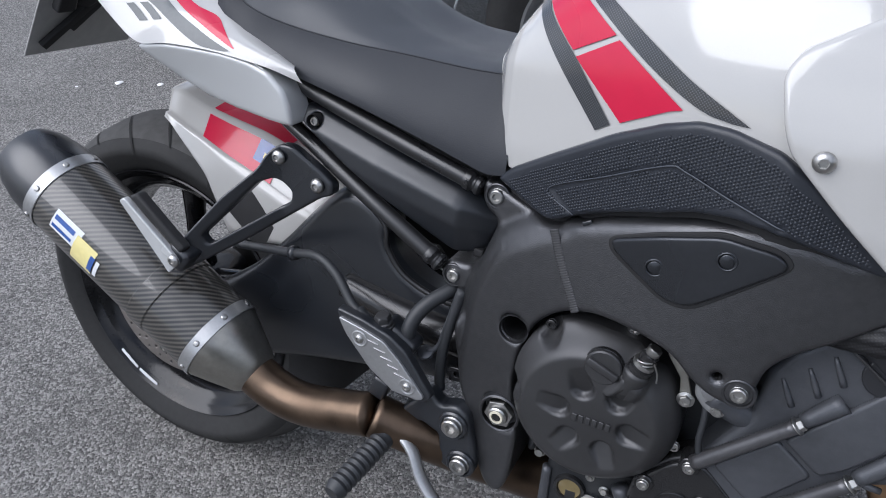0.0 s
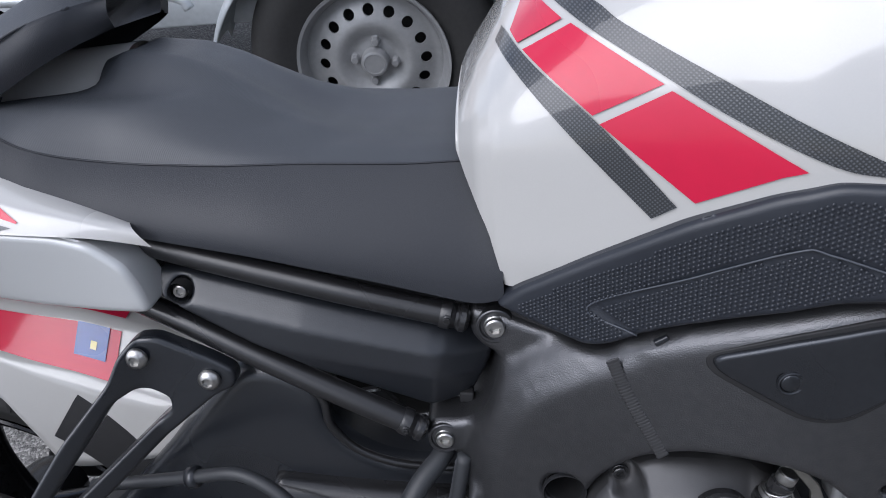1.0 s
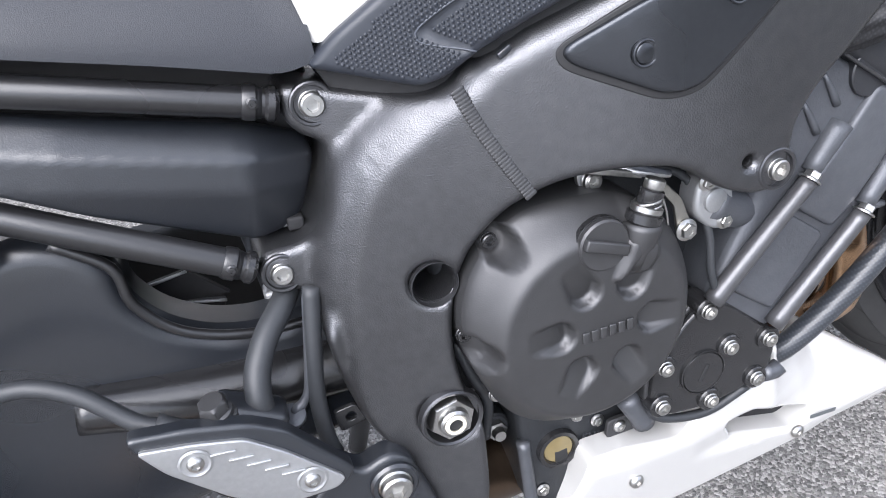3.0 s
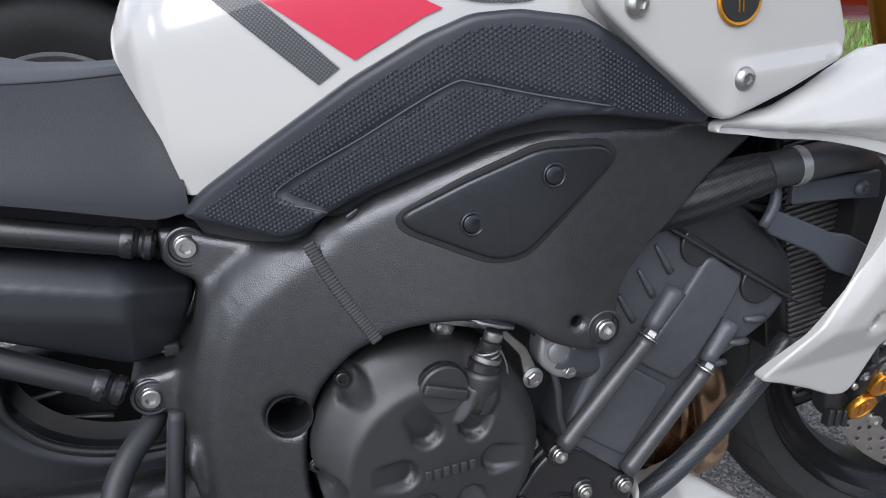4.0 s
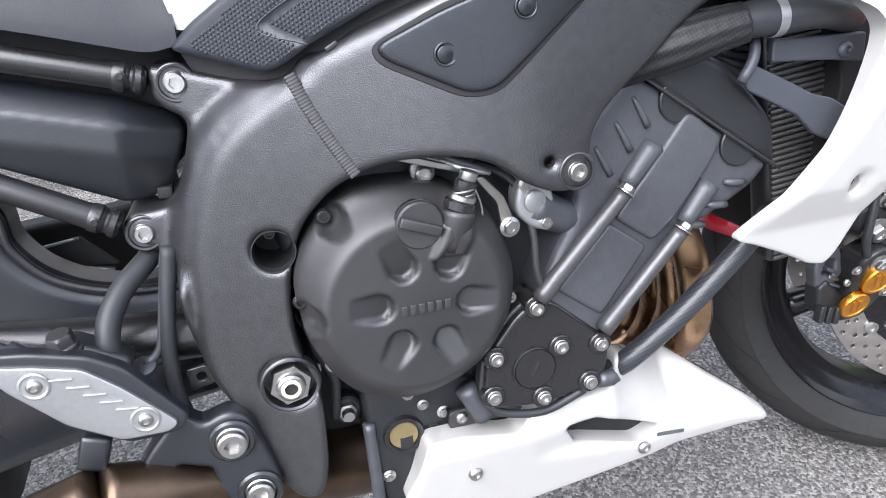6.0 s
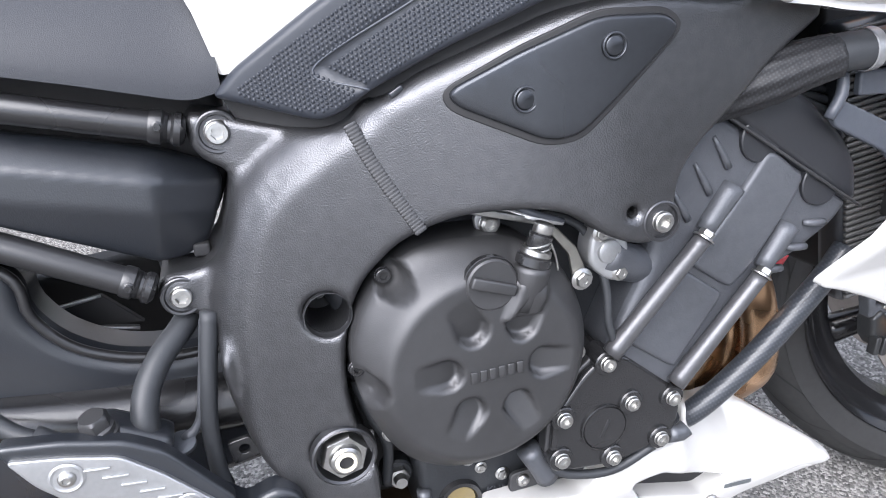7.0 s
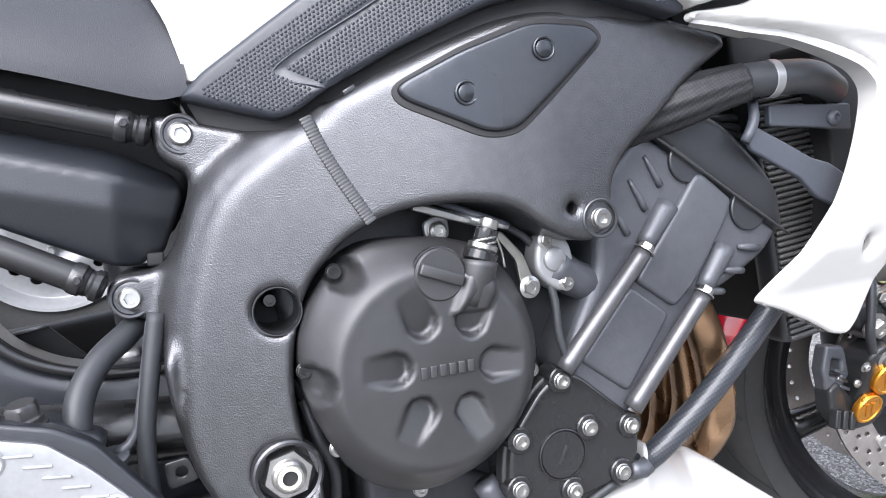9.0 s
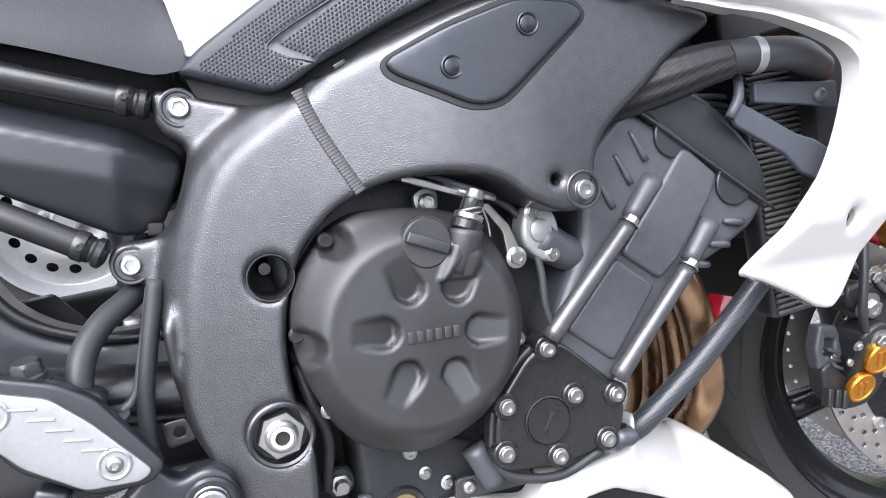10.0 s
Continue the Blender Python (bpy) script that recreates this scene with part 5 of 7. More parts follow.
# ---- white bodywork ----
def build_bodywork():
    def y_scoop(x, z):
        return np.interp(z, [0.43, 0.489, 0.523, 0.653, 0.70, 0.75], [-0.240, -0.252, -0.270, -0.298, -0.292, -0.272]) + np.clip(0.98 - x, 0, 0.1) * 0.12 + np.clip(x - 1.12, 0, 1) * 0.25

    crease = curve([(0.895, 0.705), (0.945, 0.709), (0.985, 0.7165), (1.025, 0.727), (1.060, 0.731), (1.09, 0.711), (1.13, 0.678)], 0.004)
    crease2 = curve([(0.90, 0.700), (0.96, 0.702), (1.02, 0.698), (1.08, 0.690), (1.12, 0.68)], 0.004)

    INNER = curve([(0.977, 0.488), (0.990, 0.503), (1.012, 0.525), (1.030, 0.548), (1.046, 0.572), (1.060, 0.603), (1.069, 0.634), (1.070, 0.650), (1.061, 0.662), (1.039, 0.673), (0.991, 0.688), (0.950, 0.695), (0.930, 0.700), (0.912, 0.703)], 0.004)

    def folds(x, z):
        p = np.stack([x, z], 1)
        over = z > np.interp(x, crease[:, 0], crease[:, 1])
        d1 = edge_distance(p, [np.concatenate([crease, crease[::-1]])])
        out = np.where(over, np.minimum(d1, 0.03) * 0.85, 0.0)
        zc = np.interp(x, crease2[:, 0], crease2[:, 1])
        sag = np.clip((zc - z) / 0.012, 0, 1) * np.clip((x - 0.90) / 0.06, 0, 1) * np.clip((1.13 - x) / 0.05, 0, 1) * np.clip((z - 0.59) / 0.07, 0, 1)
        out = out + 0.008 * sag * sag * (3 - 2 * sag)
        # the edge round the opening curls inwards
        d = edge_distance(p, [np.concatenate([INNER, INNER[::-1]])])
        to = np.where(x < 0.96, -0.262, np.interp(z, [0.485, 0.53], [-0.25, -0.268]))
        curl = np.clip(1 - d / np.interp(z, [0.48, 0.55, 0.66, 0.70], [0.010, 0.015, 0.014, 0.009]), 0, 1)
        out = out * (1 - curl) + np.maximum(to - y_scoop(x, z), 0) * curl * curl * (3 - 2 * curl) * 0.9
        for hx, hz in ((1.110, 0.656), (1.075, 0.523)):
            d = np.hypot(x - hx - 0.003, (z - hz) * 1.0)
            out = out + 0.004 * np.clip((0.0155 - d) / 0.009, 0, 1)
        return out
    edge = straight([(0.902, 0.705), (0.906, 0.712), (0.951, 0.716), (1.013, 0.738), (1.040, 0.746), (1.062, 0.747), (1.083, 0.738), (1.112, 0.710), (1.138, 0.681), (1.160, 0.652), (1.168, 0.633),
                     (1.152, 0.590), (1.126, 0.540), (1.098, 0.489), (1.083, 0.453), (1.074, 0.4425), (1.057, 0.446), (1.03, 0.461), (0.998, 0.476), (0.978, 0.4835)] + [tuple(q) for q in INNER[::4]], 0.005, 0.006)
    scoop = part("air_scoop", relief(edge, y_scoop, 0.012, 0.003, 0.0044, [ring(1.110, 0.656, 0.0062, 16, 0.0085), ring(1.075, 0.523, 0.0055, 16, 0.008)], folds, True), WHITE, BIKE, "white side air scoop with two fixing holes")
    for x, z in ((1.110, 0.656), (1.075, 0.523)):
        # black cups give the fixing holes their shade by colour
        part("hole_shade", lathe([(0.0088, 0), (0.0088, -0.02), (0.0003, -0.02)], 20, lid=False), DARK, scoop, m=facing(x, float(y_scoop(x, z)) + 0.012, z))
    # panel between tank and scoop
    def y_fair(x, z):
        return -0.286 + np.clip(z - 0.80, 0, 1) ** 1.5 * 1.3 + np.clip(x - 0.92, 0, 1) * 0.10 + np.clip(0.745 - z, 0, 0.04) * 0.12

    def dish(x, z):
        return -0.003 * np.clip((0.750 - (x - 0.95) * -0.02 - z) / 0.006, 0, 1) * np.clip((x - 0.90) / 0.01, 0, 1)
    out = straight([(0.8995, 0.7175), (0.906, 0.7135), (0.956, 0.7265), (1.004, 0.7435), (1.010, 0.757), (1.000, 0.785), (0.985, 0.83), (0.955, 0.90), (0.90, 0.91), (0.845, 0.885), (0.806, 0.862), (0.797, 0.845), (0.806, 0.812), (0.815, 0.793), (0.826, 0.7825), (0.853, 0.7575)], 0.006, 0.008)
    fair = part("tank_side_panel", relief(out, y_fair, 0.03, 0.004, 0.007, feat=dish), WHITE, BIKE, "white side panel beside the tank")
    part("backing", relief(straight([(0.91, 0.695), (0.96, 0.698), (1.03, 0.715), (1.04, 0.735), (1.01, 0.760), (0.93, 0.765)], 0.01, 0.004), plane_at(-0.238), 0.03, 0.002, 0.02, back=True), DARK, fair)
    bolt(fair, 0.916, float(y_fair(0.916, 0.74)) - 0.001, 0.740, DOME, 1.05)
    bolt(fair, 0.837, float(y_fair(0.837, 0.793)) - 0.001, 0.793, DOME, 1.05)
    emb = part("round_badge", lathe([(0.0165, 0), (0.0165, 0.0012), (0.0155, 0.002), (0.0140, 0.0016), (0.0003, 0.0016)], 40), GOLD, fair, "round gold and black badge", facing(0.9105, float(y_fair(0.91, 0.789)) - 0.0006, 0.7895))
    part("badge_face", lathe([(0.0138, 0.0017), (0.0138, 0.0021), (0.0003, 0.0021)], 36), DARK, emb)
    for k in (-1, 1):
        part("badge_mark", block(0.0010, 0.016, 0.0006, 0.0002), GOLD, emb, m=pose(0.0016 * k, 0, 0.0024))
    # belly pan
    def y_belly(x, z):
        return -0.212 + np.clip(0.31 - z, 0, 0.2) * 0.25 + np.clip(x - 0.93, 0, 1) * 0.12 + np.clip(0.74 - x, 0, 1) * 0.10 + 0.75 * np.clip(z - np.interp(x, [0.90, 1.0, 1.06, 1.09], [0.278, 0.266, 0.256, 0.235]), 0, 1) * np.clip((x - 0.885) / 0.075, 0, 1)

    ridge = curve([(0.69, 0.262), (0.80, 0.277), (0.90, 0.268), (1.00, 0.262), (1.07, 0.246)], 0.005)

    def belly_fold(x, z):
        zr = np.interp(x, ridge[:, 0], ridge[:, 1])
        up = np.clip((z - zr) / 0.012, 0, 1)
        top = np.clip((z - 0.325) / 0.03, 0, 1) * np.clip((x - 0.86) / 0.05, 0, 1)
        return 0.006 * up * (3 - 2 * up) * up * np.clip((x - 0.8) / 0.05, 0, 1) + 0.004 * top
    out = straight([(0.676, 0.262), (0.690, 0.290), (0.702, 0.327), (0.735, 0.3290), (0.783, 0.319), (0.790, 0.322), (0.7995, 0.339), (0.845, 0.3385), (0.880, 0.342), (0.888, 0.351), (0.890, 0.364), (0.897, 0.368), (0.930, 0.348), (0.962, 0.334), (0.970, 0.3365), (0.995, 0.318), (1.020, 0.298), (1.050, 0.275), (1.076, 0.254), (1.087, 0.240), (1.080, 0.232), (1.046, 0.240), (0.96, 0.248), (0.88, 0.236), (0.78, 0.222), (0.70, 0.225)], 0.006, 0.008)
    hole = straight([(0.834, 0.310), (0.866, 0.3115), (0.941, 0.2765), (0.915, 0.266), (0.846, 0.286)], 0.005, 0.005)
    pan = part("belly_pan", relief(out, y_belly, 0.03, 0.006, 0.006, [hole], belly_fold), WHITE, BIKE, "white belly pan with a dark slot")
    # black sheet behind the slot, painted as the shade inside the pan
    part("slot_shade", relief(straight([(0.82, 0.325), (0.95, 0.31), (0.94, 0.26), (0.83, 0.27)], 0.02), plane_at(-0.175), 0.02, 0, 0.03), DARK, pan)
    bolt(pan, 0.742, float(y_belly(0.742, 0.287)) - 0.001, 0.287, DOME, 0.9)
    bolt(pan, 0.918, float(y_belly(0.918, 0.262)) - 0.001, 0.262, DOME, 0.9)
    part("logo_bar", block(0.032, 0.0006, 0.004, 0.0002), GREY_VINYL, pan, "small dark unlettered logo bar", pose(0.948, float(y_belly(0.948, 0.271)) - 0.0005, 0.271, 0, 9, 4))
    part("pan_floor", block(0.22, 0.34, 0.004, 0.001), WHITE, pan, m=pose(0.81, 0, 0.225, 0, -4, 0))


BRAID = woven("braided_sleeve", (0.006, 0.006, 0.007), (0.024, 0.025, 0.028), 0.0026, (0.6, 0.3, 0.6), 0.0, 0.6)
WRAP = woven("carbon_wrap", (0.022, 0.025, 0.03), (0.045, 0.05, 0.06), 0.0030, (0.6, 0.3, 0.6), 0.2, 0.4)
build_front_plumbing()
build_bodywork()


# ---- wheels ----
def wheel_disc(r_out, r_in, y, holes_at, hole_r, waves=0):
    a = np.linspace(0, 2 * np.pi, 96, endpoint=False)
    outer = np.stack([r_out * np.cos(a), r_out * np.sin(a)], 1)
    hs = [ring(0, 0, r_in, 64)]
    for rr, count, phase in holes_at:
        for k in range(count):
            b = 2 * np.pi * k / count + phase
            hs.append(ring(rr * math.cos(b), rr * math.sin(b), hole_r, 8))
    return relief(outer, plane_at(y), 0.005, 0.0006, 0.02, hs, back=True)


def tyre_profile(r, half, bead):
    return [(bead, -half * 0.72), (bead + 0.012, -half * 0.86), (bead + 0.035, -half), (r - 0.042, -half * 0.985), (r - 0.022, -half * 0.82), (r - 0.008, -half * 0.5), (r, -0.004),
            (r, 0.004), (r - 0.008, half * 0.5), (r - 0.022, half * 0.82), (r - 0.042, half * 0.985), (bead + 0.035, half), (bead + 0.012, half * 0.86), (bead, half * 0.72)]


def smooth_profile(p):
    return [tuple(q) for q in curve(p, 0.008)]


def tread_strips(parent, r, half, count, swing, surface):
    """Curved dark grooves across the shoulder of the tyre."""
    prof = np.array(smooth_profile(tyre_profile(r, half, 0.222)))
    mid = len(prof) // 2
    run = np.gradient(prof, axis=0)
    lean = np.stack([run[:, 1], -run[:, 0]], 1) / np.linalg.norm(run, axis=1)[:, None]
    keep = [k for k in range(len(prof)) if prof[k, 0] > r - 0.030]
    strip = [(prof[k, 0] + lean[k, 0] * 0.0005, prof[k, 1] + lean[k, 1] * 0.0005) for k in keep]
    bm = bmesh.new()
    bm.from_mesh(lathe(strip, 128, lid=False))
    bmesh.ops.delete(bm, geom=[q for q in bm.faces if len(q.verts) > 4], context="FACES_ONLY")
    me = bpy.data.meshes.new("tread")
    bm.to_mesh(me)
    bm.free()
    me.transform(pose(0, 0, 0, 90, 0, 0))
    part("tread", me, surface, parent)
    for side in (0, 1):
        for k in range(count):
            a0 = 2 * math.pi * k / count + (math.pi / count if side else 0)
            verts, faces = [], []
            long = 1.0 if k % 2 else 0.78
            for i, s in enumerate(np.linspace(0.10, 0.92 * long, 16)):
                pos = mid + len(prof) * 0.36 * s * (1 if side == 0 else -1)
                rr, hh = (float(np.interp(pos, np.arange(len(prof)), prof[:, q])) for q in (0, 1))
                nr, nh = (float(np.interp(pos, np.arange(len(prof)), lean[:, q])) for q in (0, 1))
                a = a0 + swing * s + 0.18 * s * s
                w = 0.0030 * math.sin(math.pi * (i + 0.6) / 16.4) ** 0.5
                for q in (-w, w):
                    b = a + q / rr
                    verts.append(((rr + nr * 0.0016) * math.cos(b), -(hh + nh * 0.0016), (rr + nr * 0.0016) * math.sin(b)))
                if i:
                    s0 = len(verts) - 4
                    faces += [(s0, s0 + 1, s0 + 3, s0 + 2)]
            part("tread_groove", mesh("groove", verts, faces), GROOVE, parent)


def build_wheel(name, m, r, half, rim_half, spokes, label, phase=0.35):
    turn = pose(0, 0, 0, 90, 0, 0)  # turned bodies stand on z; the wheel's axle lies along y
    prof = [(0.205, -rim_half * 0.6), (0.214, -rim_half * 0.85), (0.2255, -rim_half), (0.2275, -rim_half * 0.97), (0.222, -rim_half * 0.90), (0.205, -rim_half * 0.78), (0.188, -rim_half * 0.5), (0.184, 0),
            (0.188, rim_half * 0.5), (0.205, rim_half * 0.78), (0.222, rim_half * 0.90), (0.2275, rim_half * 0.97), (0.2255, rim_half), (0.214, rim_half * 0.85), (0.205, rim_half * 0.6), (0.198, 0)]
    me = lathe(prof, 96, True)
    me.transform(turn)
    ob = part(name, me, RIM, BIKE, label, m)
    me = lathe(smooth_profile(tyre_profile(r, half, 0.222)), 128, True)
    me.transform(turn)
    ty = part("tyre", me, TYRE, ob, "black road tyre")
    me = lathe([(0.040, -rim_half * 0.9), (0.046, -rim_half * 0.6), (0.046, rim_half * 0.6), (0.040, rim_half * 0.9)], 32)
    me.transform(turn)
    part("hub", me, RIM, ob)
    for k in range(spokes):
        a = 2 * math.pi * k / spokes + phase
        part("spoke", sweep([(0.03 * math.cos(a), 0, 0.03 * math.sin(a)), (0.11 * math.cos(a), -0.004, 0.11 * math.sin(a)), (0.192 * math.cos(a), 0, 0.192 * math.sin(a))], [0.026, 0.017, 0.021], 12, 0.02), RIM, ob)
    return ob, ty


REAR_X = -0.038
STEER = radians(-21)
FRONT_HUB = Matrix.Translation((1.46 + math.sin(STEER) * 0.016, -math.cos(STEER) * 0.016, 0.298)) @ pose(0, 0, 0, 0, 0, -21)


def build_wheels():
    rear, ty = build_wheel("rear_wheel", pose(REAR_X, 0, 0.306), 0.306, 0.090, 0.076, 5, "gloss black five-spoke rear wheel")
    tread_strips(ty, 0.306, 0.090, 22, -0.5, TREAD)
    part("brake_disc", wheel_disc(0.1335, 0.085, -0.086, ((0.124, 30, 0), (0.112, 30, 0.1), (0.100, 24, 0.05)), 0.0028), DISC, rear, "drilled steel rear brake disc")
    part("disc_carrier", lathe([(0.088, 0.082), (0.088, 0.086), (0.06, 0.090), (0.03, 0.092)], 40), RIM, rear, m=pose(0, 0, 0, 90, 0, 0))
    for x, a in ((0.0, -2.25), (0.0, -2.02)):
        part("rim_sticker", block(0.045, 0.0008, 0.011, 0.0002), PRINT_WHITE, rear, "pale rim sticker", Matrix.Translation((0.2185 * math.cos(a), -0.0712, 0.2185 * math.sin(a))) @ pose(0, 0, 0, 0, -math.degrees(a) - 90, 0))
    front, ty = build_wheel("front_wheel", FRONT_HUB, 0.298, 0.062, 0.052, 5, "gloss black five-spoke front wheel", 0.977)
    tread_strips(ty, 0.298, 0.062, 18, 0.5, TYRE)
    part("brake_disc", wheel_disc(0.155, 0.112, -0.0735, ((0.146, 36, 0), (0.135, 36, 0.09), (0.124, 30, 0.04)), 0.003), DISC, front, "drilled steel front brake disc")
    part("brake_disc", wheel_disc(0.155, 0.112, 0.0685, ((0.140, 36, 0),), 0.003), DISC, front, "drilled steel front brake disc")
    me = wheel_disc(0.114, 0.05, -0.0725, ((0.085, 5, 0.2),), 0.018)
    part("disc_carrier", me, RIM, front)
    for k in range(10):
        a = 2 * math.pi * k / 10
        part("disc_button", lathe([(0.0085, 0), (0.0085, 0.003), (0.0055, 0.0035), (0.005, 0.001), (0.0003, 0.001)], 16), STEEL, front, m=facing(0.113 * math.cos(a), -0.0735, 0.113 * math.sin(a)))
    part("axle", lathe([(0.018, 0), (0.018, 0.030), (0.013, 0.034), (0.0003, 0.034)], 24), BLACK_METAL, front, m=facing(0, -0.07, 0))


build_wheels()


# ---- fork and front brake ----
def build_fork():
    for side in (-1, 1):
        off = Vector((0, 0, 0)) if side < 0 else Vector((0.07, 0.205, 0))
        top, ringp = Vector((1.150, -0.150, 0.93)) + off, Vector((1.330, -0.112, 0.470)) + off
        d = (ringp - top).normalized()
        p = lambda s: ringp + d * s
        m, n = between(top, ringp)
        leg = part("fork_leg", lathe([(0.0255, 0), (0.0255, n - 0.075), (0.0285, n - 0.07), (0.0290, n - 0.05), (0.0275, n - 0.046), (0.0290, n - 0.040), (0.0295, n - 0.012), (0.0275, n - 0.008), (0.0290, n - 0.004), (0.0270, n), (0.0225, n)], 40), GOLD, BIKE, "gold anodised fork leg", m)
        m2, n2 = between(p(0), p(0.15))
        part("chrome_tube", lathe([(0.0213, 0), (0.0213, n2)], 36), CHROME, leg, "chromed fork tube", m.inverted() @ m2)
        m3, n3 = between(p(0.115), p(0.235))
        part("fork_foot", lathe([(0.024, 0), (0.027, 0.006), (0.027, 0.03), (0.031, 0.06), (0.034, n3), (0.02, n3 + 0.012)], 28), BLACK_METAL, leg, m=m.inverted() @ m3)
    # caliper on the near leg
    cal = part("front_caliper", relief(straight([(1.236, 0.372), (1.262, 0.388), (1.300, 0.366), (1.306, 0.332), (1.297, 0.302), (1.284, 0.276), (1.250, 0.274), (1.240, 0.30), (1.243, 0.335)], 0.005, 0.012), lambda x, z: -0.116 - (z - 0.342) * 0.4, 0.04, 0.007, 0.006), BLACK_METAL, BIKE, "black four-piston front brake caliper")
    part("bridge", relief(straight([(1.211, 0.384), (1.236, 0.380), (1.247, 0.35), (1.225, 0.322), (1.208, 0.330), (1.203, 0.357)], 0.004, 0.004), plane_at(-0.094), 0.016, 0.004, 0.006, [straight([(1.218, 0.368), (1.232, 0.364), (1.230, 0.345), (1.214, 0.348)], 0.004, 0.003)]), CAST, cal)
    part("lower_lobe", relief(straight([(1.207, 0.334), (1.220, 0.342), (1.236, 0.326), (1.252, 0.306), (1.248, 0.287), (1.220, 0.292), (1.209, 0.308)], 0.004, 0.004), plane_at(-0.098), 0.022, 0.005, 0.006), BLACK_METAL, cal)
    for k in range(3):
        part("pad_fin", block(0.007, 0.012, 0.022, 0.002), BLACK_METAL, cal, m=pose(1.211 + 0.011 * k, -0.099, 0.301 - 0.003 * k, 0, 10, 0))
        part("pad_edge", block(0.016, 0.010, 0.004, 0.001), STEEL if k == 1 else CAST, cal, m=pose(1.226 + 0.003 * k, -0.092, 0.352 - 0.010 * k, 0, 25, 0))
    bolt(cal, 1.238, -0.107, 0.339, DOME, 0.7)
    n = Vector((0.0, -0.93, -0.37)).normalized()
    for x, y, z, r in ((1.27, -0.119, 0.342, 0.0215), (1.253, -0.106, 0.307, 0.0195)):
        cv = part("piston_cover", lathe([(r, -0.004), (r, 0.002), (r * 0.93, 0.004), (r * 0.80, 0.0042), (r * 0.76, 0.0032), (0.0003, 0.0032)], 36), GOLD, cal, "gold piston cover", facing(x, y, z, n))
        part("cover_mark", block(r * 0.22, r * 0.9, 0.0012, 0.0003), GOLD, cv, m=pose(-r * 0.2, 0, 0.0036, 0, 0, 12))
        part("cover_mark", block(r * 0.22, r * 0.9, 0.0012, 0.0003), GOLD, cv, m=pose(r * 0.25, 0, 0.0036, 0, 0, 12))
    arm = part("caliper_bracket", relief(straight([(1.235, 0.425), (1.262, 0.432), (1.33, 0.395), (1.42, 0.36), (1.44, 0.30), (1.40, 0.285), (1.345, 0.315), (1.31, 0.345), (1.27, 0.385), (1.240, 0.400)], 0.006, 0.010), plane_at(-0.110), 0.03, 0.006, 0.01), BLACK_METAL, BIKE, "black caliper bracket")
    for x, y, z, s in ((1.263, -0.111, 0.401, 1.9), (1.262, -0.125, 0.366, 1.3), (1.276, -0.11, 0.435, 1.2), (1.318, -0.111, 0.350, 1.7), (1.288, -0.112, 0.320, 0.8), (1.232, -0.124, 0.362, 0.7), (1.40, -0.111, 0.300, 1.1)):
        bolt(arm, x, y, z, FLANGE, s, n)
    part("bleed_pipe", sweep([(1.25, -0.12, 0.37), (1.235, -0.13, 0.40), (1.24, -0.13, 0.45), (1.25, -0.12, 0.52), (1.22, -0.11, 0.62)], 0.005, 10), RUBBER, arm, "black front brake hose")
    part("speed_cable", sweep([(1.30, -0.12, 0.40), (1.27, -0.10, 0.45), (1.26, -0.09, 0.52)], 0.0045, 10), RUBBER, arm)
    mud = []
    for deg in np.linspace(28, 165, 50):
        a = radians(deg)
        rc = 0.332 - 0.004 * abs(deg - 90) / 60
        skirt = float(np.interp(deg, [28, 60, 82, 95, 118, 130, 145, 164, 176], [0.285, 0.270, 0.245, 0.18, 0.18, 0.255, 0.262, 0.278, 0.300]))
        sec = curve([(skirt, -0.079), (rc - 0.03, -0.077), (rc - 0.006, -0.058), (rc, 0), (rc - 0.006, 0.058), (rc - 0.03, 0.077), (skirt, 0.079)], 0.01)
        t_ = np.r_[0, np.cumsum(np.linalg.norm(np.diff(sec, axis=0), axis=1))]
        sec = np.stack([np.interp(np.linspace(0, t_[-1], 31), t_, sec[:, q]) for q in (0, 1)], 1)
        mud.append([(r_ * math.cos(a), y_, r_ * math.sin(a)) for r_, y_ in sec])
    v, fc = skin(mud)
    bm = bmesh.new()
    bm.from_mesh(mesh("front_mudguard", v, fc))
    bmesh.ops.recalc_face_normals(bm, faces=bm.faces[:])
    bmesh.ops.solidify(bm, geom=bm.faces[:], thickness=0.003)
    part("front_mudguard", bm, RED_PAINT, BIKE, "glossy red front mudguard", FRONT_HUB)
    part("nose_cowl", relief(curve([(1.30, 0.80), (1.33, 0.752), (1.38, 0.735), (1.44, 0.735), (1.52, 0.78), (1.50, 0.86), (1.36, 0.90)], 0.01, True), plane_at(-0.06), 0.12, 0.02, 0.012), RED_PAINT, BIKE, "red nose cowl above the fork")
    part("steering_head", sweep([(1.02, 0, 0.60), (0.96, 0, 0.86)], 0.045, 20), DARK, BIKE)


build_fork()


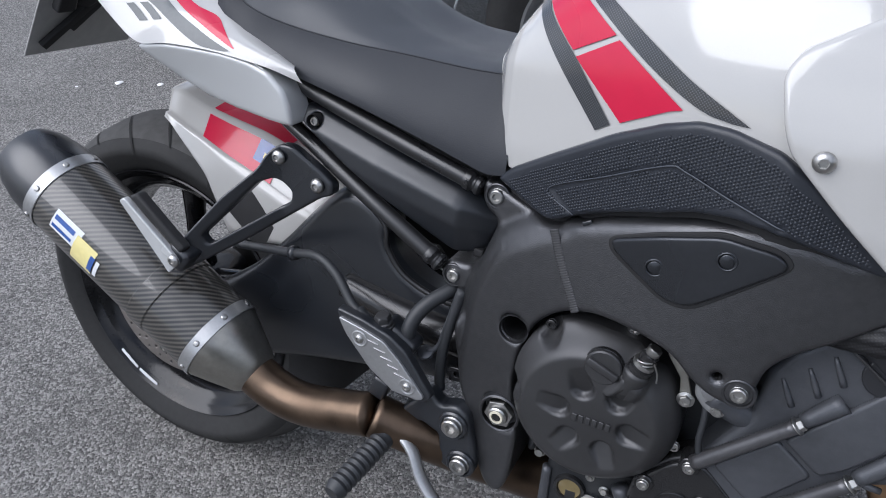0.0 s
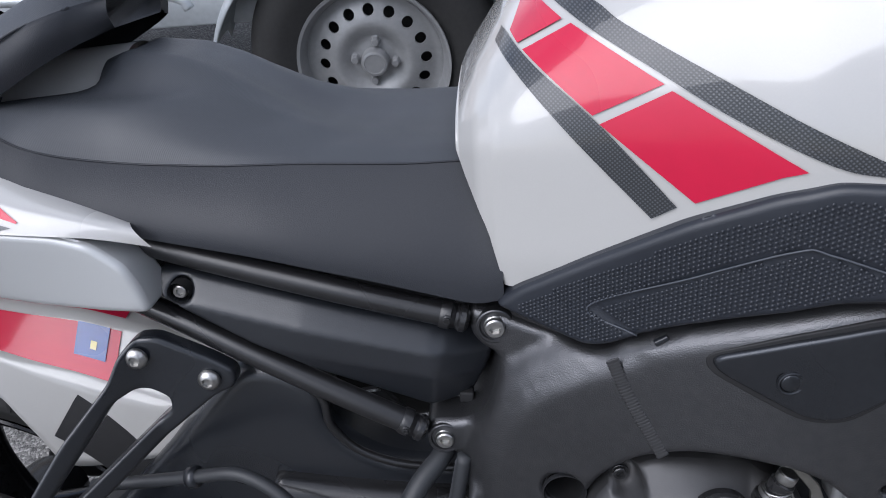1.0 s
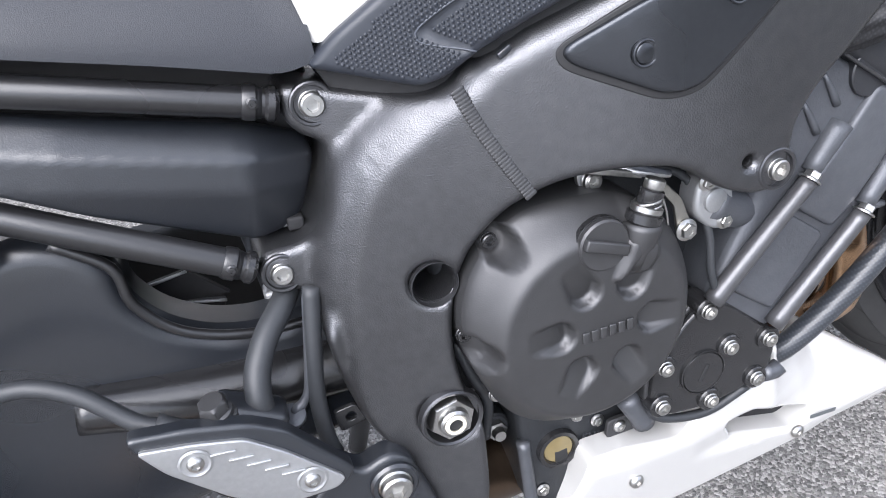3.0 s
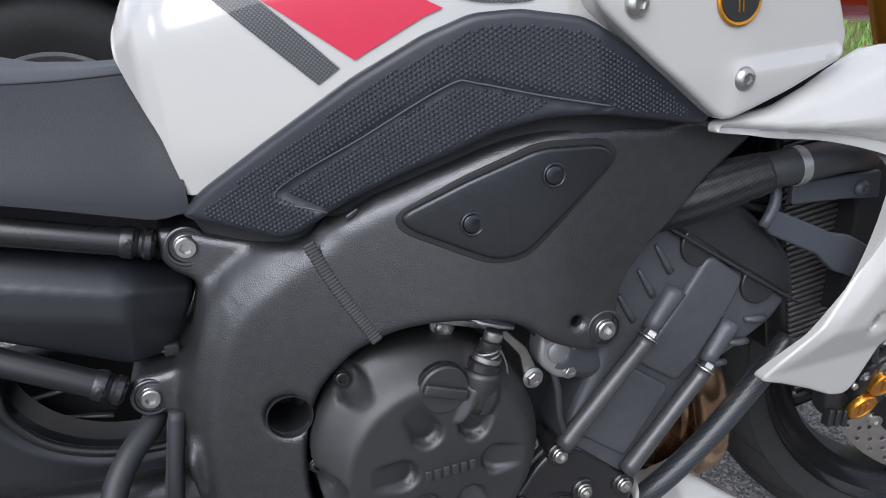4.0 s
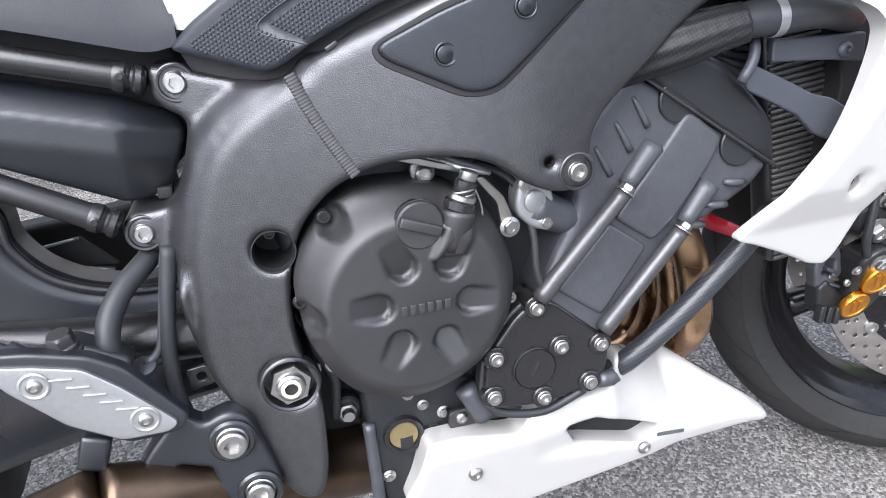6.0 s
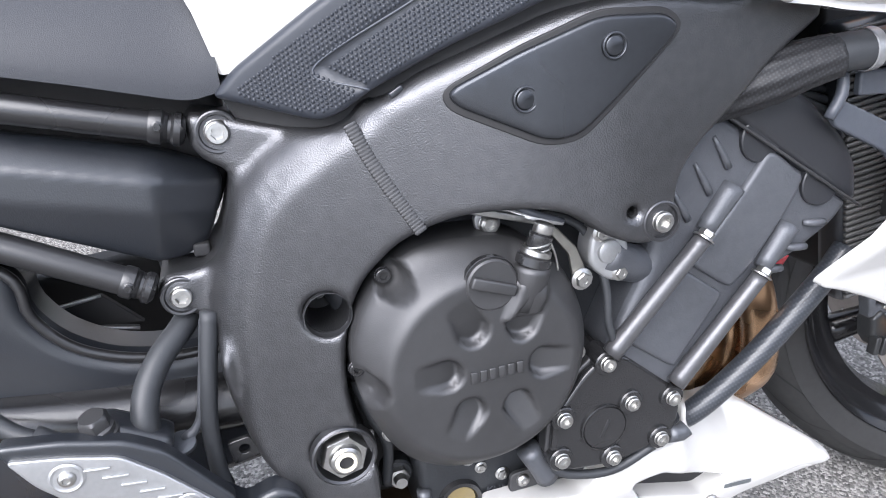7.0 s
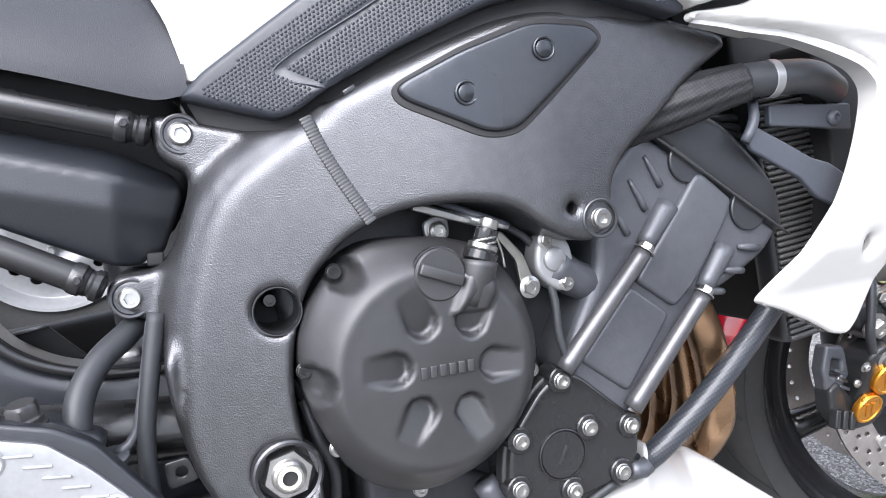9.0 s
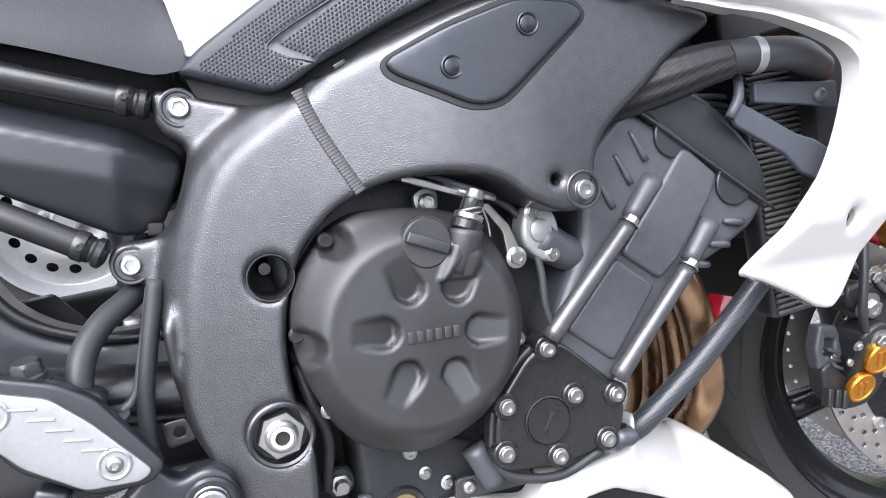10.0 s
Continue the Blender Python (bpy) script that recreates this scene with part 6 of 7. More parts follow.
# ---- swingarm, hugger, exhaust silencer, rests ----
def build_rear():
    arm = part("swingarm", relief(curve([(0.62, 0.45), (0.60, 0.385), (0.50, 0.37), (0.30, 0.335), (0.10, 0.285), (-0.05, 0.28), (-0.06, 0.335), (0.05, 0.37), (0.16, 0.44), (0.23, 0.505), (0.285, 0.565), (0.33, 0.605), (0.372, 0.60), (0.398, 0.575), (0.402, 0.545), (0.425, 0.515), (0.47, 0.495), (0.56, 0.49)], 0.008, True), lambda x, z: np.interp(x, [-0.06, 0.1, 0.3, 0.62], [-0.135, -0.130, -0.128, -0.120]), 0.045, 0.016, 0.012), PLASTIC, BIKE, "black cast swingarm")
    part("arm_edge", sweep([(0.368, -0.128, 0.602), (0.398, -0.129, 0.575), (0.402, -0.129, 0.545), (0.425, -0.128, 0.514), (0.47, -0.126, 0.494), (0.53, -0.124, 0.488)], 0.004, 12), TUBE, arm)
    part("arm_beam", sweep([(0.60, -0.118, 0.435), (0.45, -0.124, 0.450), (0.34, -0.128, 0.475)], [0.024, 0.024, 0.018], 20), TUBE, arm)
    part("far_arm", relief(curve([(0.62, 0.45), (0.60, 0.385), (0.40, 0.36), (0.10, 0.285), (-0.05, 0.28), (-0.06, 0.335), (0.10, 0.39), (0.20, 0.45), (0.30, 0.495), (0.40, 0.505), (0.56, 0.51)], 0.01, True), plane_at(0.10), 0.04, 0.012, 0.02, back=True), DARK, arm)
    ax = part("axle_end", lathe([(0.020, 0), (0.020, 0.01), (0.014, 0.013), (0.014, 0.022), (0.010, 0.026), (0.0003, 0.026)], 30, hexes=(2, 3)), STEEL, arm, "bright rear axle nut", facing(REAR_X + 0.02, -0.135, 0.318))
    cal = part("rear_caliper", block(0.085, 0.035, 0.05, 0.008), BLACK_METAL, BIKE, "black rear brake caliper", pose(0.04, -0.128, 0.355, 0, -35, 0))
    bolt(BIKE, 0.015, -0.152, 0.275, DOME, 1.3)
    bolt(BIKE, -0.033, -0.150, 0.302, DOME, 1.0)
    part("brake_stay", sweep([(-0.037, -0.150, 0.298), (0.010, -0.153, 0.288)], 0.003, 8), STEEL, BIKE)
    # linkage seen through the gap: dark plates with bright edges
    for pts in ([(0.36, 0.518), (0.398, 0.520), (0.433, 0.524), (0.461, 0.493), (0.36, 0.507)], [(0.35, 0.503), (0.396, 0.503), (0.456, 0.489), (0.440, 0.457), (0.35, 0.470)]):
        plate = part("linkage_plate", relief(straight(pts, 0.008, 0.002), plane_at(-0.05), 0.006, 0.001, 0.02, back=True), DARK, BIKE, "dark linkage plate with a bright edge")
        part("bright_edge", sweep([(x, -0.0515, z) for x, z in pts[:3]], 0.0014, 8), ALU, plate)
    part("shock_mount", sweep([(0.466, -0.08, 0.468), (0.489, -0.08, 0.469), (0.50, -0.08, 0.468)], 0.007, 14), GREY_CAST, BIKE)
    part("shock_mount", block(0.016, 0.02, 0.03, 0.004), GREY_CAST, BIKE, m=pose(0.494, -0.07, 0.484))
    part("shock_body", sweep([(0.50, -0.03, 0.60), (0.51, -0.03, 0.46)], 0.024, 18), CAST, BIKE)
    # hugger over the rear tyre
    ridge = curve([(-0.018, -0.05, 0.664), (0.005, -0.052, 0.662), (0.054, -0.054, 0.646), (0.099, -0.056, 0.637), (0.150, -0.058, 0.629), (0.180, -0.06, 0.622), (0.24, -0.062, 0.602), (0.31, -0.064, 0.575)], 0.004)
    lip = curve([(0.006, -0.090, 0.641), (0.028, -0.094, 0.633), (0.049, -0.095, 0.624), (0.078, -0.096, 0.613), (0.119, -0.097, 0.594), (0.161, -0.098, 0.578), (0.215, -0.10, 0.556), (0.29, -0.102, 0.53)], 0.004)
    hem = curve([(0.010, -0.096, 0.638), (0.036, -0.099, 0.613), (0.064, -0.101, 0.585), (0.083, -0.102, 0.564), (0.094, -0.102, 0.540), (0.106, -0.102, 0.515), (0.125, -0.102, 0.482), (0.186, -0.103, 0.485), (0.28, -0.104, 0.50)], 0.004)
    rows = []
    for s in np.linspace(0, 1, 60):
        a, b, c = (np.array([np.interp(s, np.linspace(0, 1, len(q)), q[:, k]) for k in range(3)]) for q in (ridge, lip, hem))
        half = [c + (b - c) * t for t in np.linspace(0, 1, 9)[:-1]] + [b + np.array([0, 0.0, 0.0])]
        half += [b + (a - b) * t + np.array([0, 0.004, -0.004]) * (1 - t) * min(1, t * 12) for t in np.linspace(0, 1, 9)[1:-1]]
        half += [a, a + np.array([0, 0.006, 0.0015]), a * (1, 0.45, 1) + (0, 0, 0.006), a * (1, 0, 1) + (0, 0, 0.008)]
        half = [tuple(q) for q in half]
        rows.append(half + [(x_, -y_, z_) for x_, y_, z_ in half[-2::-1]])
    v, fc = skin(rows)
    me = mesh("hugger", v, fc)
    bm = bmesh.new()
    bm.from_mesh(me)
    bmesh.ops.recalc_face_normals(bm, faces=bm.faces[:])
    bmesh.ops.solidify(bm, geom=bm.faces[:], thickness=0.003)
    hug = part("rear_hugger", bm, WHITE, BIKE, "white rear hugger with a red panel")
    b2 = bmesh.new()
    b2.from_mesh(hug.data)
    tree = BVHTree.FromBMesh(b2)
    b2.free()

    def patch(name, lo, hi, s0, s1, mat, label, off):
        """A decal on the shell between two of its long lines."""
        grid = [[np.array(q[k]) + off * np.array([0.2, -0.55, 0.8]) for k in range(lo, hi + 1)] for q in rows[s0:s1]]
        v_, f_ = skin(grid)
        return part(name, mesh(name, v_, f_), mat, hug, label)
    guard = []
    for deg in np.linspace(52, -12, 20):
        a = radians(deg)
        guard.append([(REAR_X + rr * math.cos(a), yy, 0.315 + rr * math.sin(a)) for rr, yy in ((0.26, -0.104), (0.31, -0.102), (0.338, -0.085), (0.345, 0.0), (0.338, 0.085), (0.31, 0.102), (0.26, 0.104))])
    gv, gf = skin(guard)
    part("front_guard", mesh("front_guard", gv, gf), DARK, hug, "matt black front of the hugger")
    lips = [q[8][0] for q in rows]
    first = next(k for k, x in enumerate(lips) if x > 0.068)
    last = next(k for k, q in enumerate(rows) if q[16][0] > 0.200)
    patch("red_panel", 9, 15, first, last, RED, "red hugger decal", 0.0014)
    patch("red_panel", 17, 19, first, last, RED, "red hugger decal", 0.0014)
    patch("emblem", 11, 15, last - 9, last - 2, BLUE, "small blue shield decal", 0.0026)
    patch("emblem_mark", 12, 13, last - 6, last - 4, YELLOW, "", 0.0034)
    # silencer
    a, b = Vector((0.193, -0.212, 0.383)), Vector((-0.071, -0.212, 0.541))
    m, n = between(a, b)
    can = part("silencer", lathe([(0.060, 0), (0.0605, 0.004), (0.0605, n - 0.004), (0.060, n)], 56), CARBON, BIKE, "carbon fibre exhaust silencer", m)
    for h in (-0.004, n - 0.012):
        st = part("strap", lathe([(0.0612, 0), (0.0622, 0.0008), (0.0622, 0.0172), (0.0612, 0.018)], 56, True), ALU, can, "riveted steel band", pose(0, 0, h))
        for k in range(8):
            t = 2 * math.pi * k / 8 + 0.5
            part("rivet", lathe([(0.0042, 0), (0.0042, 0.0008), (0.003, 0.002), (0.0003, 0.0024)], 14), STEEL, st, m=facing(0.0622 * math.cos(t), 0.0622 * math.sin(t), 0.009, (math.cos(t), math.sin(t), 0)))
    part("end_cap", lathe([(0.0605, n + 0.004), (0.0605, n + 0.012), (0.0590, n + 0.035), (0.053, n + 0.062), (0.043, n + 0.082), (0.036, n + 0.085), (0.032, n + 0.078), (0.030, n + 0.03), (0.0003, n + 0.03)], 48), PLASTIC, can, "matt dark end cap")
    part("inlet_cone", lathe([(0.060, 0.0), (0.0595, -0.004), (0.050, -0.028), (0.036, -0.062), (0.031, -0.068), (0.0285, -0.070)], 48), TITAN, can, "titanium inlet cone")
    part("clamp_band", lathe([(0.0608, n * 0.27), (0.0622, n * 0.275), (0.0622, n * 0.36), (0.0608, n * 0.365)], 56, True), CARBON, can, "carbon mounting band")
    inv = m.inverted()

    def on_can(h, deg, w, l, mat, label, r=0.0612):
        verts, faces = [], []
        for i, t in enumerate(np.linspace(-w / 2, w / 2, 9)):
            q = radians(deg) + t / r
            for s in np.linspace(-l / 2, l / 2, 5):
                verts.append((r * math.cos(q), r * math.sin(q), h + s))
        for i in range(8):
            for k in range(4):
                faces.append((i * 5 + k, (i + 1) * 5 + k, (i + 1) * 5 + k + 1, i * 5 + k + 1))
        return part("sticker", mesh("sticker", verts, faces), mat, can, label)
    def where(x, y, z):
        q = inv @ Vector((x, y, z))
        return q.z, math.degrees(math.atan2(q.y, q.x))
    h0, d0 = where(-0.004, -0.271, 0.520)
    h1, d1 = where(0.022, -0.271, 0.490)
    on_can(h0, d0, 0.030, 0.050, PRINT_WHITE, "pale maker's sticker without lettering", 0.0611)
    on_can(h1, d1, 0.040, 0.038, YELLOW, "yellow part of the sticker", 0.0613)
    on_can(h0 + 0.004, d0 + 4, 0.007, 0.036, BLUE, "blue sticker bar", 0.0615)
    on_can(h0 + 0.004, d0 - 8, 0.005, 0.036, BLUE, "blue sticker bar", 0.0615)
    on_can(h1 - 0.016, d1 - 2, 0.026, 0.008, BLUE, "blue sticker bar", 0.0615)
    on_can(h1 - 0.026, d1 - 2, 0.026, 0.006, PRINT_WHITE, "white sticker bar", 0.0617)
    # link pipe
    part("link_pipe", sweep([(0.244, -0.212, 0.352), (0.285, -0.213, 0.335), (0.33, -0.213, 0.330), (0.385, -0.213, 0.342), (0.437, -0.213, 0.356)], [0.029, 0.0285, 0.028, 0.028, 0.028], 28), BRONZE, BIKE, "bronze heat-tinted link pipe")
    # hanger bracket
    hang = part("silencer_hanger", relief(straight([(0.246, 0.632), (0.256, 0.652), (0.268, 0.663), (0.284, 0.662), (0.322, 0.636), (0.338, 0.622), (0.337, 0.608), (0.318, 0.600), (0.231, 0.536), (0.186, 0.507), (0.168, 0.500), (0.160, 0.512), (0.172, 0.540), (0.213, 0.597)], 0.005, 0.006), lambda x, z: np.interp(x, [0.16, 0.18, 0.27, 0.34], [-0.252, -0.242, -0.165, -0.154]), 0.014, 0.004, 0.006,
        [straight([(0.198, 0.533), (0.192, 0.546), (0.247, 0.615), (0.262, 0.620), (0.282, 0.604), (0.281, 0.591)], 0.005, 0.005)], back=True), PLASTIC, BIKE, "black forged silencer hanger")
    bolt(hang, 0.268, -0.167, 0.647, DOME, 1.25)
    bolt(hang, 0.318, -0.158, 0.618, DOME, 1.25)
    # folded passenger rest lying along the silencer
    bolt(hang, 0.176, -0.262, 0.521, DOME, 1.1)
    rest = part("passenger_rest", relief(straight([(0.093, 0.581), (0.102, 0.587), (0.178, 0.525), (0.182, 0.517), (0.164, 0.499), (0.156, 0.509)], 0.005, 0.004), plane_at(-0.262), 0.008, 0.002, 0.008, back=True), SILVER, BIKE, "bright folded passenger footrest")
    part("rest_rubber", relief(straight([(0.106, 0.588), (0.120, 0.595), (0.189, 0.537), (0.182, 0.529)], 0.005, 0.004), plane_at(-0.258), 0.014, 0.004, 0.01, back=True), DARK, rest)
    part("rest_hinge", block(0.030, 0.035, 0.030, 0.006), PLASTIC, rest, m=pose(0.174, -0.240, 0.521, 0, 32, 0))
    # rider rest: heel plate and carrier
    plate_c = part("heel_guard", relief(straight([(0.384, 0.497), (0.420, 0.491), (0.457, 0.480), (0.478, 0.466), (0.516, 0.414), (0.506, 0.403), (0.470, 0.402), (0.428, 0.427), (0.386, 0.486)], 0.005, 0.006), plane_at(-0.216), 0.012, 0.003, 0.008, back=True), PLASTIC, BIKE, "black heel guard carrier")
    face = part("heel_plate", relief(straight([(0.388, 0.488), (0.422, 0.481), (0.452, 0.472), (0.474, 0.452), (0.508, 0.413), (0.500, 0.407), (0.466, 0.408), (0.432, 0.430), (0.400, 0.466)], 0.004, 0.005), plane_at(-0.2195), 0.004, 0.0012, 0.008, back=True), ALU, plate_c, "brushed aluminium heel plate")
    for x, z in ((0.419, 0.467), (0.485, 0.422)):
        part("dimple", lathe([(0.011, 0.0004), (0.0095, 0.001), (0.007, 0.0), (0.0003, 0.0)], 28), ALU, face, m=facing(x, -0.2198, z))
        bolt(face, x, -0.220, z, DOME, 0.75)
    for k in range(5):
        part("grip_bar", block(0.016, 0.0014, 0.0018, 0.0005), ALU, face, m=pose(0.437 + 0.0095 * k, -0.2202, 0.468 - 0.0085 * k, 0, 8, 0))
    carrier = part("footrest_carrier", relief(straight([(0.505, 0.410), (0.520, 0.394), (0.532, 0.399), (0.544, 0.401), (0.558, 0.392), (0.562, 0.372), (0.570, 0.345), (0.574, 0.318), (0.552, 0.299), (0.530, 0.306), (0.495, 0.330), (0.460, 0.327), (0.450, 0.342), (0.474, 0.378)], 0.005, 0.008), plane_at(-0.200), 0.02, 0.005, 0.007, [straight([(0.495, 0.362), (0.520, 0.352), (0.522, 0.335), (0.495, 0.341)], 0.004, 0.004)], back=True), PLASTIC, BIKE, "black footrest carrier")
    for x, z, s in ((0.5405, 0.3755, 1.6), (0.554, 0.322, 1.5)):
        part("boss", lathe([(0.019, -0.01), (0.019, 0.002), (0.017, 0.004), (0.014, 0.004), (0.0135, 0.001), (0.0003, 0.001)], 32), PLASTIC, carrier, m=facing(x, -0.201, z))
        bolt(carrier, x, -0.2025, z, SOCKET, s)
    peg_m, peg_n = between((0.463, -0.215, 0.343), (0.446, -0.315, 0.320))
    peg = part("footrest", lathe([(0.010, 0), (0.013, 0.01), (0.0135, 0.015)] + [(0.0145 if k % 2 else 0.0128, 0.018 + 0.0042 * k) for k in range(20)] + [(0.012, 0.104), (0.010, 0.108)], 24), RUBBER, BIKE, "ribbed rubber rider footrest", peg_m)
    part("peg_joint", block(0.028, 0.034, 0.028, 0.006), ALU, peg, m=pose(0, 0, -0.006))
    part("brake_pedal", sweep([(0.478, -0.216, 0.346), (0.498, -0.222, 0.332), (0.520, -0.232, 0.300), (0.560, -0.240, 0.272), (0.62, -0.245, 0.262), (0.66, -0.247, 0.262)], 0.0085, 14, flat=0.6), ALU, BIKE, "bright brake pedal arm")
    # hoses and master cylinder
    part("brake_hose", sweep([(0.18, -0.150, 0.500), (0.24, -0.158, 0.511), (0.29, -0.165, 0.522), (0.328, -0.172, 0.530), (0.360, -0.180, 0.518), (0.388, -0.190, 0.492), (0.404, -0.195, 0.484)], 0.006, 14), RUBBER, BIKE, "black rear brake hose")
    part("hose_ferrule", sweep([(0.400, -0.193, 0.486), (0.412, -0.196, 0.480), (0.428, -0.199, 0.476)], [0.0085, 0.0075, 0.005], 14), RUBBER, BIKE)
    part("hose_clip", sweep([(0.280, -0.163, 0.519), (0.288, -0.164, 0.521)], 0.0095, 14), PLASTIC, BIKE)
    banjo = part("banjo_bolt", lathe([(0.011, 0), (0.011, 0.004), (0.0095, 0.005), (0.0095, 0.012), (0.008, 0.014), (0.0003, 0.014)], 30, hexes=(2, 3)), ENGINE, BIKE, "dark banjo bolt", facing(0.439, -0.197, 0.482, (-0.1, -0.2, 1)))
    part("banjo_eye", lathe([(0.012, -0.008), (0.0125, -0.006), (0.0125, -0.001), (0.011, 0)], 24), ENGINE, banjo)
    part("master_cylinder", block(0.05, 0.03, 0.03, 0.007), PLASTIC, BIKE, m=pose(0.455, -0.185, 0.462, 0, 30, 0))
    part("reservoir_hose", sweep([(0.518, -0.115, 0.538), (0.500, -0.145, 0.522), (0.483, -0.163, 0.510), (0.471, -0.176, 0.494), (0.466, -0.185, 0.476), (0.466, -0.188, 0.452)], [0.0085, 0.0092, 0.0092, 0.0094, 0.0094, 0.009], 18), RUBBER, BIKE, "black rubber reservoir hose")
    part("drain_hose", sweep([(0.521, -0.160, 0.535), (0.511, -0.165, 0.488), (0.504, -0.166, 0.449), (0.503, -0.168, 0.411), (0.506, -0.170, 0.395)], 0.0065, 14), RUBBER, BIKE, "thin rubber drain hose")
    lever = part("brake_light_rod", sweep([(0.515, -0.160, 0.53), (0.505, -0.165, 0.485), (0.497, -0.166, 0.453), (0.485, -0.168, 0.442)], [0.0022, 0.0022, 0.003, 0.005], 10), CAST, BIKE)
    part("rod_pad", lathe([(0.010, 0), (0.010, 0.004), (0.008, 0.005), (0.0003, 0.005)], 20), CAST, lever, m=facing(0.483, -0.170, 0.440, (0, -0.5, 1)))
    part("tab_plate", relief(straight([(0.512, 0.428), (0.530, 0.430), (0.536, 0.412), (0.514, 0.408)], 0.004, 0.004), plane_at(-0.165), 0.004, 0.001, 0.01, [ring(0.524, 0.420, 0.004, 12)], back=True), TUBE, BIKE)
    part("switch_body", block(0.022, 0.02, 0.03, 0.004), PLASTIC, BIKE, m=pose(0.44, -0.20, 0.395, 0, 20, 0))
    part("side_stand", sweep([(0.60, 0.13, 0.30), (0.56, 0.19, 0.15), (0.54, 0.235, 0.052)], 0.014, 14), TUBE, BIKE, "black side stand on the far side")


build_rear()


# ---- ground and surroundings ----
def asphalt():
    m = bpy.data.materials.new("worn_asphalt")
    m.use_nodes = True
    n, l = m.node_tree.nodes, m.node_tree.links
    b = n["Principled BSDF"]
    tc = n.new("ShaderNodeTexCoord")
    chips, fine, big = n.new("ShaderNodeTexVoronoi"), n.new("ShaderNodeTexNoise"), n.new("ShaderNodeTexNoise")
    chips.inputs["Scale"].default_value, fine.inputs["Scale"].default_value, big.inputs["Scale"].default_value = 250, 520, 2.2
    for t in (chips, fine, big):
        l.new(tc.outputs["Object"], t.inputs["Vector"])
    ramp = n.new("ShaderNodeValToRGB")
    e = ramp.color_ramp.elements
    e[0].position, e[0].color = 0.0, (0.085, 0.083, 0.079, 1)
    e[1].position, e[1].color = 1.0, (0.46, 0.445, 0.42, 1)
    mid = ramp.color_ramp.elements.new(0.6)
    mid.color = (0.235, 0.227, 0.216, 1)
    sep = n.new("ShaderNodeSeparateColor")
    l.new(chips.outputs["Color"], sep.inputs[0])
    l.new(sep.outputs[0], ramp.inputs[0])
    tint = n.new("ShaderNodeMixRGB")
    tint.blend_type, tint.inputs[0].default_value = "MULTIPLY", 0.5
    l.new(ramp.outputs[0], tint.inputs[1])
    l.new(big.outputs[0], tint.inputs[2])
    l.new(tint.outputs[0], b.inputs["Base Color"])
    b.inputs["Roughness"].default_value = 0.85
    add = n.new("ShaderNodeMath")
    l.new(chips.outputs["Distance"], add.inputs[0])
    l.new(fine.outputs[0], add.inputs[1])
    bp = n.new("ShaderNodeBump")
    bp.inputs["Strength"].default_value, bp.inputs["Distance"].default_value = 0.9, 0.003
    bp.invert = True
    l.new(add.outputs[0], bp.inputs["Height"])
    l.new(bp.outputs[0], b.inputs["Normal"])
    return m


ASPHALT = asphalt()
bm_ = bmesh.new()
bmesh.ops.create_grid(bm_, x_segments=8, y_segments=8, size=400)
ground = part("ground", bm_, ASPHALT, None)
tagged(ground, "grey worn asphalt of a parking place", "ground", kind="structure")


# ---- the trailer behind ----
GALV = material("galvanised_steel", (0.42, 0.45, 0.47), 0.42, 0.5, 0.12, 60, 0.05, 200)
RIM_SILVER = material("silver_wheel_paint", (0.24, 0.245, 0.25), 0.42, 0.3, 0.12, 80, 0.1, 250)
BOARD = material("pale_side_board", (0.52, 0.47, 0.43), 0.6, 0.0, 0.08, 40, 0.05, 200)
PANEL = material("white_ribbed_panel", (0.72, 0.72, 0.71), 0.5, 0.0, 0.05, 40)


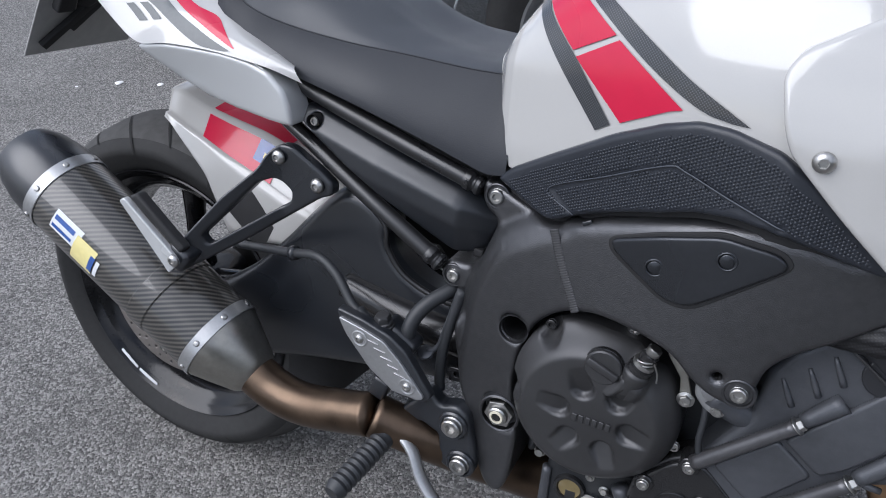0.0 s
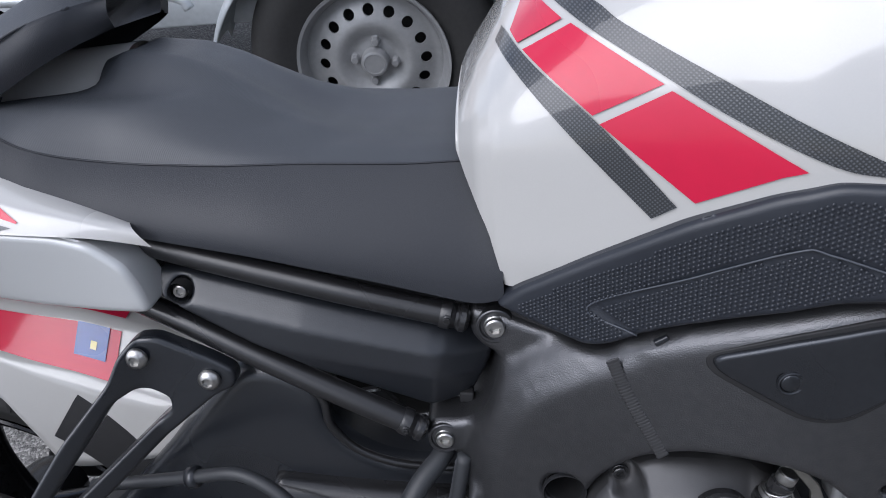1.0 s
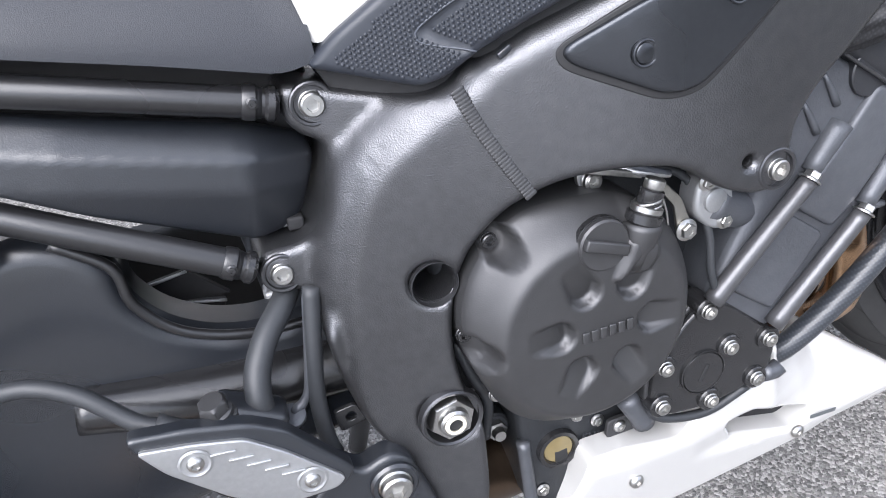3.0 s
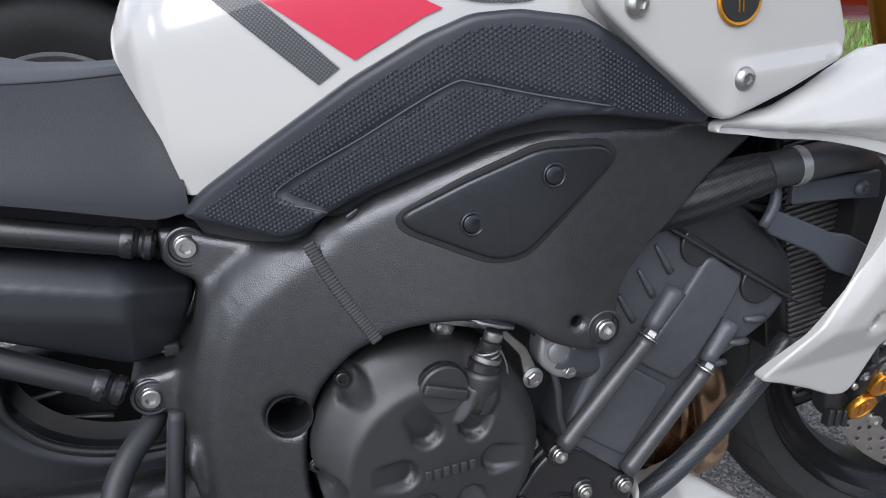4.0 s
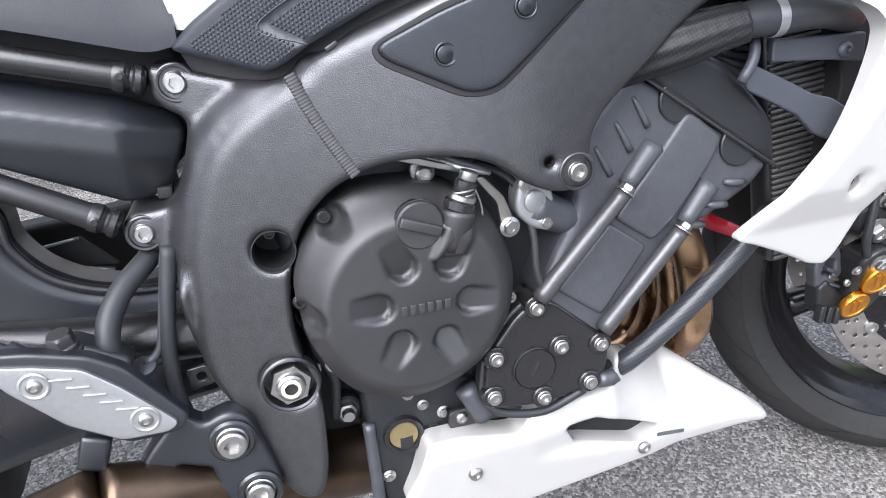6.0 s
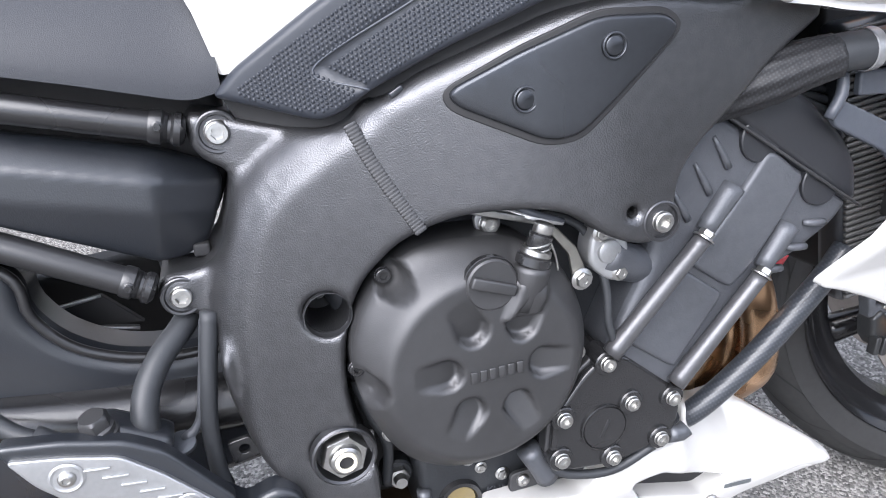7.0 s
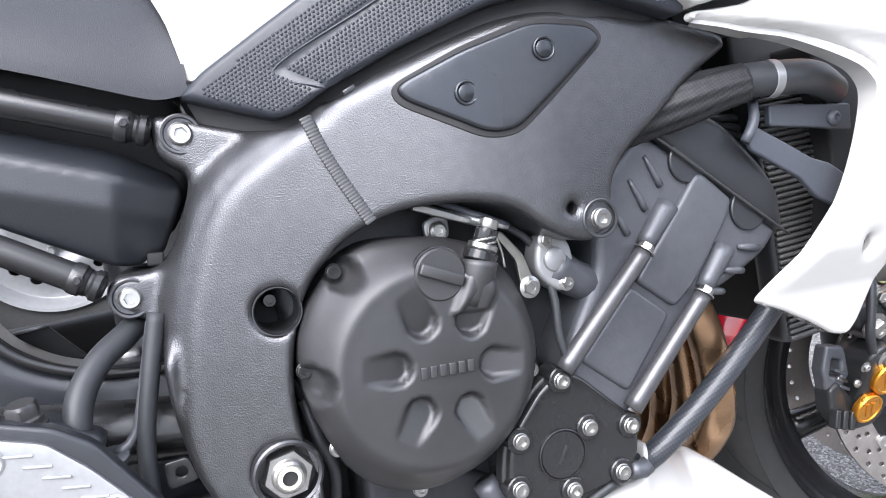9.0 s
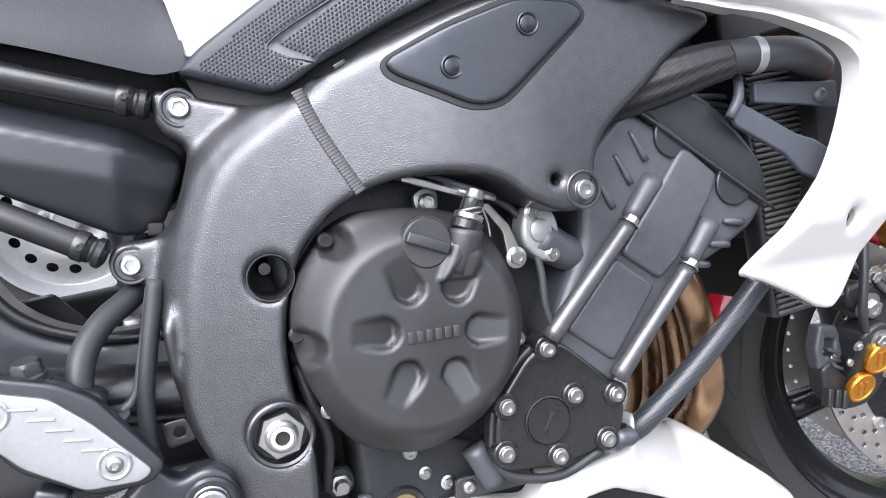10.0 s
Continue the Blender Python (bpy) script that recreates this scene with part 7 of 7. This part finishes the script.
def build_trailer():
    tr = tagged(new("trailer"), "grey box trailer with a silver steel wheel", "trailer")
    hub = Matrix.Translation((0.253, 1.405, 0.332))
    turn = pose(0, 0, 0, 90, 0, 0)
    me = lathe(smooth_profile([(0.190, -0.075), (0.215, -0.088), (0.255, -0.092), (0.295, -0.080), (0.318, -0.062), (0.324, -0.03), (0.325, 0.03), (0.318, 0.062), (0.29, 0.085), (0.25, 0.092), (0.19, 0.075)]), 96, True)
    me.transform(turn)
    wheel = part("wheel", me, TYRE, tr, "black trailer tyre", hub)
    # pressed steel rim with a ring of round holes
    a = np.linspace(0, 2 * np.pi, 96, endpoint=False)
    out = np.stack([0.172 * np.cos(a), 0.172 * np.sin(a)], 1)
    hs = []
    for k in range(16):
        b = 2 * math.pi * k / 16
        hs.append(ring(0.132 * math.cos(b), 0.132 * math.sin(b), 0.0142, 16))

    def y_rim(x, z):
        r = np.hypot(x, z)
        return np.interp(r, [0, 0.035, 0.06, 0.075, 0.095, 0.115, 0.15, 0.165, 0.175], [-0.055, -0.055, -0.050, -0.062, -0.072, -0.066, -0.050, -0.048, -0.052])
    disc = part("rim", relief(out, y_rim, 0.006, 0.0, 0.010, hs, back=True), RIM_SILVER, wheel, "silver steel rim with round holes")
    me = lathe([(0.165, 0.045), (0.176, 0.052), (0.182, 0.075), (0.190, 0.090), (0.1975, 0.092), (0.1975, 0.084), (0.186, 0.070), (0.180, 0.03), (0.165, 0.03)], 96, True)
    me.transform(turn)
    part("rim_edge", me, RIM_SILVER, wheel)
    part("hub_cap", lathe([(0.036, 0.0), (0.036, 0.026), (0.032, 0.034), (0.026, 0.036), (0.025, 0.034), (0.0003, 0.035)], 40), RIM_SILVER, wheel, m=facing(0, -0.05, 0))
    part("backing", lathe([(0.165, 0), (0.165, 0.004)], 48), DARK, wheel, m=facing(0, -0.01, 0))
    for k in range(4):
        b = radians(82 + 90 * k)
        part("wheel_nut", lathe([(0.014, 0), (0.013, 0.004), (0.0105, 0.005), (0.0105, 0.018), (0.008, 0.022), (0.0003, 0.022)], 24, hexes=(2, 3)), RIM_SILVER, wheel, m=facing(0.052 * math.cos(b), -0.05, 0.052 * math.sin(b)))
    part("axle_stub", lathe([(0.05, -0.3), (0.05, 0.03)], 24), DARK, tr, m=hub @ facing(0, 0, 0))
    # mudguard
    rows = []
    for deg in np.linspace(2, 171, 44):
        b = radians(deg)
        flare = 0.035 * max(0, (deg - 140) / 31) ** 1.5
        r = 0.385 + flare
        wd = 0.115 - 0.03 * max(0, (deg - 150) / 21)
        rows.append([(r * math.cos(b), wd * q, r * math.sin(b) - 0.03 * max(0, abs(q) - 0.8) / 0.2) for q in np.linspace(-1, 1, 15)])
    v, fc = skin(rows)
    bm = bmesh.new()
    bm.from_mesh(mesh("mudguard", v, fc))
    bmesh.ops.recalc_face_normals(bm, faces=bm.faces[:])
    bmesh.ops.solidify(bm, geom=bm.faces[:], thickness=0.004)
    part("mudguard", bm, GALV, tr, "silver trailer mudguard", hub)
    part("mud_bracket", block(0.25, 0.03, 0.05, 0.008), GALV, tr, m=pose(0.253, 1.47, 0.70))
    # chassis and side
    part("chassis_rail", block(4.2, 0.06, 0.10, 0.006), GALV, tr, "galvanised chassis rail", pose(0.2, 1.52, 0.455))
    part("side_board", block(4.2, 0.03, 0.42, 0.004), BOARD, tr, "pale trailer side board", pose(0.2, 1.53, 0.725))
    part("lower_trim", block(4.2, 0.012, 0.045, 0.003), PANEL, tr, "white edge trim", pose(0.2, 1.508, 0.535))
    for k in range(28):
        part("board_rib", block(0.03, 0.01, 0.36, 0.003), PANEL, tr, m=pose(-1.8 + 0.15 * k, 1.511, 0.745))
    part("floor_pan", block(4.1, 1.3, 0.04, 0.005), DARK, tr, m=pose(0.2, 2.18, 0.53))
    part("handle_tube", sweep([(-0.75, 1.36, 0.55), (-0.45, 1.34, 0.545), (-0.26, 1.33, 0.545), (-0.20, 1.33, 0.53), (-0.185, 1.33, 0.505)], 0.014, 16), GALV, tr, "grey stabiliser tube")
    part("tube_mount", block(0.05, 0.2, 0.04, 0.006), GALV, tr, m=pose(-0.6, 1.44, 0.53))
    lamp = part("side_marker", block(0.05, 0.018, 0.03, 0.004), AMBER, tr, "amber side marker", pose(-0.47, 1.50, 0.475))
    part("support_leg", sweep([(1.9, 1.55, 0.45), (1.9, 1.55, 0.006)], 0.02, 14), GALV, tr)
    part("support_leg", sweep([(-1.6, 1.55, 0.45), (-1.6, 1.55, 0.006)], 0.02, 14), GALV, tr)


AMBER = material("amber_lens", (0.7, 0.2, 0.02), 0.2, 0.0, 0.05, 60, 0, 0, 0.5)
build_trailer()


# ---- unseen plain dark walls, added to close the place and darken reflections ----
WALL_GREEN = material("unseen_green_wall", (0.035, 0.045, 0.022), 0.9, 0.0, 0.5, 12, 0.5, 30, 0, 2)
for wname, wm, length in (("unseen_wall_south", pose(8.2, -7.0, 1.5), 13.0), ("unseen_wall_east", pose(14.5, 3.0, 1.5, 0, 0, 90), 20.0)):
    tagged(part(wname, block(length, 0.3, 3.0, 0.03), WALL_GREEN, None, m=wm), "unseen plain dark green wall added to darken reflections", "wall", kind="structure")


# ---- grass verge ----
def build_verge():
    soil = material("mossy_verge", (0.11, 0.12, 0.035), 0.9, 0.0, 0.5, 30, 0.6, 60, 0, 5)
    bm = bmesh.new()
    bmesh.ops.create_grid(bm, x_segments=60, y_segments=60, size=0.5)
    for v in bm.verts:
        x, y = v.co.x, v.co.y
        v.co = (5.2 + x * 5.4, 3.4 + y * 6.4, 0.012 + 0.03 * max(0, noise.noise((x * 9, y * 9, 0))))
    ob = tagged(part("verge", bm, soil, None), "mossy grass verge at the edge of the asphalt", "verge", kind="structure")
    blades = material("grass_blades", (0.16, 0.30, 0.045), 0.55, 0.0, 0.45, 8, 0, 0, 0, 3)
    rng = random.Random(4)
    verts, faces = [], []
    for k in range(26000):
        x, y = rng.uniform(2.75, 5.6), rng.uniform(0.9, 4.4)
        edge = min(1, max(0.15, (x - 2.9) / 1.1 + 0.15 * noise.noise((x * 2, y * 2, 0))))
        if rng.random() > edge + 0.15:
            continue
        h = rng.uniform(0.03, 0.20) * edge * (0.7 + 0.6 * noise.noise((x * 1.7, y * 1.7, 3)))
        a, bend, w = rng.uniform(0, 6.28), rng.uniform(0.1, 0.8) * h, rng.uniform(0.0015, 0.004)
        dx, dy = math.cos(a), math.sin(a)
        s = len(verts)
        for t, ww in ((0, 1), (0.5, 0.8), (1, 0.1)):
            cx, cy, cz = x + dx * bend * t * t, y + dy * bend * t * t, 0.012 + max(h, 0.01) * (t - 0.18 * t * t)
            verts += [(cx - dy * w * ww, cy + dx * w * ww, cz), (cx + dy * w * ww, cy - dx * w * ww, cz)]
        faces += [(s, s + 1, s + 3, s + 2), (s + 2, s + 3, s + 5, s + 4)]
    tagged(part("grass", mesh("grass", verts, faces), blades, None), "bright green uneven verge grass", "grass", kind="stuff")


build_verge()
rng_ = random.Random(2)
for gx, gy, gr in ((-1.49, 1.12, 0.016), (-1.33, 1.17, 0.012), (-1.62, 1.03, 0.007), (-1.75, 1.6, 0.012), (-1.2, 0.75, 0.006)):
    bm_ = bmesh.new()
    bmesh.ops.create_icosphere(bm_, subdivisions=2, radius=gr)
    for v_ in bm_.verts:
        v_.co = v_.co * (1 + 0.3 * noise.noise(v_.co * 90)) * 1.0
        v_.co.z *= 0.25
    tagged(part("pale_scrap", bm_, PANEL, None, m=pose(gx, gy, 0.003, 0, 0, rng_.uniform(0, 360))), "small pale scrap lying on the asphalt", "litter", "litter on the asphalt")
